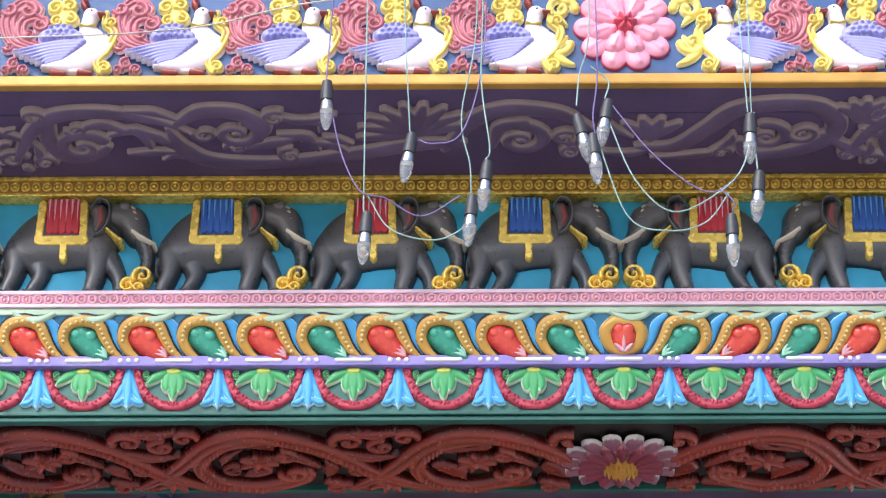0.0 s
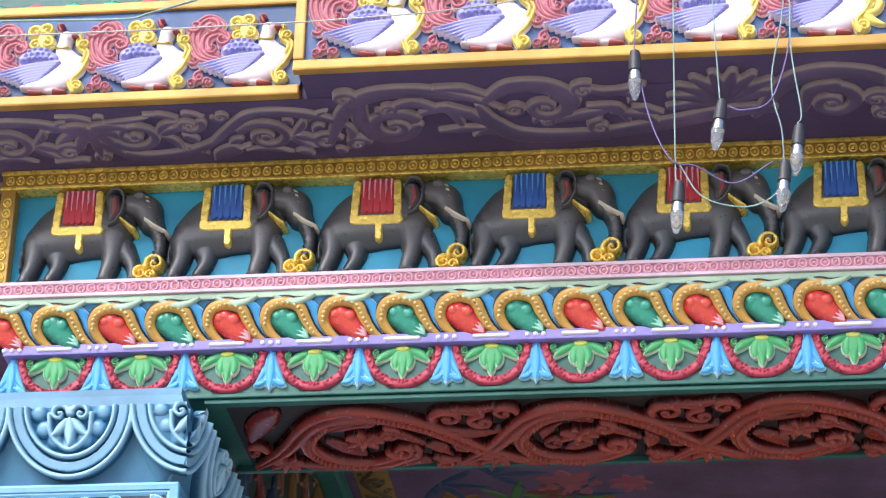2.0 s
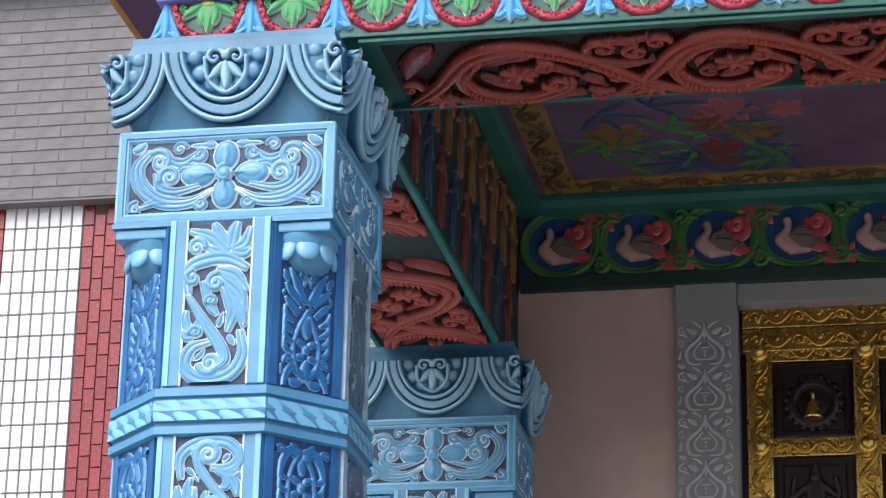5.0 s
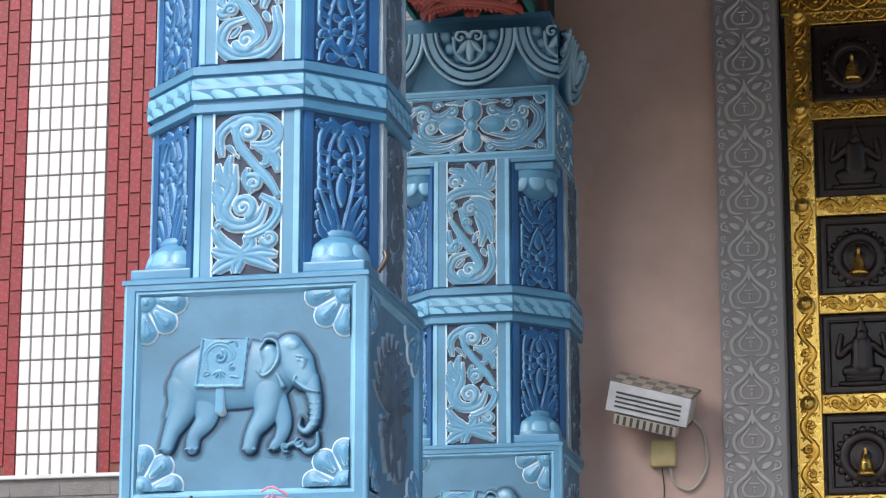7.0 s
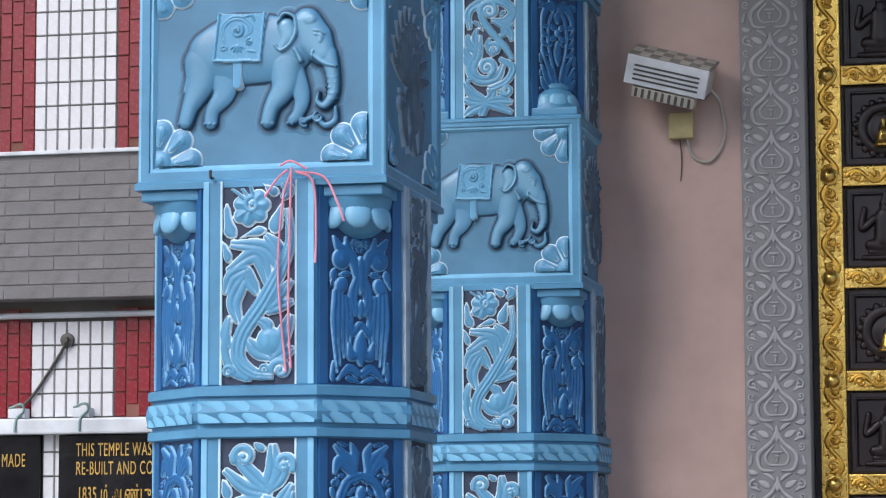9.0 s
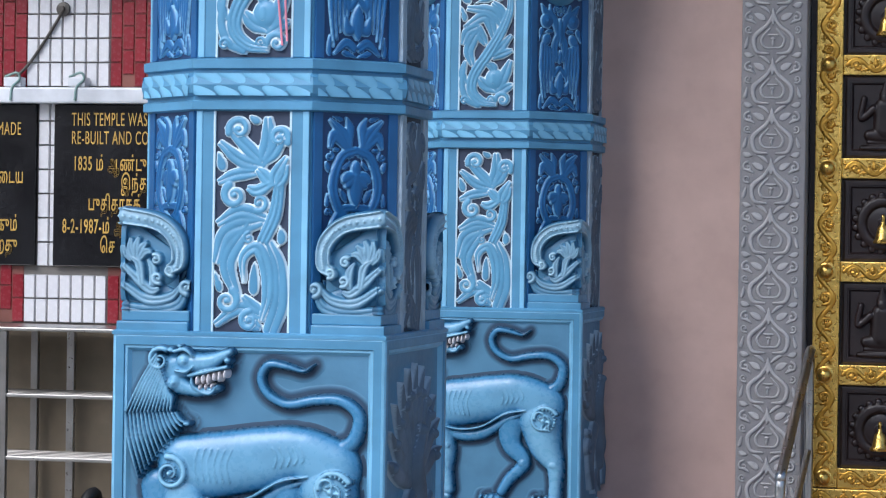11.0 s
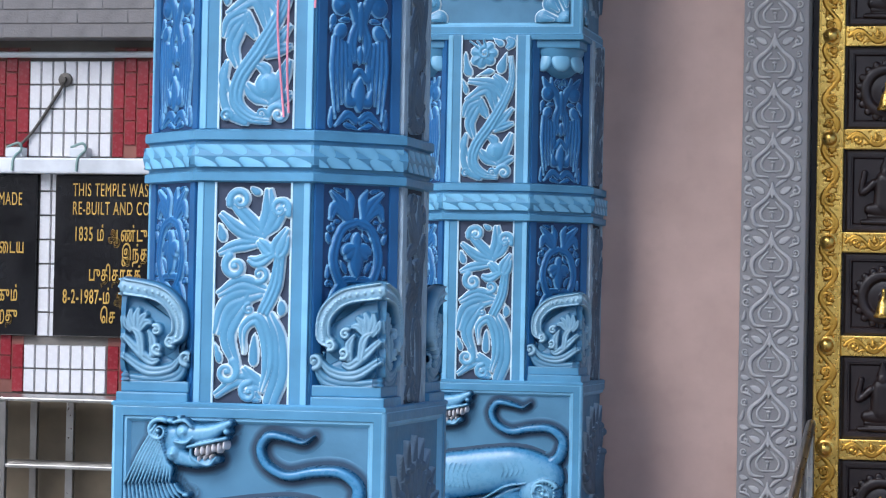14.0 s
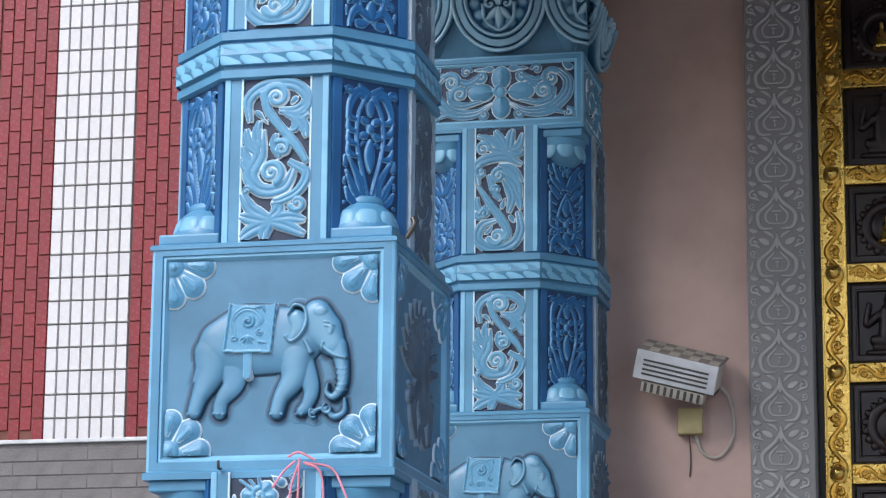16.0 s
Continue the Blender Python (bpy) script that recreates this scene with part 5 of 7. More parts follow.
def column_at(place, label):
    col = thing("carved_column", label, "column", "blue columns of the porch")
    # solid parts
    part("plinth", box(-0.40, 0.40, -0.40, 0.40, 0.0, 0.47, 0.006), "blue_flat", col)
    for sx in (-1, 1):
        for sy in (-1, 1):
            part("plinth_corner", box(*sorted((sx * 0.34, sx * 0.412)), *sorted((sy * 0.34, sy * 0.412)), 0.002, 0.468, 0.004), "blue", col)
    part("lotus_base", rings([square(0.43, 0.47), square(0.445, 0.485), square(0.445, 0.50), square(0.425, 0.505), square(0.44, 0.53), square(0.425, 0.565), square(0.39, 0.585), square(0.385, 0.60), square(0.365, 0.605), square(0.36, 0.622)]), "blue", col)
    for a in (0, 90, 180, 270):
        lay("lotus_petals", PETALS, "rope", col, turn_z(a) @ T((0, -0.436, 0.503)) @ Matrix.Rotation(radians(-14), 4, "X"))
    part("lion_block", box(-0.335, 0.335, -0.335, 0.335, 0.62, 1.342, 0.004), "block_bed", col)
    part("lower_shaft", rings([octagon(0.326, 0.148, 1.342), octagon(0.322, 0.146, 2.544)]), "blue", col)
    part("elephant_block", box(-0.306, 0.306, -0.306, 0.306, 2.544, 3.134, 0.004), "block_bed", col)
    part("upper_shaft", rings([octagon(0.306, 0.141, 3.134), octagon(0.30, 0.139, 4.169)]), "blue", col)
    part("capital_block", box(-0.288, 0.288, -0.288, 0.288, 4.169, 4.436, 0.004), "navy", col)
    part("capital", rings([square(0.27, 4.436), square(0.272, 4.45), square(0.305, 4.55), square(0.325, 4.635), square(0.30, 4.655), square(0.285, 4.70), square(0.285, 4.72)]), "blue_flat", col)
    for z0, z1 in ((1.338, 1.35), (2.528, 2.548), (3.122, 3.136), (4.156, 4.172)):
        h = {1.338: 0.353, 2.528: 0.328, 3.122: 0.326, 4.156: 0.304}[z0]
        part("fillet", rings([square(h, z0), square(h, z1 - 0.004), square(h - 0.006, z1)]), "blue", col)
    for zb, w, o in ((1.90, 0.326, 0.147), (3.57, 0.306, 0.141)):
        band = part("band", rings([octagon(w + d, o + d * 0.41, zb + z) for d, z in ((0.004, -0.002), (0.020, 0.002), (0.020, 0.022), (0.010, 0.026), (0.010, 0.034), (0.020, 0.042), (0.025, 0.063), (0.022, 0.082), (0.010, 0.092), (0.010, 0.100), (0.020, 0.104), (0.020, 0.126), (0.004, 0.13))]), "blue", col)
        for a in range(0, 360, 45):
            k = "front" if a % 90 == 0 else "slant"
            d = (w + 0.016) if k == "front" else (w + o) / math.sqrt(2) + 0.0165
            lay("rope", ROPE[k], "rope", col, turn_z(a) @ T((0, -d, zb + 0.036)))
    for z0, z1, w, o, kind in SECTIONS:
        for a in (0, 90, 180, 270):
            m = turn_z(a)
            # the face turned from the sun: dirt plus painted shade
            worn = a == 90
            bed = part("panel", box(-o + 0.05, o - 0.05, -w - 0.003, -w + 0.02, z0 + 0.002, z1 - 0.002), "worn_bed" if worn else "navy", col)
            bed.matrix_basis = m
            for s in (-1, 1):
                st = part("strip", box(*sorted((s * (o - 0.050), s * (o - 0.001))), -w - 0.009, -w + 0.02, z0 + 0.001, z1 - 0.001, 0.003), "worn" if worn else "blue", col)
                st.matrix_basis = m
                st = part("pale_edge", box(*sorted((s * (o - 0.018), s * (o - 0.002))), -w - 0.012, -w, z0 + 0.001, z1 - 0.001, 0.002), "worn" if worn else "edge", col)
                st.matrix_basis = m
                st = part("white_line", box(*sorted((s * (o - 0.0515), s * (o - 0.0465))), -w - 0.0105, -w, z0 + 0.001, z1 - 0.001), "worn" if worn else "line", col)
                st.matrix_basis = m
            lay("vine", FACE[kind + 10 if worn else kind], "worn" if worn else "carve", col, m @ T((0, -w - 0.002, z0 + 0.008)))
        d, c = (w + o) / math.sqrt(2), (w - o) * math.sqrt(2)
        for a in (45, 135, 225, 315):
            m = turn_z(a)
            bed = part("slant_panel", box(-c / 2 + 0.03, c / 2 - 0.03, -d - 0.003, -d + 0.02, z0 + 0.002, z1 - 0.002), "blue_dark", col)
            bed.matrix_basis = m
            for s in (-1, 1):
                st = part("strip", box(*sorted((s * (c / 2 - 0.031), s * (c / 2 - 0.004))), -d - 0.008, -d + 0.01, z0 + 0.001, z1 - 0.001, 0.003), "blue_deep", col)
                st.matrix_basis = m
            lay("lattice", SLANT[kind][1], "carve_deep", col, m @ T((0, -d - 0.002, z0 + SLANT[kind][0])))
    for a in (0, 90, 180, 270):
        m, worn = turn_z(a), a == 90
        lay("border", FR_LION, None, col, m @ T((0, -0.334, 0.981)))
        lay("border", FR_EL, None, col, m @ T((0, -0.305, 2.839)))
        lay("border", FR_CAP, None, col, m @ T((0, -0.287, 4.3025)))
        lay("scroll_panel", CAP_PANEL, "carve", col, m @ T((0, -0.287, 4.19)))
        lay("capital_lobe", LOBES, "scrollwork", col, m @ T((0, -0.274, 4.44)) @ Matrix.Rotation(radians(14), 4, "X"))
        for sx in (-1, 1):
            for sz in (-1, 1):
                lay("corner_flower", QUARTER, "carve", col, m @ T((sx * 0.275, -0.305, 2.839 + sz * 0.25)) @ Matrix.Diagonal((-sx, 1, -sz, 1)))
        if a in (0, 180):
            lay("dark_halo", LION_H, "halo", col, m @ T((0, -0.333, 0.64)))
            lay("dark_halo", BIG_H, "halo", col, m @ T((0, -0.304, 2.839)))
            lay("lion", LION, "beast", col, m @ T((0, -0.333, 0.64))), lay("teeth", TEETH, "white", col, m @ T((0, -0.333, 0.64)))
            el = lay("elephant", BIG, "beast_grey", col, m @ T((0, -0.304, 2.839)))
            lay("saddle_cloth", CLOTH, "carve", el, Matrix.Identity(4))
        else:
            lay("peacock", PEACOCK_W if worn else PEACOCK, "worn" if worn else "carve", col, m @ T((0, -0.333, 0.69)))
            lay("peacock", PEACOCK_W if worn else PEACOCK, "worn" if worn else "carve", col, m @ T((0, -0.304, 2.64)) @ Matrix.Scale(0.68, 4))
    for a in (0, 90, 180, 270):
        m = turn_z(a)
        # corner scrolls over the lion block
        for z0, z1, h in ((1.343, 1.372, 0.345), (1.372, 1.40, 0.335)):
            part("corner_step", box(0.158, h, -h, -0.158, z0, z1, 0.004), "blue", col).matrix_basis = m
        tri = rings([[(0.19, -0.318, z), (0.318 - t, -0.318 + t, z), (0.318, -0.19, z)] for z, t in ((1.40, 0.0), (1.50, 0.0), (1.57, 0.01), (1.605, 0.03))])
        part("corner_core", tri, "blue_flat", col).matrix_basis = m
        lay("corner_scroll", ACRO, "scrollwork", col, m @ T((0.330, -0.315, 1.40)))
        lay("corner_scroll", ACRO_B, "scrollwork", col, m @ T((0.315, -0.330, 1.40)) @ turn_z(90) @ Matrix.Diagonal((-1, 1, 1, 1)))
        # hanging lotus buds and seated bells on the slanting faces
        for zt, q in ((2.53, 1.0), (4.156, 0.94)):
            at = m @ T((0.208 * (0.97 if q < 1 else 1.03), -0.208 * (0.97 if q < 1 else 1.03), zt))
            bud = part("lotus_bud", rings(lathe("bud", [(r * q, z, k) for r, z, k in ((0.028, -0.156, 0), (0.036, -0.152, 0), (0.036, -0.138, 0), (0.026, -0.133, 0), (0.052, -0.122, 0), (0.074, -0.104, 0), (0.086, -0.08, 0), (0.088, -0.06, 0), (0.096, -0.046, 0), (0.098, -0.028, 0))], 40)), "blue", col, smooth=50)
            bud.matrix_basis = at
            lay("bud_petals", BUD_PETALS, "petal_blue", bud, Matrix.Scale(q, 4))
            h = 0.315 if q == 1 else 0.296
            part("abacus", box(0.150, h, -h, -0.150, zt - 0.030, zt - 0.002, 0.005), "blue", col).matrix_basis = m
        boss = part("corner_leaf", rings(lathe("boss", [(0.03, 4.45, 0), (0.06, 4.50, 0), (0.085, 4.56, 0), (0.095, 4.61, 0), (0.092, 4.64, 0), (0.06, 4.655, 0), (0.01, 4.66, 0)], 32)), "blue_flat", col, smooth=50)
        boss.matrix_basis = m @ T((0.246, -0.246, 0))
        bell = part("bell", rings(lathe("bell", [(0.094, 0.030, 0), (0.094, 0.042, 0), (0.086, 0.06, 0), (0.078, 0.085, 0), (0.058, 0.102, 0), (0.052, 0.106, 0), (0.054, 0.116, 0), (0.046, 0.126, 0)], 40)), "blue", col, smooth=50)
        bell.matrix_basis = m @ T((0.208, -0.208, 3.134))
        lay("bell_petals", BELL_PETALS, "petal_blue", bell, Matrix.Identity(4))
        part("bell_base", box(0.148, 0.31, -0.31, -0.148, 3.136, 3.166, 0.006), "blue", col).matrix_basis = m
    col.matrix_world = T(place)
    return col


M["blue_dark"] = paint("ultramarine_recess_paint", "1b3f6c", 0.5)
PEACOCK_W = PEACOCK.copy()
col = column_at((0, 0, 0), "tall carved column painted in several blues on a lotus base")
far = copy_thing(col, T((0.028, 2.734, 0.0)))
tagged(far, "carved blue column engaged in the porch's back wall")

# ---- fascia with birds ----


def bird(k):
    """A duck facing +u with a curled tail: strokes by part."""
    def board():
        return Sheet(288, 210, 1.40 * k, 1.56 * k)
    body, wing, tail, gold, red, eye = (board() for _ in range(6))
    body.line([(534, 128), (500, 160), (450, 180), (395, 190)], (44, 42, 24, 6), 0.026), body.line([(522, 110), (507, 80), (512, 45)], (36, 22, 20), 0.028), body.oval(514, 40, 25, 22, 0.031), body.line([(440, 186), (470, 196), (500, 200)], (6, 10, 6), 0.018)
    for i in range(7):
        wing.line([(500 - 9 * i, 122 + 8 * i), (420 - 2 * i, 128 + 8.5 * i), (316 + 15 * i, 150 + 6.5 * i)], (11, 11, 4), 0.033 - 0.001 * i)
    wing.line([(398, 104), (440, 90), (486, 108)], (22, 26, 18), 0.033)
    for j in range(3):
        for i in range(6 - j):
            wing.oval(394 + 17 * i + 8.5 * j, 112 - 14 * j - 5 * math.sin(math.pi * i / (5 - j)), 10, 8, 0.039)
    tail.band([(372, 138), (310, 110), (292, 50), (330, 4), (372, 20), (362, 50)], (8, 20, 22, 18, 14, 8), 3, 0.020)
    tail.band([(385, 130), (336, 105), (332, 62), (368, 48), (392, 66)], (7, 15, 15, 13, 8), 2, 0.024)
    tail.volute(345, 30, 24, 90, -1, 0.026, 0.42), tail.volute(380, 70, 22, 60, -1, 0.028, 0.42), tail.volute(296, 24, 20, 200, 1, 0.024, 0.42), tail.volute(352, 98, 16, 200, 1, 0.028, 0.42), tail.volute(300, 130, 14, 200, 1, 0.022, 0.42)
    tail.volute(318, 180, 17, 90, 1, 0.022, 0.42), tail.volute(345, 196, 14, 200, -1, 0.022, 0.42), tail.volute(296, 197, 12, 0, 1, 0.022, 0.42)
    gold.line([(436, 70), (446, 50), (438, 24)], (22, 30, 22), 0.018), gold.volute(418, 22, 22, 0, 1, 0.025, 0.42), gold.volute(456, 16, 20, 180, -1, 0.025, 0.42), gold.volute(424, 62, 16, 90, 1, 0.026, 0.42), gold.volute(460, 54, 18, 90, -1, 0.026, 0.42)
    gold.band([(556, 30), (552, 64), (580, 92), (562, 140), (536, 172), (548, 206)], (6, 9, 12, 12, 11, 8), 2, 0.022), gold.volute(572, 66, 15, 200, -1, 0.026, 0.42), gold.volute(560, 192, 15, 120, -1, 0.026, 0.42)
    gold.line([(488, 74), (506, 80), (526, 76)], 4, 0.034)
    red.line([(536, 40), (552, 42)], (7, 3), 0.031), red.line([(498, 22), (490, 4), (502, 2)], (6, 8, 4), 0.028)
    for x in (420, 492):
        red.line([(x, 200), (x + 34, 205)], (9, 5), 0.020)
    eye.oval(517, 37, 5, 3.4, 0.0375)
    return dict(body=body.out, wing=wing.out, tail=tail.out, plume=gold.out, claw=red.out[2:3], claw_b=red.out[3:4], beak=red.out[:1], crest=red.out[1:2], eye=eye.out)


KB = 0.295 / 415
BM = {n: carve(n, pr, 0.0026) for n, pr in bird(KB).items()}
BMAT = dict(body="bird_white", wing="bird_lilac", tail="bird_red", plume="bird_gold", claw="ear_red", claw_b="ear_red", beak="ear_red", crest="ear_red", eye="socket")


def bird_at(m, group="birds of the fascia"):
    b = thing("bird_relief", "white painted bird with lilac wing and curled red tail", "bird relief", group)
    b.matrix_world = m
    for n, me in BM.items():
        lay(n.replace("_b", ""), me, BMAT[n], b, Matrix.Identity(4))


fascia = thing("fascia", "gold-framed cobalt fascia along the porch roof", "fascia", kind="structure")
bar("cobalt_panel", 0.662, X_END, -0.745, -0.728, 5.45, 5.74, "cobalt", fascia, 0.0)
bar("gold_edge", 0.634, X_END, -0.758, -0.728, 5.419, 5.452, "gold", fascia, 0.006)
bar("gold_top", 0.634, X_END, -0.757, -0.732, 5.738, 5.775, "gold", fascia, 0.006)
bar("gold_stile", 0.634, 0.664, -0.757, -0.642, 5.454, 5.736, "gold", fascia, 0.005)
bar("cobalt_panel", -0.60, 0.632, -0.628, -0.608, 5.45, 5.715, "cobalt", fascia, 0.0)
bar("gold_edge", -0.615, 0.632, -0.64, -0.606, 5.419, 5.45, "gold", fascia, 0.006)
bar("gold_top", -0.615, 0.632, -0.639, -0.55, 5.712, 5.742, "gold", fascia, 0.006)
bar("gold_edge", -0.615, -0.588, -0.604, 0.293, 5.419, 5.45, "gold", fascia, 0.006)
bar("gold_edge", -0.77, -0.742, 0.318, 3.0, 5.419, 5.45, "gold", fascia, 0.006)
bar("gold_edge", -0.77, -0.592, 0.295, 0.316, 5.419, 5.45, "gold", fascia, 0.005)
bar("gold_stile", -0.77, -0.748, 0.295, 0.316, 5.452, 5.75, "gold", fascia, 0.005)
bar("cobalt_panel", -0.746, -0.60, 0.305, 0.318, 5.452, 5.75, "cobalt", fascia, 0.0)
lay("petal_fan", carve("petal_fan", palmette(0.0, 0.0, 90, 0.075, 5, 150, 0.016, 0.1, 0.012), 0.003), "bird_red", fascia, T((-0.66, 0.303, 5.456)))
lay("green_fan", carve("green_fan", palmette(0.0, 0.0, 90, 0.12, 4, 100, 0.022, 0.1, 0.006), 0.003), "teal_green", fascia, T((-0.66, 0.304, 5.46)))
for i in range(5):
    bird_at(T((0.688 + i * 0.2965, -0.744, 5.453)))
for i in range(3):
    bird_at(T((2 * XC - 2.173 + 0.2965 + i * 0.2965 + 0.028, -0.744, 5.453)) @ MIRROR)
for i in range(4):
    bird_at(T((0.325 - i * 0.285, -0.627, 5.452)) @ Matrix.Scale(0.95, 4))
lotus = thing("lotus_boss", "large pink lotus rosette on the fascia", "lotus relief")
def broad(R, n, wide, h, turn):
    """Broad rounded petals with a streak along each."""
    out = []
    for i in range(n):
        a = radians(turn + 360 * i / n)
        c, d = math.cos(a), math.sin(a)
        out.append(stroke([(R * f * c, R * f * d) for f in (0.35, 0.6, 0.76)], (wide * 0.5, wide * 0.95, wide), h))
        out.append(stroke([(R * f * c, R * f * d) for f in (0.5, 0.85)], (0.004, wide * 0.42), h * 1.12))
    return out


lay("outer_petals", carve("outer_petals", broad(0.136, 10, 0.035, 0.022, 0), 0.003), "lotus_pink", lotus, T((XC, -0.744, 5.597)))
lay("inner_petals", carve("inner_petals", broad(0.092, 8, 0.029, 0.036, 20), 0.003), "lotus_pink", lotus, T((XC, -0.744, 5.597)))
lay("heart", carve("heart", [blob(0, 0, 0.034, 0.034, 0, 0.046)] + flower(0, 0, 0.028, 6, 0.052), 0.002), "rose", lotus, T((XC, -0.744, 5.597)))
for s in (-1, 1):
    tw = carve("twigs", moved(curl(0.17, 0.06, 0.04, 1.2, 180, -1, 0.36, 0.018) + curl(0.18, -0.05, 0.035, 1.2, 180, 1, 0.36, 0.018) + curl(0.15, 0.11, 0.03, 1.1, 270, 1, 0.4, 0.018) + [leaf(0.13, -0.12, 20, 0.1, 0.014, 40, 0.016), leaf(0.15, 0.0, 60, 0.1, 0.012, -50, 0.014), leaf(0.15, -0.02, -60, 0.1, 0.012, 50, 0.014)], 0, 0, s, 1), 0.003)
    lay("gold_foliage", tw, "bird_gold", lotus, T((XC, -0.744, 5.597)))
# upper tier: coloured drapery forms behind the parapet
wave = thing("upper_band", "green and red scalloped band above the fascia", "moulding", kind="structure")
sc = carve("scale", [blob(0, 0, 0.05, 0.035, 0, 0.03)], 0.005)
sc2 = sc.copy()
for i in range(34):
    lay("scale", sc if i % 3 else sc2, "green_gloss" if i % 3 else "petal_red", wave, T((-0.5 + i * 0.11, -0.50, 5.80)))

# ---- soffits ----
DOWN = Matrix.Rotation(radians(90), 4, "X")
soffit = thing("soffit_scrolls", "plum painted scrollwork on the overhanging soffit", "scrollwork", kind="structure")
BIGFLOWER = palmette(0, 0, 90, 0.17, 7, 150, 0.022, 0.2, 0.016)


def soft_scroll(length, h, n, seed):
    rng = random.Random(seed)
    out, pitch = [], length / n
    for i in range(n):
        x0, s = i * pitch, (1 if i % 2 == 0 else -1)
        out.append(stroke(curve([(x0 - 0.1 * pitch, -s * 0.30 * h), (x0 + 0.12 * pitch, s * 0.05 * h), (x0 + 0.36 * pitch, s * 0.36 * h), (x0 + 0.72 * pitch, s * 0.34 * h), (x0 + 1.02 * pitch, s * 0.12 * h), (x0 + 1.2 * pitch, -s * 0.2 * h)], 10), np.array([0.03, 0.06, 0.075, 0.07, 0.05, 0.03]) * h * 1.1, 0.016))
        out += curl(x0 + 0.42 * pitch, -s * 0.06 * h, 0.27 * h, 1.4, 150 if s > 0 else 210, -s, 0.27, 0.018)
        out += curl(x0 + 0.86 * pitch, -s * 0.22 * h, 0.15 * h, 1.2, 20, s, 0.36, 0.015) + curl(x0 + 0.12 * pitch, s * 0.36 * h, 0.09 * h, 1.1, 200, s, 0.4, 0.014)
        out += [leaf(x0 + 0.60 * pitch, -s * 0.05 * h, a * s, 0.36 * h, 0.06 * h, b * s, 0.014) for a, b in ((-10, -60), (-40, 50), (-75, 60), (30, 60))]
        out += [leaf(x0 + 0.2 * pitch, -s * 0.34 * h, 10 * s, 0.5 * h, 0.045 * h, -35 * s, 0.012), leaf(x0 + 0.95 * pitch, s * 0.38 * h, 200 if s > 0 else 160, 0.3 * h, 0.04 * h, 40 * s, 0.012)]
        if i % 2:
            out += moved(BIGFLOWER, x0 + 0.1 * pitch, -s * 0.3 * h, 0.9, s * 1.0 if s > 0 else -1.0)
    return out


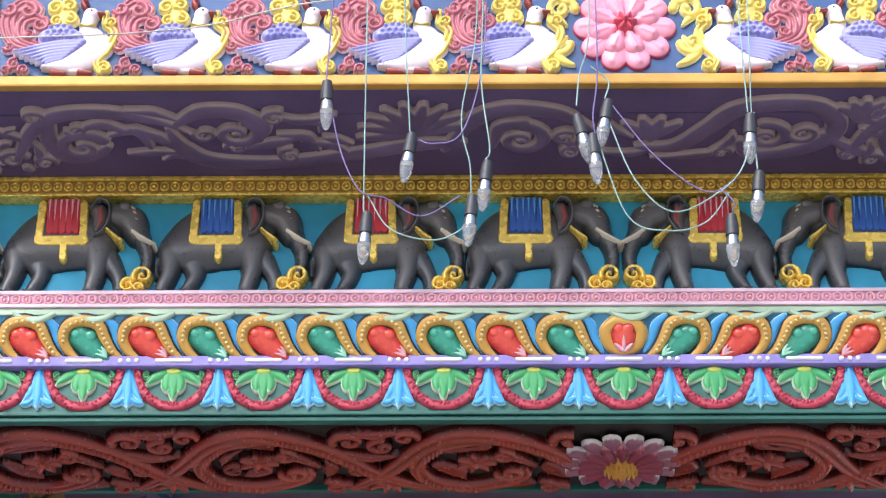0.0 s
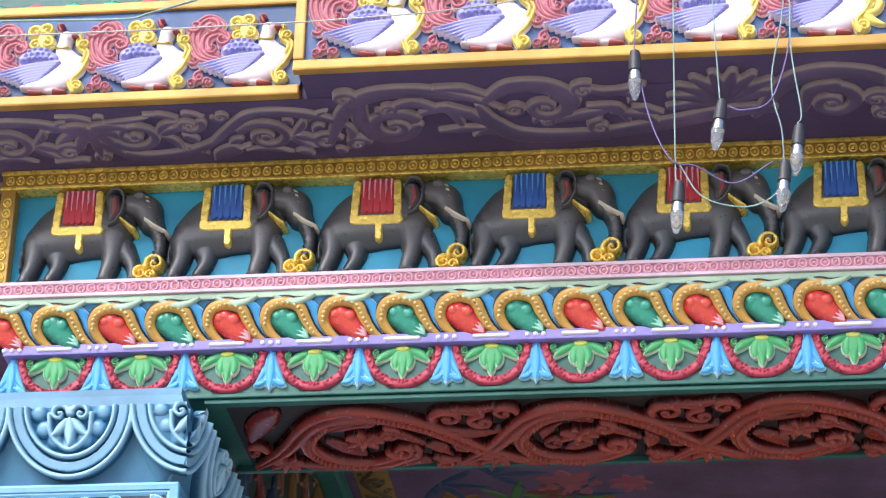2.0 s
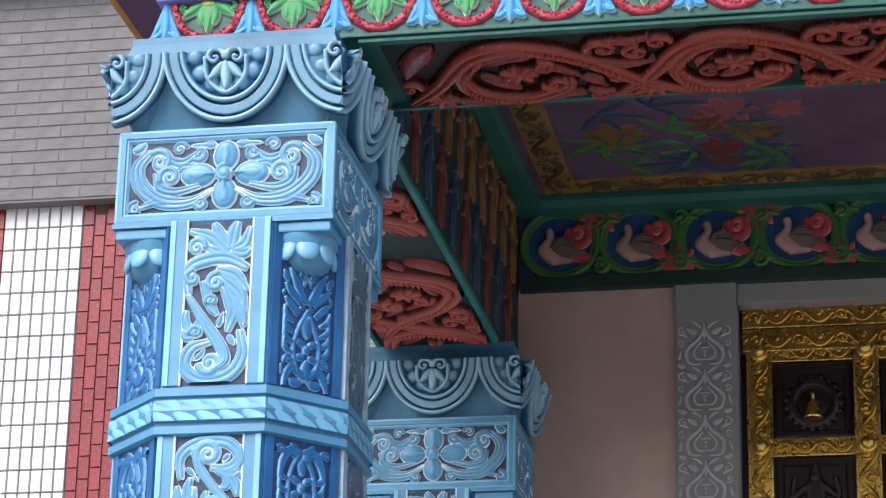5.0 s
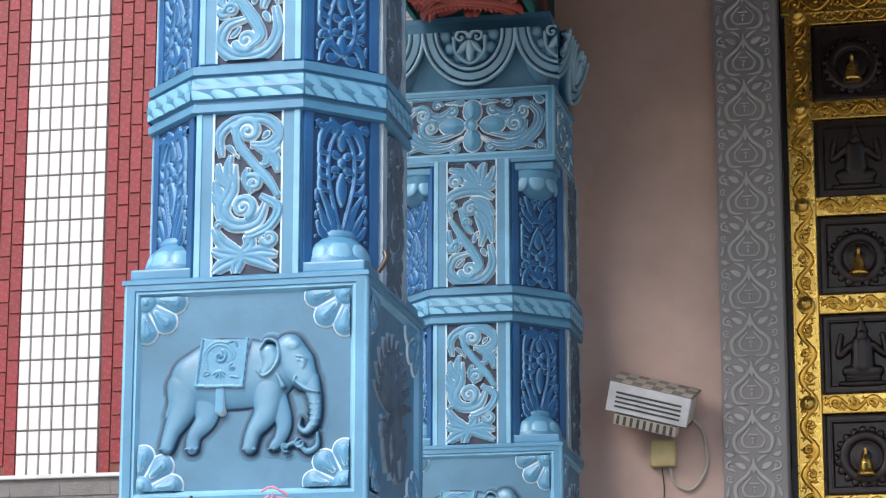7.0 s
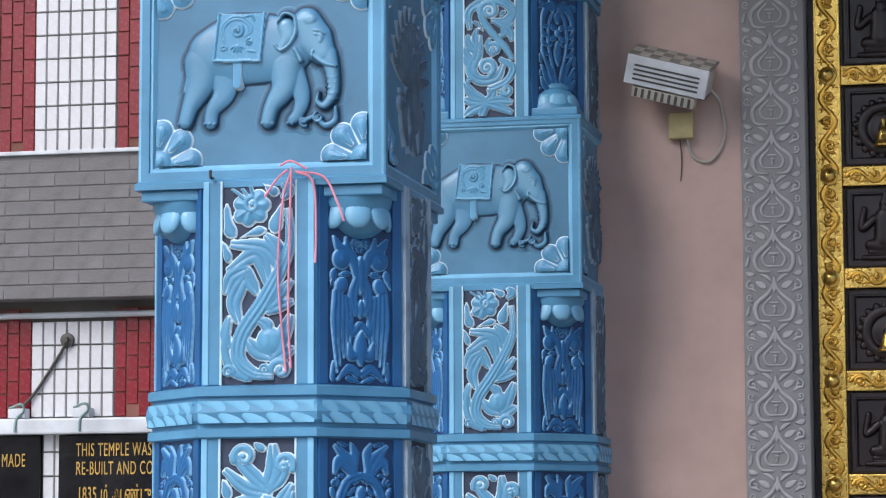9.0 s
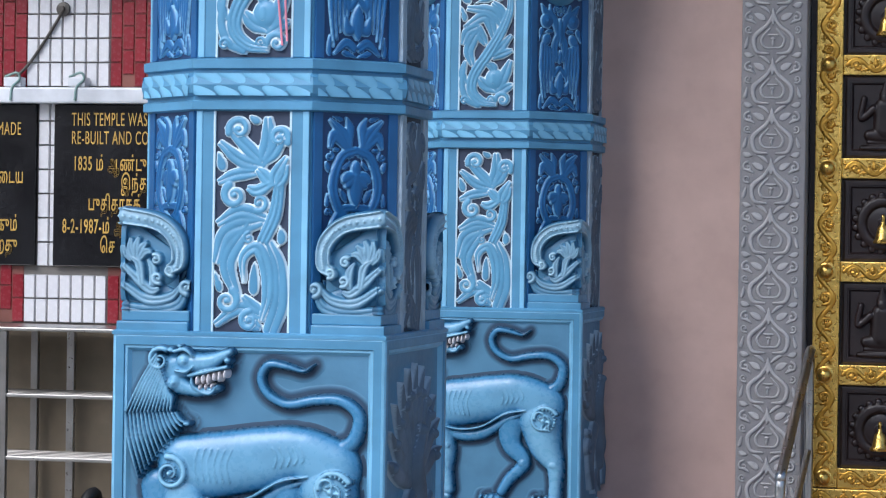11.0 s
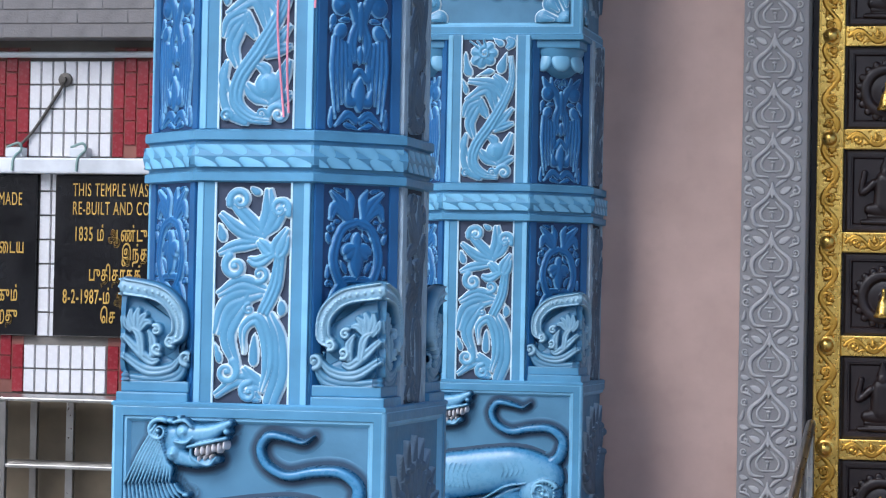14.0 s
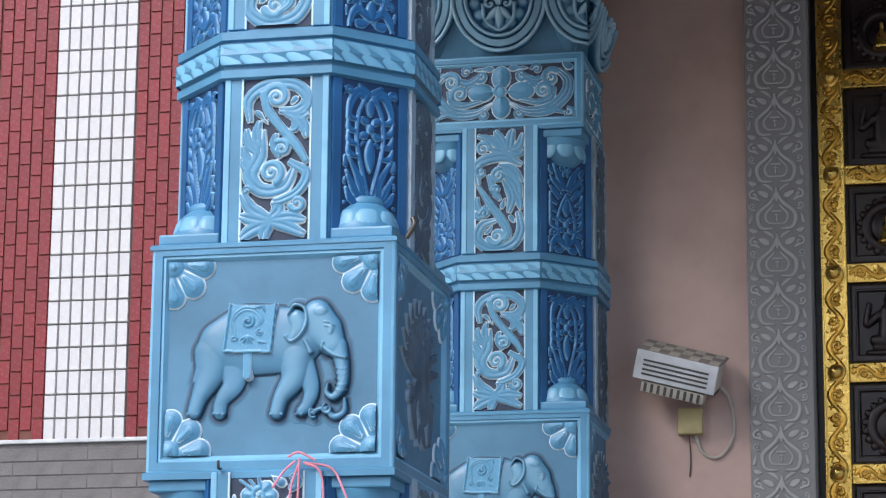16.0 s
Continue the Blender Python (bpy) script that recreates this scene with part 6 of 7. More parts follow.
wide = Sheet(0, 350, 0.001012, 0.0016)
wide.k = 0.0015
for dx in (0, 2240):
    def w_(pts):
        return [(x + dx, y) for x, y in pts]
    for pts, r in (([(-20, 420), (40, 330), (120, 280), (250, 272), (380, 296), (462, 330)], (10, 18, 22, 20, 13, 4)), ([(90, 300), (82, 360), (120, 412), (190, 412), (232, 380)], (14, 20, 22, 18, 12)), ([(430, 305), (500, 270), (590, 274), (655, 315), (640, 355)], (12, 22, 24, 20, 14)),
                   ([(405, 320), (440, 390), (520, 432), (700, 436), (900, 410), (1060, 380), (1180, 372)], (8, 22, 24, 20, 22, 22, 16)), ([(1140, 392), (1220, 300), (1310, 266), (1440, 278), (1530, 322)], (10, 22, 24, 20, 8)), ([(1270, 380), (1290, 322), (1350, 308)], (8, 18, 16)),
                   ([(1660, 384), (1760, 386), (1840, 330), (1910, 272), (2010, 254), (2120, 262), (2180, 312), (2160, 368), (2060, 408), (1960, 410), (1930, 370)], (10, 20, 22, 24, 24, 24, 22, 22, 20, 18, 12)), ([(2150, 345), (2240, 400), (2330, 420)], (10, 18, 10))):
        wide.line(w_(pts), r, 0.018)
    for x, y, R, a, g in ((165, 378, 46, 30, 1), (585, 336, 44, 60, -1), (500, 336, 22, 180, 1), (50, 280, 24, 300, 1), (580, 380, 20, 180, -1), (690, 285, 22, 60, 1), (722, 406, 22, 90, 1), (160, 320, 20, 200, 1), (1345, 360, 48, 90, -1), (1460, 352, 22, 60, 1), (1480, 400, 24, 0, 1), (2000, 352, 40, 100, -1), (2095, 340, 30, 200, 1), (1885, 402, 18, 0, 1), (2230, 410, 20, 90, 1), (54, 428, 22, 0, 1)):
        wide.volute(x + dx, y, R, a, g, 0.020)
    for r, *pts in ((17, (160, 322), (230, 310), (300, 330)), (17, (250, 340), (320, 330), (350, 380)), (17, (320, 320), (370, 350), (420, 385)), (14, (290, 400), (350, 400), (420, 395)), (13, (380, 420), (420, 408), (500, 430)), (12, (30, 440), (46, 400), (40, 370)), (13, (300, 262), (370, 270), (430, 290)),
                    (17, (590, 384), (680, 372), (760, 350)), (15, (700, 340), (770, 350), (800, 390)), (15, (760, 360), (840, 380), (880, 400)), (14, (690, 280), (760, 300), (850, 280)), (13, (780, 300), (820, 310), (810, 330)), (14, (820, 350), (850, 360), (890, 370)),
                    (15, (1440, 350), (1490, 380), (1560, 396)), (13, (1500, 340), (1490, 390), (1470, 400)), (13, (1560, 400), (1640, 410), (1700, 390)), (13, (1700, 420), (1820, 415), (1880, 400)), (13, (1860, 400), (1905, 370), (1910, 345)), (15, (2210, 260), (2240, 300), (2330, 310)), (14, (2250, 330), (2300, 350), (2340, 330)), (12, (1560, 290), (1580, 320), (1640, 352))):
        wide.line(w_(pts), (0.5 * r, r, 0.5 * r), 0.016)
    for x, y, a0, a1, n, Ls in ((1065, 345, 20, 185, 9, 150), (1690, 365, 50, 130, 4, 110), (2250, 300, 40, 140, 5, 90)):
        for i in range(n):
            a = radians(a0 + (a1 - a0) * i / (n - 1))
            wide.line(w_([(x, y), (x + 0.5 * Ls * math.cos(a), y - 0.36 * Ls * math.sin(a)), (x + Ls * math.cos(a), y - 0.62 * Ls * math.sin(a))]), (5, 17, 10), 0.0165)
lay("scroll", carve("scroll", wide.out, 0.0038, (-0.03, 2.82, -0.185, 0.212)), "plum_carve", soffit, T((0.70, -0.51, 5.418)) @ DOWN)
lay("scroll", carve("scroll", filled(soft_scroll(1.1, 0.27, 3, 5), 0.0, 1.1, -0.13, 0.13, 0.011, 0.012, 0.014, 4, 50), 0.0038, (-0.1, 1.12, -0.14, 0.14)), "plum_carve", soffit, T((-0.38, -0.455, 5.418)) @ DOWN)
lay("scroll", carve("scroll", soft_scroll(2.6, 0.2, 10, 6), 0.0045, (0.0, 2.7, -0.1, 0.1)), "plum_carve", soffit, T((-0.385, -0.25, 5.418)) @ turn_z(90) @ DOWN)

red = thing("beam_scrolls", "dark red carved foliage on the underside of the beam", "scrollwork", kind="structure")
def foliage_wave(cells, p, seed):
    """Rolling waves of ribbed ribbon, each curling over a flower, with beads along it and leaves between."""
    out = []
    for i in range(cells):
        x = i * p

        def g(pts):
            return [(x + a * p, z) for a, z in pts]
        out += flute(g([(-0.02, -0.17), (0.16, -0.06), (0.36, 0.12), (0.58, 0.165), (0.86, 0.08), (1.10, -0.08), (1.34, -0.165)]), (0.012, 0.026, 0.034, 0.036, 0.032, 0.026, 0.012), 2, 0.036)
        out += flute(g([(0.62, 0.15), (0.40, 0.10), (0.29, -0.02), (0.36, -0.13), (0.56, -0.165), (0.76, -0.10), (0.78, -0.04)]), (0.010, 0.022, 0.027, 0.028, 0.030, 0.030, 0.016), 2, 0.036)
        out += [blob(a, b, 0.0075, 0.0075, 0, 0.046) for a, b in curve(g([(0.40, 0.10), (0.29, -0.02), (0.36, -0.13), (0.56, -0.165)]), 7)]
        out += [blob(a, b, 0.0065, 0.0065, 0, 0.044) for a, b in curve(g([(0.66, 0.155), (0.86, 0.08), (1.10, -0.08)]), 9)]
        out += flower(x + 0.56 * p, 0.0, 0.052, 7, 0.034) + curl(x + 0.72 * p, -0.06, 0.04, 1.2, 200, 1, 0.38, 0.040) + curl(x + 0.68 * p, 0.045, 0.036, 1.2, 90, -1, 0.38, 0.034)
        out += flute(g([(0.60, 0.02), (0.72, 0.03), (0.84, -0.03)]), (0.012, 0.022, 0.006), 2, 0.030)
        out += curl(x + 0.98 * p, 0.135, 0.045, 1.2, 200, -1, 0.4, 0.032) + curl(x + 1.13 * p, 0.10, 0.04, 1.2, 90, 1, 0.4, 0.030) + curl(x + 1.24 * p, 0.16, 0.034, 1.2, 0, 1, 0.4, 0.032)
        out += flute(g([(0.94, 0.06), (1.06, 0.02), (1.2, 0.04)]), (0.010, 0.022, 0.006), 2, 0.028) + flute(g([(1.0, 0.18), (1.1, 0.165), (1.2, 0.19)]), (0.010, 0.02, 0.008), 2, 0.028)
        out += flower(x + 0.15 * p, -0.145, 0.05, 7, 0.032) + curl(x + 0.02 * p, -0.06, 0.036, 1.2, 0, 1, 0.4, 0.030) + flute(g([(0.22, -0.16), (0.30, -0.18), (0.40, -0.195)]), (0.010, 0.016, 0.006), 2, 0.028)
        out += flute(g([(0.86, -0.13), (0.96, -0.16), (1.08, -0.185)]), (0.010, 0.02, 0.006), 2, 0.030) + curl(x + 0.90 * p, -0.165, 0.032, 1.2, 90, -1, 0.4, 0.032)
    return filled(out, 0.0, cells * p, -0.195, 0.195, 0.012, 0.017, 0.022, seed, 14)


RED1 = carve("red_foliage", foliage_wave(3, 0.60, 4), 0.0034, (0.0, 1.8, -0.2, 0.205))
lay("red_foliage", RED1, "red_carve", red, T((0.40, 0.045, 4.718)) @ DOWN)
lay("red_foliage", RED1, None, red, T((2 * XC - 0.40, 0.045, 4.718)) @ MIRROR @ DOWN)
# dark sheet that paints the shade between the leaves
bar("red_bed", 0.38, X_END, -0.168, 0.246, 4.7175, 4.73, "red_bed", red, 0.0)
bar("green_edge", 0.33, X_END, 0.248, 0.268, 4.7, 4.722, "green", red, 0.004)
bar("green_edge", 0.33, X_END, -0.203, -0.175, 4.706, 4.719, "green", red, 0.003)
rose = thing("lotus_pendant", "white-tipped crimson lotus under the front beam", "lotus relief")
lay("white_petals", carve("white_petals", broad(0.185, 14, 0.026, 0.018, 0), 0.003), "plum_white", rose, T((XC, 0.045, 4.70)) @ DOWN)
lay("crimson_petals", carve("crimson_petals", broad(0.135, 14, 0.02, 0.03, 13), 0.003), "lotus_wine", rose, T((XC, 0.045, 4.698)) @ DOWN)
lay("gold_heart", carve("gold_heart", [blob(0, 0, 0.062, 0.055, 0, 0.036)] + [blob(0.045 * math.sqrt(i / 40) * math.cos(2.4 * i), 0.042 * math.sqrt(i / 40) * math.sin(2.4 * i), 0.006, 0.006, 0, 0.046) for i in range(40)], 0.002), "lotus_heart", rose, T((XC, 0.045, 4.697)) @ DOWN)
sider = thing("side_beam_scrolls", "salmon red carved foliage under the side beam", "scrollwork", kind="structure")
RED2 = carve("red_foliage", foliage_wave(2, 0.56, 5), 0.0036, (0.0, 0.85, -0.19, 0.19))
for y in (0.40, 1.52):
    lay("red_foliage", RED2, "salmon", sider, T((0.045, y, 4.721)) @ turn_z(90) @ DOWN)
dk = lay("white_bird", carve("white_bird", [p for k in ("body",) for p in bird(KB)[k]], 0.003), "bird_white", sider, T((0.20, 1.22, 4.721)) @ turn_z(180) @ DOWN)
for x0, x1 in ((-0.182, -0.165), (0.246, 0.268)):
    bar("green_edge", x0, x1, 0.27, 2.40, 4.70, 4.722, "teal_green", sider, 0.003)


def figure(seed):
    """A standing figure in relief, one carving."""
    rng = random.Random(seed)
    b = rng.uniform(-0.03, 0.03)
    s = rng.choice((1, -1))
    return [blob(b, 0.50, 0.035, 0.045, 0, 0.05), stroke([(b, 0.54), (b, 0.60)], (0.036, 0.012), 0.045), stroke(curve([(b, 0.44), (0, 0.36), (-b, 0.28)], 5), (0.06, 0.045, 0.065), 0.05),
            stroke(curve([(-b - 0.03, 0.27), (-0.05, 0.16), (-0.04, 0.02)], 5), (0.045, 0.035, 0.022), 0.045), stroke(curve([(-b + 0.03, 0.27), (0.055, 0.15), (0.05 + s * 0.02, 0.02)], 5), (0.045, 0.035, 0.022), 0.045),
            stroke(curve([(b - 0.05, 0.43), (-0.12, 0.36), (-0.10 * s, 0.46)], 5), (0.022, 0.018, 0.014), 0.042), stroke(curve([(b + 0.05, 0.43), (0.12, 0.35), (0.14, 0.26 + 0.2 * rng.random())], 5), (0.022, 0.018, 0.014), 0.042)]


for i in range(22):
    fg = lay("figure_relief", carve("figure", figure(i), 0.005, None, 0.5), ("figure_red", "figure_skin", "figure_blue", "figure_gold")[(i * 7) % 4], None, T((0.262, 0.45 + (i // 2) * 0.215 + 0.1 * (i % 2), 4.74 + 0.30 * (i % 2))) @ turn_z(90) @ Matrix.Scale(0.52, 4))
    tagged(fg, "small painted plaster figure on the side beam", "figure relief", "figures of the side beam")
swirl = carve("swirl", scroll_band(2.4, 0.1, 12, 0.12, 23, 1, False, 4), 0.005)
lay("gold_border", swirl, "figure_gold", side, T((0.262, 0.40, 5.36)) @ turn_z(90))

# ---- porch ceiling and inner frieze ----
ceil = part("ceiling", box(0.27, X_END, 0.27, 2.85, 5.396, 5.414), "panel_purple")
tagged(ceil, "purple painted porch ceiling with flowers", "ceiling", kind="structure")
bar_set = (("ceiling_cove", 0.262, 0.36, 0.27, 2.85, "green"), ("ceiling_cove_back", 0.36, X_END, 2.72, 2.85, "green"))
for nm, x0, x1, y0, y1, mat in bar_set:
    tagged(part(nm, prism_x([(y0, 5.40), (y0, 5.37), (y0 + 0.03, 5.35), (y1, 5.34), (y1, 5.40)], x0, x1) if "back" in nm else box(x0, x1, y0, y1, 5.345, 5.40, 0.02), mat), "dark green ceiling cove", "cove", kind="structure")
frame_gold = thing("ceiling_border", "dull gold leafy border round the ceiling painting", "border", kind="structure")
part("border_bed", box(0.39, 0.51, 0.3, 2.70, 5.388, 5.40), "inner_gold", frame_gold)
part("border_bed", box(0.512, X_END, 2.58, 2.70, 5.388, 5.40), "inner_gold", frame_gold)
LEAFY = carve("leafy", scroll_band(2.3, 0.11, 14, 0.09, 29, 1, False, 4), 0.005)
lay("leafy", LEAFY, "dark_gold", frame_gold, T((0.45, 0.38, 5.388)) @ turn_z(90) @ DOWN)
lay("leafy", LEAFY, None, frame_gold, T((0.53, 2.64, 5.388)) @ DOWN)
rng = random.Random(9)
painted = thing("ceiling_painting", "painted bouquet of red and yellow flowers", "painting", kind="structure")
for i in range(22):
    x, y = 0.62 + 0.75 * rng.random() ** 1.2, 2.5 - 0.9 * rng.random()
    lay("painted_leaf", carve("painted_leaf", palmette(0, 0, rng.uniform(0, 360), 0.2, 4, 140, 0.02, 0.3, 0.004), 0.006), ("vine_green", "figure_blue")[i % 2], painted, T((x, y, 5.3965)) @ DOWN)
for i in range(9):
    x, y = 0.66 + 0.7 * rng.random(), 2.45 - 0.75 * rng.random()
    lay("painted_flower", carve("painted_flower", flower(0, 0, rng.uniform(0.07, 0.12), 7, 0.004), 0.005), ("figure_red", "petal_dusk", "figure_gold")[i % 3], painted, T((x, y, 5.3965)) @ DOWN)
lay("painted_scarf", carve("painted_scarf", [stroke(curve([(0, 0), (0.25, -0.08), (0.6, 0.0), (0.9, -0.02)], 8), (0.05, 0.09, 0.05, 0.02), 0.004)], 0.008), "figure_red", painted, T((1.15, 1.5, 5.396)) @ DOWN)
scales = [leaf(0.10 * i + 0.05 * (j % 2), 0.09 * j, 270, 0.13, 0.05, 0, 0.004 + 0.0006 * j) for j in range(9) for i in range(8)]
lay("painted_petals", carve("painted_petals", scales, 0.006), "petal_dusk", painted, T((2.0, 1.35, 5.396)) @ DOWN)
lay("painted_ground", carve("painted_ground", [stroke([(0, 0), (1.6, 0.0)], 0.25, 0.002)], 0.02), "vine_green", painted, T((1.7, 0.62, 5.396)) @ DOWN)

inner = thing("inner_frieze", "dark blue frieze with birds in green vine circles", "frieze", kind="structure")
part("frieze_bed", box(0.27, X_END, 2.835, 2.86, 5.10, 5.36), "cobalt", inner)
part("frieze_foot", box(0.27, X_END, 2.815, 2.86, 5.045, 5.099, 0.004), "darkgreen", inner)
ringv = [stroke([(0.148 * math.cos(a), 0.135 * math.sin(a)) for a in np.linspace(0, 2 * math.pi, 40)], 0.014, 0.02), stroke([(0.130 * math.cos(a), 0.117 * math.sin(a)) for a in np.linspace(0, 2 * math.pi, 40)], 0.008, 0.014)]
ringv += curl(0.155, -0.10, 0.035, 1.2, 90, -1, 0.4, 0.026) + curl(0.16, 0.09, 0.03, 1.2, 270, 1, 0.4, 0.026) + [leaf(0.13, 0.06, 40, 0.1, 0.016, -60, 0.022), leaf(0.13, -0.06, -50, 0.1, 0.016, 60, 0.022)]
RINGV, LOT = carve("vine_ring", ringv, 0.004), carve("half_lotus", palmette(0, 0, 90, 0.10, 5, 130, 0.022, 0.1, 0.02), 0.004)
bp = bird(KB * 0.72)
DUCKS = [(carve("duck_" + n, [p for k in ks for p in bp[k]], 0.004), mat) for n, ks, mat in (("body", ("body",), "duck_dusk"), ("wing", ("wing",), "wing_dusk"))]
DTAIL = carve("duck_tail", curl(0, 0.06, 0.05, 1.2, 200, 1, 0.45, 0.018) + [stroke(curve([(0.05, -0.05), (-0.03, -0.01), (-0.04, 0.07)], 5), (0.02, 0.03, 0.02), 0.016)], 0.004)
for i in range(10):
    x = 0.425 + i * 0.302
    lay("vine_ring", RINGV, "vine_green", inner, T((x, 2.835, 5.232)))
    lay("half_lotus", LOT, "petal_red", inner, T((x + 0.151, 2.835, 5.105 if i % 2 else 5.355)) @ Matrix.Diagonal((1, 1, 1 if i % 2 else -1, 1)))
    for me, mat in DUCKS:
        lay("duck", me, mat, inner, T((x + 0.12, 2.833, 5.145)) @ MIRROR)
    lay("duck_tail", DTAIL, "petal_red", inner, T((x + 0.075, 2.833, 5.21)))

# ---- doorway ----


def tube(name, pts, r, mat, parent=None, label="", n=8, smooth=6):
    """A round bar or cable along a line."""
    c = bpy.data.curves.new(name, "CURVE")
    c.dimensions, c.bevel_depth, c.bevel_resolution, c.use_fill_caps = "3D", r, 2, True
    sp = c.splines.new("POLY")
    line = np.array(pts, float) if smooth == 0 else curve3(pts, smooth)
    sp.points.add(len(line) - 1)
    for p, q in zip(sp.points, line):
        p.co = (*q, 1)
    c.materials.append(M[mat])
    tmp = bpy.data.objects.new(name, c)
    me = bpy.data.meshes.new_from_object(tmp)
    bpy.data.objects.remove(tmp)
    me.name = name
    if not me.materials:
        me.materials.append(M[mat])
    ob = new(name, me)
    me.shade_smooth()
    ob.parent = parent
    if label:
        tagged(ob, label)
    return ob


def curve3(pts, n):
    p = np.array(pts, float)
    p = np.vstack([2 * p[0] - p[1], p, 2 * p[-1] - p[-2]])
    out = []
    for i in range(1, len(p) - 2):
        t = np.linspace(0, 1, n, endpoint=False)[:, None]
        a, b, c, d = p[i - 1], p[i], p[i + 1], p[i + 2]
        out.append(0.5 * (2 * b + (c - a) * t + (2 * a - 5 * b + 4 * c - d) * t**2 + (3 * b - a - 3 * c + d) * t**3))
    return np.vstack(out + [p[-2][None]])


jamb = thing("door_frame_stone", "carved grey granite door surround", "door frame", kind="structure")
part("jamb", box(0.862, 1.092, 2.83, 3.02, 0.448, 5.06, 0.006), "stone", jamb)
part("lintel", box(1.094, X_END, 2.85, 3.02, 4.968, 5.06, 0.006), "stone", jamb)
hrt = mirrored([stroke(curve([(0, 0.165), (-0.02, 0.125), (-0.066, 0.08), (-0.058, 0.03), (-0.015, 0.022)], 8), (0.007, 0.009, 0.011, 0.010, 0.005), 0.010),
                stroke(curve([(-0.012, 0.11), (-0.04, 0.075), (-0.03, 0.045), (0, 0.042)], 6), (0.005, 0.007, 0.005), 0.007)])
hrt += mirrored(curl(-0.082, 0.15, 0.018, 1.1, 90, 1, 0.36, 0.009) + [leaf(-0.06, 0.125, 130, 0.04, 0.008, 60, 0.008), leaf(-0.01, 0.16, 120, 0.05, 0.009, 50, 0.008)])
hrt += [blob(0, 0.075, 0.012, 0.006, 0, 0.009), blob(0, 0.06, 0.006, 0.014, 0, 0.009), leaf(0, 0.12, 90, 0.06, 0.010, 0, 0.010), stroke([(-0.016, 0.088), (0.016, 0.088)], 0.005, 0.008)]
hleft = [p for p in hrt if p[0][:, 0].mean() < 0.002]
hrt += mirrored(filled(hleft, -0.105, 0.0, 0.002, 0.174, 0.006, 0.0065, 0.008, 3, 30)[len(hleft):])
HEART = carve("heart_scroll", [(p, r * 0.8, h, f) for p, r, h, f in hrt], 0.003, None, 0.8)
for i in range(25):
    lay("heart_scroll", HEART, "stone", jamb, T((0.972, 2.8305, 0.47 + i * 0.1765)))

door = thing("door_1", "tall dark wooden temple door clad in embossed brass", "door", kind="structure")
part("leaf_board", box(1.096, 2.33, 2.965, 3.02, 0.602, 4.985), "wood", door)
part("leaf_board", box(2.334, X_END, 2.965, 3.02, 0.602, 4.985), "wood", door)
ZB = [0.754 + 0.3675 * i for i in range(12)]
STRIP_V = carve("brass_scroll", turned(scroll_band(4.06, 0.075, 46, 0.12, 31, 1, True, 3)), 0.0035)
STRIP_H = carve("brass_scroll", scroll_band(0.272, 0.062, 4, 0.12, 33, 1, True, 3), 0.003)
for x in (1.165, 1.56, 1.95):
    w = 0.047
    part("brass_stile", box(x - w, x + w, 2.935, 2.966, 0.72, 4.80, 0.004), "brass", door)
    for s in (-1, 1):
        part("brass_bead", box(*sorted((x + s * w, x + s * (w - 0.009))), 2.928, 2.95, 0.72, 4.80, 0.003), "brass", door)
    lay("brass_scroll", STRIP_V, "brass_relief", door, T((x, 2.9345, 0.73)))
KNOB = rings(lathe("knob", [(0.03, 0, 0), (0.032, 0.008, 0), (0.022, 0.012, 0), (0.026, 0.022, 0), (0.022, 0.034, 0), (0.01, 0.042, 0), (0.004, 0.044, 0)], 16))
knob0 = part("knob", KNOB, "brass", door, smooth=45)
knob_mesh = knob0.data
bpy.data.objects.remove(knob0)
FACE_OUT = Matrix.Rotation(radians(90), 4, "X")
BELL = [(0.0, 0.0, 0), (0.012, 0.002, 0), (0.034, 0.004, 0), (0.036, 0.01, 0), (0.028, 0.02, 0), (0.022, 0.045, 0), (0.019, 0.06, 0), (0.009, 0.072, 0), (0.005, 0.085, 0)]
bell0 = part("bell", rings(lathe("bell", [(max(r, 0.001), z, k) for r, z, k in BELL], 18)), "brass", door, smooth=45)
bell_mesh = bell0.data
bpy.data.objects.remove(bell0)
DISC = carve("bell_ring", [stroke([(0.078 * math.cos(a), 0.078 * math.sin(a)) for a in np.linspace(0, 2 * math.pi, 36)], 0.02, 0.018), blob(0, 0, 0.06, 0.06, 0, 0.01), blob(0, 0.0, 0.022, 0.022, 0, 0.02)] + [blob(0.1 * math.cos(a), 0.1 * math.sin(a), 0.014, 0.014, 0, 0.012) for a in np.linspace(0, 2 * math.pi, 20)], 0.003)
SEAT = carve("seated_carving", [blob(0, 0.06, 0.085, 0.03, 0, 0.025), stroke([(0, 0.08), (0, 0.16)], (0.045, 0.04), 0.03), blob(0, 0.19, 0.024, 0.03, 0, 0.03), stroke([(0, 0.21), (0, 0.25)], (0.024, 0.006), 0.025), blob(0, 0.015, 0.095, 0.014, 0, 0.02), blob(0, 0.035, 0.07, 0.012, 0, 0.018)] + mirrored([stroke(curve([(-0.04, 0.155), (-0.085, 0.12), (-0.075, 0.19)], 5), (0.016, 0.013, 0.012), 0.026)]), 0.003)
PANEL = frame_mesh("panel_frame", 0.142, 0.144, 0.03, 0.012)
PANEL.materials.clear()
PANEL.materials.append(M["wood"]), PANEL.materials.append(M["wood_red"])
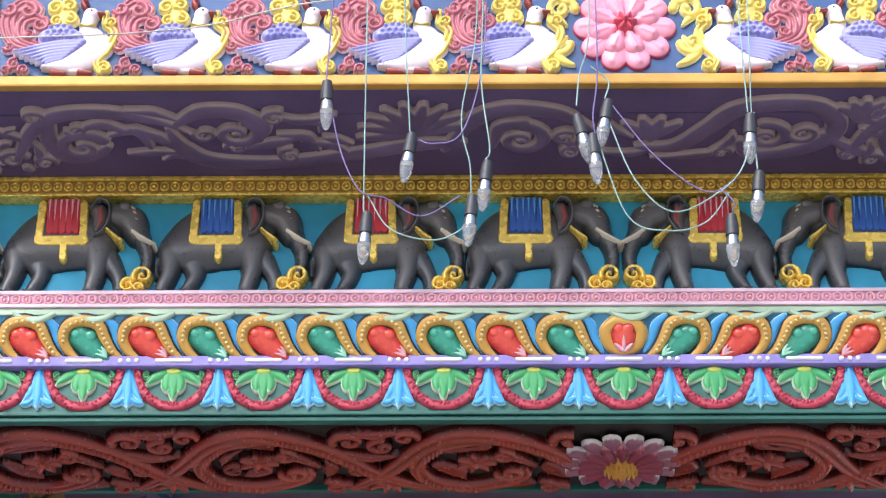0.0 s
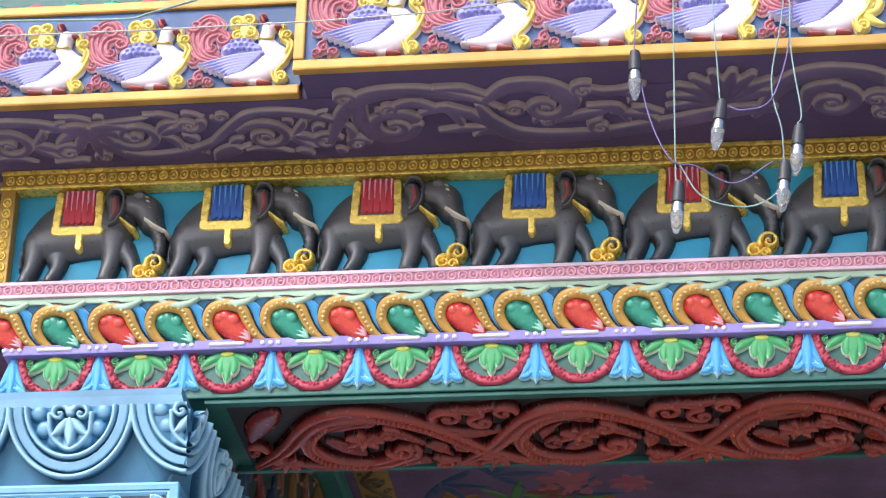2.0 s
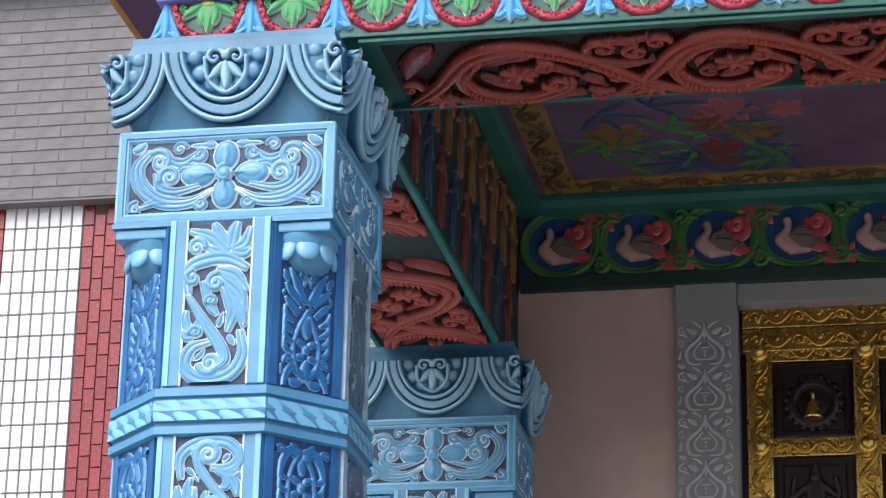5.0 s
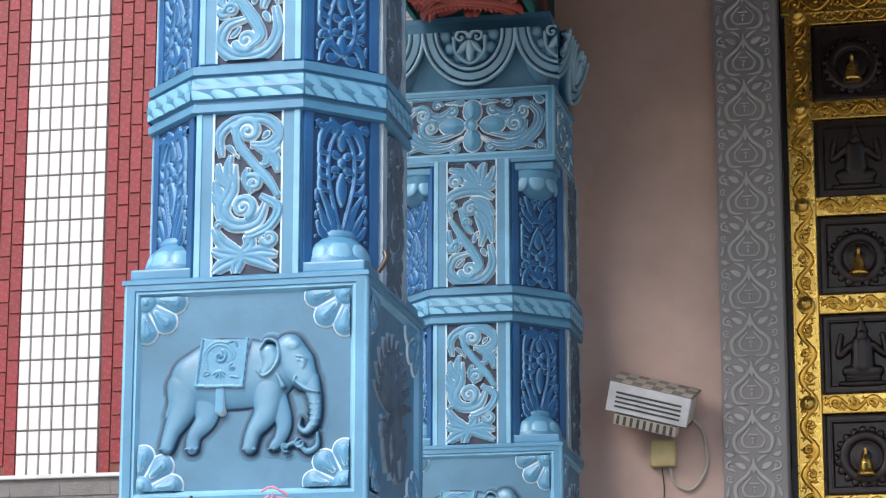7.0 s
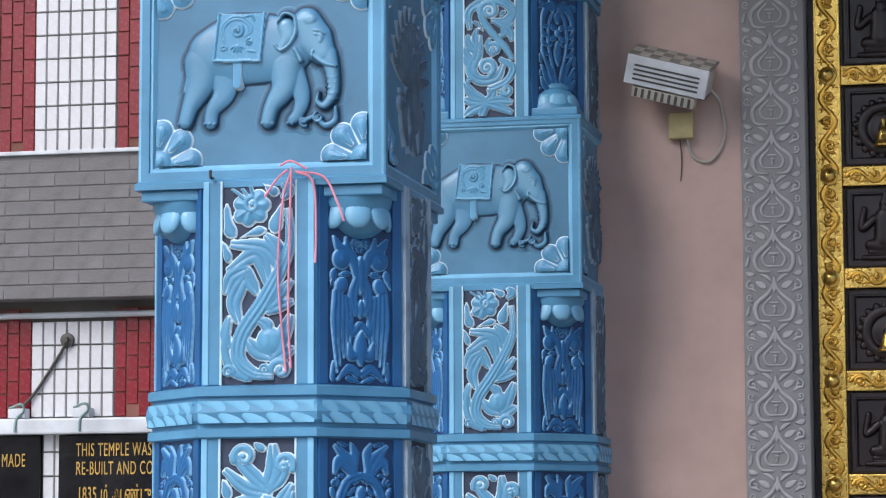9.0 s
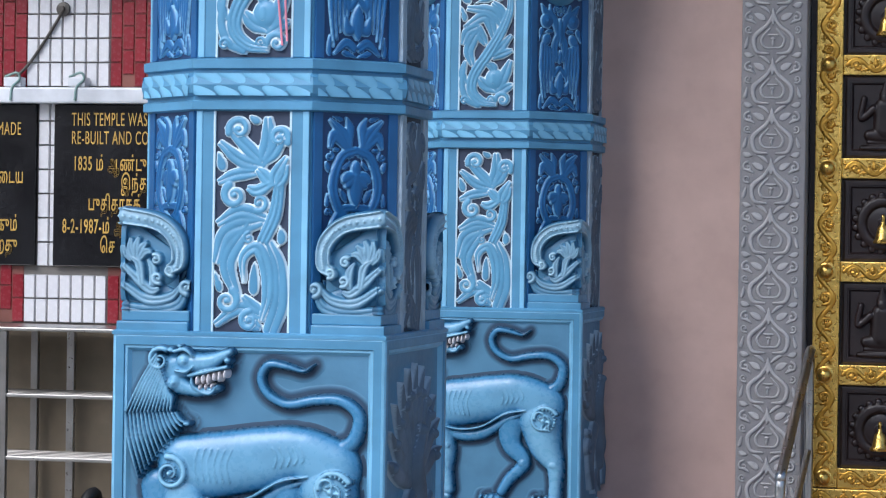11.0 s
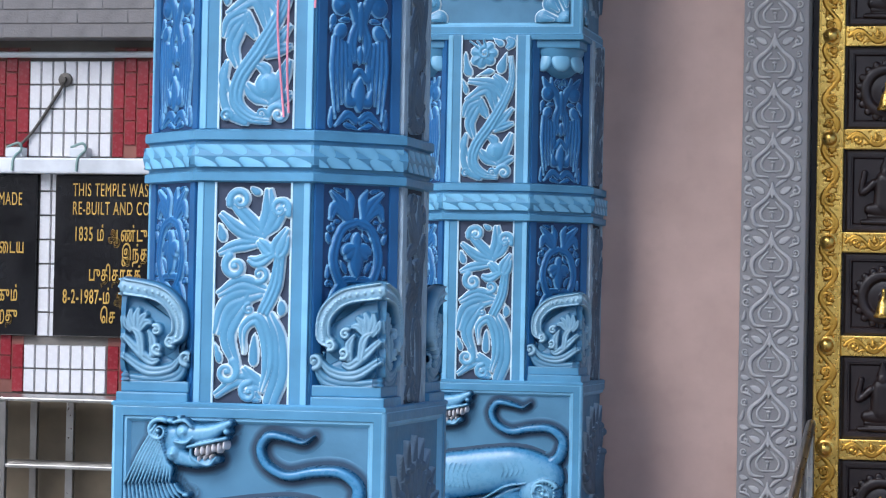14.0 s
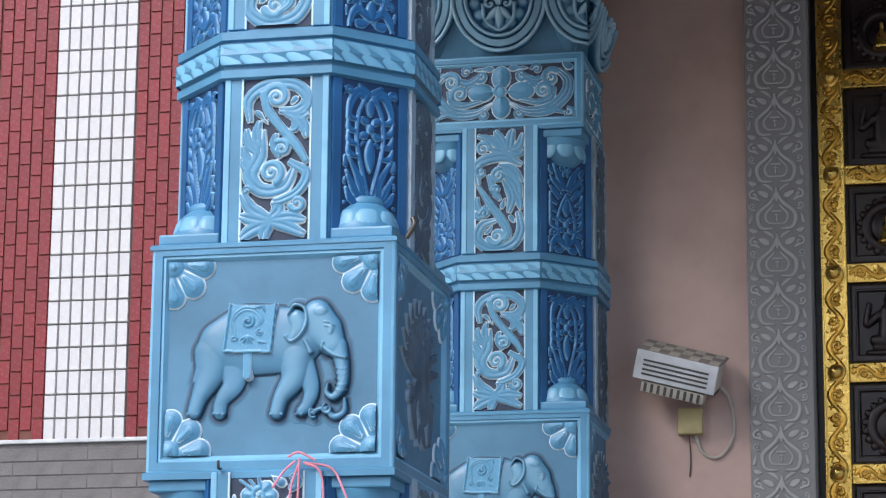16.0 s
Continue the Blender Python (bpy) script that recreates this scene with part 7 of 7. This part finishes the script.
for j, xc in enumerate((1.362, 1.755, 2.14)):
    for i, z in enumerate(ZB):
        part("brass_rail", box(xc - 0.150, xc + 0.150, 2.938, 2.966, z - 0.036, z + 0.036, 0.004), "brass", door)
        lay("brass_scroll", STRIP_H, "brass_relief", door, T((xc - 0.136, 2.9375, z)))
        if i < 11:
            zc = z + 0.18375
            lay("panel_frame", PANEL, None, door, T((xc, 2.964, zc)))
            if (i + j) % 2 == 0:
                lay("bell_ring", DISC, "wood", door, T((xc, 2.963, zc - 0.01)))
                lay("bell", bell_mesh, None, door, T((xc, 2.925, zc - 0.085)))
                tube("bell_hook", [(xc, 2.955, zc + 0.008), (xc, 2.925, zc + 0.015), (xc, 2.925, zc - 0.004)], 0.007, "brass", door)
            else:
                lay("seated_carving", SEAT, "wood", door, T((xc, 2.963, zc - 0.125)))
for z in ZB:
    for x in (1.165, 1.56, 1.95):
        lay("knob", knob_mesh, None, door, T((x, 2.934, z)) @ FACE_OUT)
for z0, z1 in ((0.603, 0.632), (0.634, 0.716), (4.802, 4.89), (4.894, 4.982)):
    part("brass_band", box(1.105, 2.328, 2.93, 2.966, z0, z1, 0.004), "brass", door)
BANDR = carve("brass_scroll", scroll_band(1.2, 0.075, 15, 0.12, 37, 1, True, 3), 0.0035)
for z in (0.675, 4.846, 4.94):
    lay("brass_scroll", BANDR, "brass_relief", door, T((1.115, 2.929, z)))

# ---- rail and lamp by the door ----
rail = thing("stair_handrail", "polished stainless steel handrail on the granite steps", "handrail")
for s in (0.0,):
    tube("front_post", [(1.085, 2.14, 0.146), (1.085, 2.14, 0.79)], 0.0165, "steel", rail, smooth=0)
    tube("back_post", [(1.125, 2.76, 0.449), (1.125, 2.76, 1.19)], 0.0165, "steel", rail, smooth=0)
    tube("top_rail", [(1.085, 2.14, 0.76), (1.086, 2.15, 0.81), (1.09, 2.20, 0.855), (1.122, 2.72, 1.18), (1.126, 2.79, 1.215)], 0.0175, "steel", rail)
    tube("lower_rail", [(1.086, 2.16, 0.50), (1.124, 2.75, 0.86)], 0.012, "steel", rail, smooth=0)
for p in ((1.085, 2.14, 0.146), (1.125, 2.76, 0.449)):
    part("foot_plate", rings(lathe("plate", [(0.04, 0, 0), (0.04, 0.004, 0), (0.02, 0.008, 0)], 20)), "steel", rail).matrix_basis = T(p)

lamp = thing("wall_floodlight", "grey slotted floodlight housing on a wall bracket", "floodlight")
body = part("housing", box(-0.145, 0.145, -0.09, 0.06, -0.045, 0.06, 0.01), "cctv", lamp)
part("top_shield", box(-0.152, 0.152, -0.10, 0.065, 0.061, 0.069, 0.003), "shield", lamp)
for i in range(8):
    for j in range(3):
        if (i + j) % 2:
            part("shield_plate", box(-0.147 + i * 0.0368, -0.112 + i * 0.0368, -0.096 + j * 0.053, -0.045 + j * 0.053, 0.0685, 0.0715, 0.001), "cctv", lamp)
part("front_lip", box(-0.15, 0.15, -0.105, -0.09, -0.04, 0.066, 0.004), "white_metal", lamp)
for i in range(4):
    part("slot", box(-0.12, 0.12, -0.1075, -0.104, -0.022 + i * 0.017, -0.015 + i * 0.017), "bar_dark", lamp)
part("grille", box(-0.115, 0.115, -0.10, -0.04, -0.085, -0.047, 0.004), "cctv", lamp)
for i in range(9):
    part("grille_gap", box(-0.104 + i * 0.0245, -0.094 + i * 0.0245, -0.103, -0.099, -0.082, -0.050), "bar_dark", lamp)
part("bracket", box(0.105, 0.135, 0.0, 0.09, -0.07, -0.03, 0.005), "steel_dark", lamp)
lamp.matrix_world = T((0.625, 2.765, 3.325)) @ Matrix.Rotation(radians(15), 4, "Y") @ Matrix.Rotation(radians(22), 4, "X")
jb = part("junction_box", box(0.602, 0.692, 2.815, 2.859, 3.10, 3.195, 0.006), "box_cream")
tagged(jb, "small cream plastic junction box on the wall", "junction box")
cb = tube("lamp_cable", [(0.665, 2.845, 3.10), (0.69, 2.85, 3.035), (0.75, 2.85, 3.02), (0.80, 2.85, 3.10), (0.79, 2.85, 3.22), (0.755, 2.83, 3.275)], 0.006, "cctv")
tagged(cb, "thin grey cable looping from box to floodlight", "cable")
cb = tube("loose_wire", [(0.64, 2.85, 3.10), (0.645, 2.855, 3.02), (0.64, 2.855, 2.95)], 0.002, "steel_dark")
tagged(cb, "short loose wire hanging from the junction box", "wire")

# ---- annex wall ----
YL = 3.0
SC = 0.8598


def ax(x):
    return 1.917 + (x - 1.917) * SC


WX0, WX1 = ax(-2.509), ax(-2.118)
annex = thing("wall_annex", "annex wall in red and white glazed tiles and slate", "wall", kind="structure")
part("wall_core", box(-6.0, -0.125, YL + 0.006, YL + 0.3, 0.0, 6.56), "grout", annex)

for a, b in ((-5.9, WX0 - 0.002), (WX1 + 0.002, -0.70)):
    for c, d in ((1.24, 1.455), (2.14, 2.56), (3.16, 5.55)):
        part("grout_bed", box(a, b, YL + 0.0025, YL + 0.0062, c, d), "red_grout", annex)


def tile_mesh(name, w, h, d, mat):
    bm = bmesh.new()
    add_box(bm, 0, w, -d, 0.0, 0, h)
    for v in bm.verts:
        if v.co.y < -d / 2:
            v.co.x = min(max(v.co.x, 0.0025), w - 0.0025)
            v.co.z = min(max(v.co.z, 0.0025), h - 0.0025)
    me = bpy.data.meshes.new(name)
    bm.to_mesh(me)
    bm.free()
    me.materials.append(M[mat])
    return me


TW, TH = 0.0478, 0.0925
W_T, R_T = tile_mesh("white_tile", TW - 0.004, TH - 0.004, 0.010, "white_tile"), tile_mesh("red_tile", TW - 0.003, TH - 0.0022, 0.0085, "red_tile")
S_T = tile_mesh("slate", 0.1965, 0.0508, 0.0022, "slate")


def tiles(x0, x1, z0, z1, red):
    nx, nz = max(1, round((x1 - x0) / TW)), max(1, round((z1 - z0) / TH))
    for i in range(nx):
        for j in range(nz + (1 if red and i % 2 else 0)):
            z = z0 + j * TH - (TH / 2 if red and i % 2 else 0)
            if z < z0 - 0.03 or z + TH > z1 + 0.03:
                continue
            m = T((x0 + i * TW + 0.002, YL + 0.005, z + 0.002))
            lay("red_tile" if red else "white_tile", R_T if red else W_T, None, annex, m)


def plain_tiles(x0, x1, z0, z1, red):
    """The tiles further off, as one mesh."""
    vs, fs = [], []
    for i in range(round((x1 - x0) / TW)):
        for j in range(round((z1 - z0) / TH)):
            a, b = x0 + i * TW + 0.002, z0 + j * TH + 0.002 - (TH / 2 if red and i % 2 else 0)
            n = len(vs)
            vs += [(a, YL - 0.004, b), (a + TW - 0.004, YL - 0.004, b), (a + TW - 0.004, YL - 0.004, b + TH - 0.004), (a, YL - 0.004, b + TH - 0.004)]
            vs += [(p[0], YL + 0.006, p[2]) for p in vs[n:n + 4]]
            fs += [(n, n + 1, n + 2, n + 3)] + [(n + k, n + 4 + k, n + 4 + (k + 1) % 4, n + (k + 1) % 4) for k in range(4)]
    me = bpy.data.meshes.new("tile_field")
    me.from_pydata(vs, [], fs)
    ob = lay("tile_field", me, "red_tile" if red else "white_tile", annex, Matrix.Identity(4))
    tagged(ob, kind="stuff")


Z_UP0, Z_UP1 = 3.16, 5.55
tiles(WX0, WX1, Z_UP0, Z_UP1, False)
tiles(WX1, WX1 + 4 * TW, Z_UP0, Z_UP1, True)
tiles(WX0 - 5 * TW, WX0, Z_UP0, Z_UP1, True)
plain_tiles(WX1 + 4 * TW, -0.70, Z_UP0, Z_UP1, True)
plain_tiles(-0.70, -0.13, 0.2, 5.55, False)
plain_tiles(-5.0, WX0 - 5 * TW, Z_UP0, Z_UP1, True)
tiles(WX0, WX1, 2.14, 2.56, False)
tiles(WX1, WX1 + 6 * TW, 2.14, 2.56, True)
tiles(WX0 - 5 * TW, WX0, 2.14, 2.56, True)
tiles(WX0, WX1, 1.24, 1.455, False)
tiles(WX0 - 3 * TW, WX0, 1.24, 1.455, True)
tiles(WX1, WX1 + 6 * TW, 1.24, 1.455, True)
tiles(ax(-2.449), ax(-2.449) + TW, 1.455, 2.09, False)
tiles(ax(-2.449) + TW, ax(-2.449) + 1.6 * TW, 1.455, 2.09, False)
part("plaster_field", box(-3.2, -1.0, YL - 0.002, YL + 0.004, 0.0, 1.235), "plaster", annex)


def slates(z0, z1, y, lean):
    j = 0
    while z0 + j * 0.0535 < z1 - 0.03:
        z = z0 + j * 0.0535
        x = -2.75 + (j % 2) * 0.1
        while x < -0.9:
            lay("slate", S_T, None, annex, T((x, y + lean * (z - z0), z)) @ Matrix.Rotation(radians(-4), 4, "X"))
            x += 0.2
        j += 1


canopy = part("canopy_core", box(-3.4, -0.13, 2.87, 3.0, 2.585, 3.135), "slate", annex)
slates(2.585, 3.13, 2.868, 0.0)
part("upper_core", box(-6.0, -0.13, 2.93, 3.0, 5.56, 6.56), "slate", annex)
slates(5.57, 6.52, 2.928, 0.0)
part("ledge", box(-6.0, -0.3, 2.80, 3.3, 6.56, 6.64, 0.01), "grey_ledge", annex)
for i in range(12):
    part("ledge_block", box(-2.4 + i * 0.135, -2.27 + i * 0.135, 2.785, 2.80, 6.545, 6.625, 0.008), "grey_ledge", annex)
part("upper_wall", box(-6.0, -0.3, 3.1, 3.4, 6.64, 7.6), "plum", annex)
part("white_angle", box(-3.4, -0.9, 2.855, 2.90, 3.135, 3.15, 0.003), "white_metal", annex)
pipe = tube("conduit_pipe", [(-3.4, 2.97, 2.53), (-0.9, 2.97, 2.53)], 0.012, "white_metal", smooth=0)
tagged(pipe, "thin white conduit pipe along the tiles", "pipe")
gut = part("lamp_channel", box(-3.4, -0.9, 2.93, 2.998, 2.075, 2.135, 0.008), "white_metal")
tagged(gut, "long white metal lamp channel above the plaques", "light channel")
for x, z, r in ((ax(-2.55), 2.145, 0.02), (ax(-2.25), 2.145, 0.018)):
    cl = thing("lamp_clip", "white lamp clip with twisted green wire", "clip", "lamp clips")
    part("clip_base", box(x - 0.035, x + 0.035, 2.94, 2.995, z - 0.008, z + 0.03, 0.006), "white_metal", cl)
    tube("clip_wire", [(x - 0.03, 2.945, z + 0.03), (x + 0.02, 2.935, z + 0.045), (x + 0.03, 2.94, z + 0.02), (x + 0.005, 2.93, z - 0.01), (x, 2.925, z - 0.06)], 0.005, "cable", cl)
pc = tube("pole_cable", [(ax(-2.555), 2.975, 2.17), (ax(-2.48), 2.985, 2.24), (ax(-2.37), 2.985, 2.38), (ax(-2.33), 2.97, 2.43)], 0.006, "steel_dark")
tagged(pc, "black cable running out of a hole in the tiles", "cable")
hk = part("cable_hole", rings(lathe("hole", [(0.028, 0, 0), (0.026, 0.012, 0), (0.012, 0.014, 0), (0.01, 0.03, 0)], 14)), "steel_dark")
hk.matrix_world = T((ax(-2.335), 2.99, 2.435)) @ FACE_OUT
tagged(hk, "dirty cable socket knocked into the tiles", "cable hole")

# plaques
for x0, x1, lines in ((-3.0, ax(-2.453), ((-0.155, 1.955, 0.055, "MADE"), (-0.150, 1.772, 0.052, "ைடய"), (-0.150, 1.590, 0.052, "கும்"), (-0.150, 1.512, 0.052, "றது"))), (ax(-2.366), -1.0, ((0.07, 1.992, 0.055, "THIS TEMPLE WAS"), (0.07, 1.922, 0.055, "RE-BUILT AND CON"), (0.078, 1.823, 0.052, "1835 ம் ஆண்டு"), (0.27, 1.752, 0.052, "இந்த"), (0.14, 1.672, 0.052, "புதிதாகக்"), (0.038, 1.585, 0.052, "8-2-1987-ம் ஆ"), (0.19, 1.512, 0.052, "ெச")))):
    pl = thing("granite_plaque", "black polished granite plaque with gilt lettering", "plaque", "plaques on the annex")
    part("plate", box(x0, x1, YL - 0.022, YL + 0.004, 1.458, 2.072, 0.003), "black", pl)
    for dx, z, size, text in lines:
        c = bpy.data.curves.new("lettering", "FONT")
        c.body, c.size, c.extrude, c.space_character = text, size * (1.3 if text.isascii() else 1.45), 0.0008, 1.12
        c.bevel_depth = 0.0 if text.isascii() else 0.0011
        tmp = bpy.data.objects.new("lettering", c)
        me = bpy.data.meshes.new_from_object(tmp)
        bpy.data.objects.remove(tmp)
        base = x0 if dx > 0 else x1
        me.materials.clear()
        lay("lettering", me, "text_gold", pl, T((base + dx, YL - 0.0235, z)) @ Matrix.Rotation(radians(90), 4, "X") @ Matrix.Diagonal((0.47, 1, 1, 1)))

# shoe rack
rack = thing("shoe_rack", "stainless steel shoe rack with open bar shelves", "shoe rack")
part("rack_top", box(-2.6, -0.95, 2.60, 2.97, 1.222, 1.236, 0.004), "steel", rack)
for z in (0.987, 0.756, 0.517, 0.287, 0.066):
    sh = part("shelf", box(-2.6, -0.95, 2.615, 2.628, z - 0.010, z + 0.004, 0.003), "steel", rack)
    for i in range(5):
        tube("shelf_bar", [(-2.6, 2.69 + i * 0.06, z - 0.003), (-0.95, 2.69 + i * 0.06, z - 0.003)], 0.0055, "steel_mid", sh, smooth=0)
for x in (-2.585, -1.815, -1.0):
    for y in (2.61, 2.93):
        part("post", box(x - 0.014, x + 0.014, y, y + 0.025, 0.0, 1.222, 0.003), "steel_mid", rack)
part("post", box(-1.685, -1.655, 2.93, 2.955, 0.0, 1.222, 0.003), "steel", rack)
sand = thing("sandal", "worn black rubber sandal lying on the steel shelf", "sandal")
part("sole", box(-1.585, -1.33, 2.68, 2.79, 0.521, 0.545, 0.01), "sandal", sand)
st = tube("strap", [(-1.52, 2.68, 0.54), (-1.515, 2.70, 0.60), (-1.50, 2.735, 0.625), (-1.50, 2.77, 0.60), (-1.505, 2.79, 0.54)], 0.022, "sandal", sand)
tube("strap", [(-1.56, 2.69, 0.54), (-1.565, 2.735, 0.585), (-1.56, 2.78, 0.54)], 0.018, "sandal", sand)

# ---- statue on the annex ledge ----


def tubes_mesh(limbs):
    bm = bmesh.new()
    for a, b, ra, rb in limbs:
        a, b = Vector(a), Vector(b)
        q = (b - a).to_track_quat("Z", "Y").to_matrix().to_4x4()
        n = 14
        prev = None
        for t in np.linspace(0, 1, 7):
            r = ra + (rb - ra) * t + 0.12 * ra * math.sin(math.pi * t)
            ringv = [bm.verts.new((T(a) @ q @ Vector((r * math.cos(k), r * math.sin(k), t * (b - a).length)))) for k in np.linspace(0, 2 * math.pi, n, endpoint=False)]
            if prev:
                for i in range(n):
                    bm.faces.new((prev[i], prev[(i + 1) % n], ringv[(i + 1) % n], ringv[i]))
            else:
                bm.faces.new(list(reversed(ringv)))
            prev = ringv
        bm.faces.new(prev)
    return bm


x, y, z = -1.88, 2.93, 6.641
stt = part("temple_statue", tubes_mesh([((x + 0.02, y - 0.06, z + 0.03), (x + 0.05, y + 0.02, z + 0.06), 0.045, 0.05), ((x - 0.07, y - 0.09, z + 0.025), (x + 0.05, y, z + 0.05), 0.03, 0.045), ((x + 0.02, y, z + 0.05), (x + 0.11, y, z + 0.36), 0.045, 0.075), ((x + 0.028, y, z + 0.10), (x + 0.04, y, z + 0.135), 0.068, 0.068), ((x + 0.11, y, z + 0.36), (x - 0.06, y, z + 0.56), 0.08, 0.11), ((x - 0.06, y, z + 0.5), (x - 0.06, y, z + 0.95), 0.15, 0.13), ((x - 0.26, y, z + 0.03), (x - 0.2, y, z + 0.36), 0.045, 0.075), ((x - 0.2, y, z + 0.36), (x - 0.08, y, z + 0.56), 0.08, 0.11)]), "statue", smooth=60)
tagged(stt, "yellow painted plaster temple statue on the slate ledge", "statue")
drape = thing("statue_drapery", "teal and pink plaster drapery beside the statue", "drapery")
for i in range(6):
    part("fold", tubes_mesh([((-2.06 + 0.05 * i, 2.86 - 0.01 * (i % 2), 7.0 - 0.03 * i), (-2.02 + 0.06 * i, 2.86, 7.45), 0.05, 0.03)]), ("teal_green", "pink_pale", "petal_red")[i % 3], drape, smooth=60)
part("drape_foot", box(-2.12, -1.7, 2.9, 3.1, 6.642, 7.05, 0.02), "plum", drape)

# ---- string of lamps over the front ----
RNGL = random.Random(21)
BULBS = ((1.55, 5.331, 0), (1.763, 5.171, 8), (1.96, 5.087, 6), (1.922, 4.985, 5), (1.655, 4.935, 4), (2.214, 5.225, -12), (2.243, 5.165, -4), (2.27, 5.27, 10), (2.644, 5.224, 3), (2.655, 5.052, 6), (2.584, 4.925, 0))
cap0 = rings(lathe("socket", [(0.006, 0.075, 0), (0.013, 0.07, 0), (0.017, 0.04, 0), (0.017, 0.012, 0), (0.013, 0.01, 0)][::-1], 14))
bulb0 = rings(lathe("bulb", [(0.001, -0.078, 0), (0.007, -0.073, 0), (0.015, -0.05, 0), (0.018, -0.025, 0), (0.015, -0.005, 0), (0.011, 0.01, 0)], 16))
foil0 = rings(lathe("foil", [(0.0175, -0.018, 0), (0.0165, -0.004, 0), (0.0135, 0.011, 0)], 14))
for i, (x, z, lean) in enumerate(BULBS):
    b = thing("festoon_bulb", "clear pointed festoon bulb in a black socket", "light bulb", "bulbs of the lamp string")
    b.matrix_world = T((x, -0.80, z)) @ Matrix.Rotation(radians(lean), 4, "Y")
    if i == 0:
        so, gl, fo = part("socket", cap0, "socket", b, smooth=40), part("glass", bulb0, "glass", b, smooth=60), part("metal_collar", foil0, "steel", b, smooth=60)
        ms, mg, mf = so.data, gl.data, fo.data
    else:
        lay("socket", ms, None, b, Matrix.Identity(4)), lay("glass", mg, None, b, Matrix.Identity(4)), lay("metal_collar", mf, None, b, Matrix.Identity(4))
WY = -0.80
WIRES = (((1.565, 6.2), (1.56, 5.7), (1.55, 5.41)), ((1.655, 6.2), (1.652, 5.6), (1.655, 5.05), (1.655, 5.01)), ((1.74, 6.2), (1.755, 5.6), (1.763, 5.25)), ((1.545, 5.41), (1.59, 5.2), (1.64, 5.07), (1.70, 5.05), (1.80, 5.0), (1.90, 5.06)),
         ((1.95, 6.2), (1.96, 5.7), (1.955, 5.4), (1.97, 5.2), (1.96, 5.16)), ((1.93, 6.2), (1.94, 5.6), (1.90, 5.3), (1.925, 5.15), (1.922, 5.06)), ((1.765, 5.24), (1.83, 5.21), (1.91, 5.26), (1.96, 5.55), (1.97, 6.2)), ((1.66, 5.06), (1.72, 4.96), (1.83, 4.93), (1.91, 4.97), (1.925, 5.05)),
         ((2.23, 6.2), (2.24, 5.6), (2.21, 5.42), (2.20, 5.32)), ((2.25, 6.2), (2.255, 5.5), (2.24, 5.30), (2.243, 5.24)), ((2.24, 5.45), (2.28, 5.40), (2.27, 5.345)), ((2.28, 5.28), (2.34, 5.10), (2.44, 5.01), (2.55, 5.06), (2.62, 5.14), (2.66, 5.30)),
         ((2.28, 5.34), (2.40, 5.17), (2.52, 5.07), (2.60, 5.10)), ((2.63, 6.2), (2.635, 5.6), (2.645, 5.30)), ((2.66, 6.2), (2.655, 5.6), (2.652, 5.3), (2.655, 5.13)), ((2.56, 5.07), (2.59, 5.03), (2.584, 5.0)), ((2.25, 5.24), (2.32, 5.0), (2.42, 4.95), (2.52, 4.98), (2.58, 5.06)))
cords = thing("festoon_wiring", "tangled green and violet lamp cords hanging from above", "cable")
for i, w in enumerate(WIRES):
    tube("cord", [(x + RNGL.uniform(-0.004, 0.004), WY + RNGL.uniform(-0.008, 0.008), z) for x, z in w], 0.0021, "cable" if i % 3 else "cable_violet", cords)
span = tube("span_wire", [(-3.0, -0.9, 5.52), (0.7, -0.82, 5.53), (1.65, -0.82, 5.66), (3.6, -0.82, 5.9)], 0.0022, "cctv")
tagged(span, "thin pale wire stretched across the fascia", "wire")
span = tube("span_cable", [(-3.0, -0.9, 5.66), (-0.2, -0.85, 5.56), (0.3, -0.84, 5.58), (0.75, -0.82, 5.80)], 0.0035, "cable")
tagged(span, "sagging green cable in front of the fascia", "wire")

# ---- ribbon tied round the column ----
rb = thing("pink_ribbon", "frayed pink plastic ribbon tied under the elephant block", "ribbon")
for i, pts in enumerate((((0.088, -0.348, 2.56), (0.065, -0.345, 2.48), (0.055, -0.345, 2.30), (0.075, -0.343, 2.06)), ((0.09, -0.35, 2.57), (0.085, -0.348, 2.40), (0.082, -0.346, 2.20), (0.088, -0.344, 2.07)), ((0.10, -0.35, 2.56), (0.145, -0.345, 2.53), (0.152, -0.345, 2.40), (0.150, -0.345, 2.33)), ((0.10, -0.35, 2.56), (0.17, -0.34, 2.545), (0.21, -0.36, 2.48), (0.228, -0.36, 2.43)), ((0.08, -0.35, 2.565), (0.05, -0.348, 2.54), (0.02, -0.344, 2.50)), ((0.06, -0.35, 2.575), (0.09, -0.356, 2.585), (0.13, -0.352, 2.565)))):
    tube("strand", pts, 0.003, "string", rb)
rb = thing("pink_string", "short pink string caught on the lion block's ledge", "string")
tube("strand", [(-0.01, -0.372, 0.690), (0.04, -0.375, 0.668), (0.085, -0.376, 0.645), (0.065, -0.405, 0.61), (0.07, -0.445, 0.54)], 0.004, "string", rb)
nail = tube("iron_hook", [(-0.12, -0.33, 2.552), (-0.12, -0.35, 2.552), (-0.12, -0.352, 2.57)], 0.004, "steel_dark")
tagged(nail, "small rusty iron hook on the column", "hook")
sp = tube("loose_spike", [(0.33, -0.24, 3.146), (0.35, -0.24, 3.18), (0.345, -0.235, 3.20)], 0.007, "steel_dark")
tagged(sp, "bent iron peg on top of the elephant block", "peg")
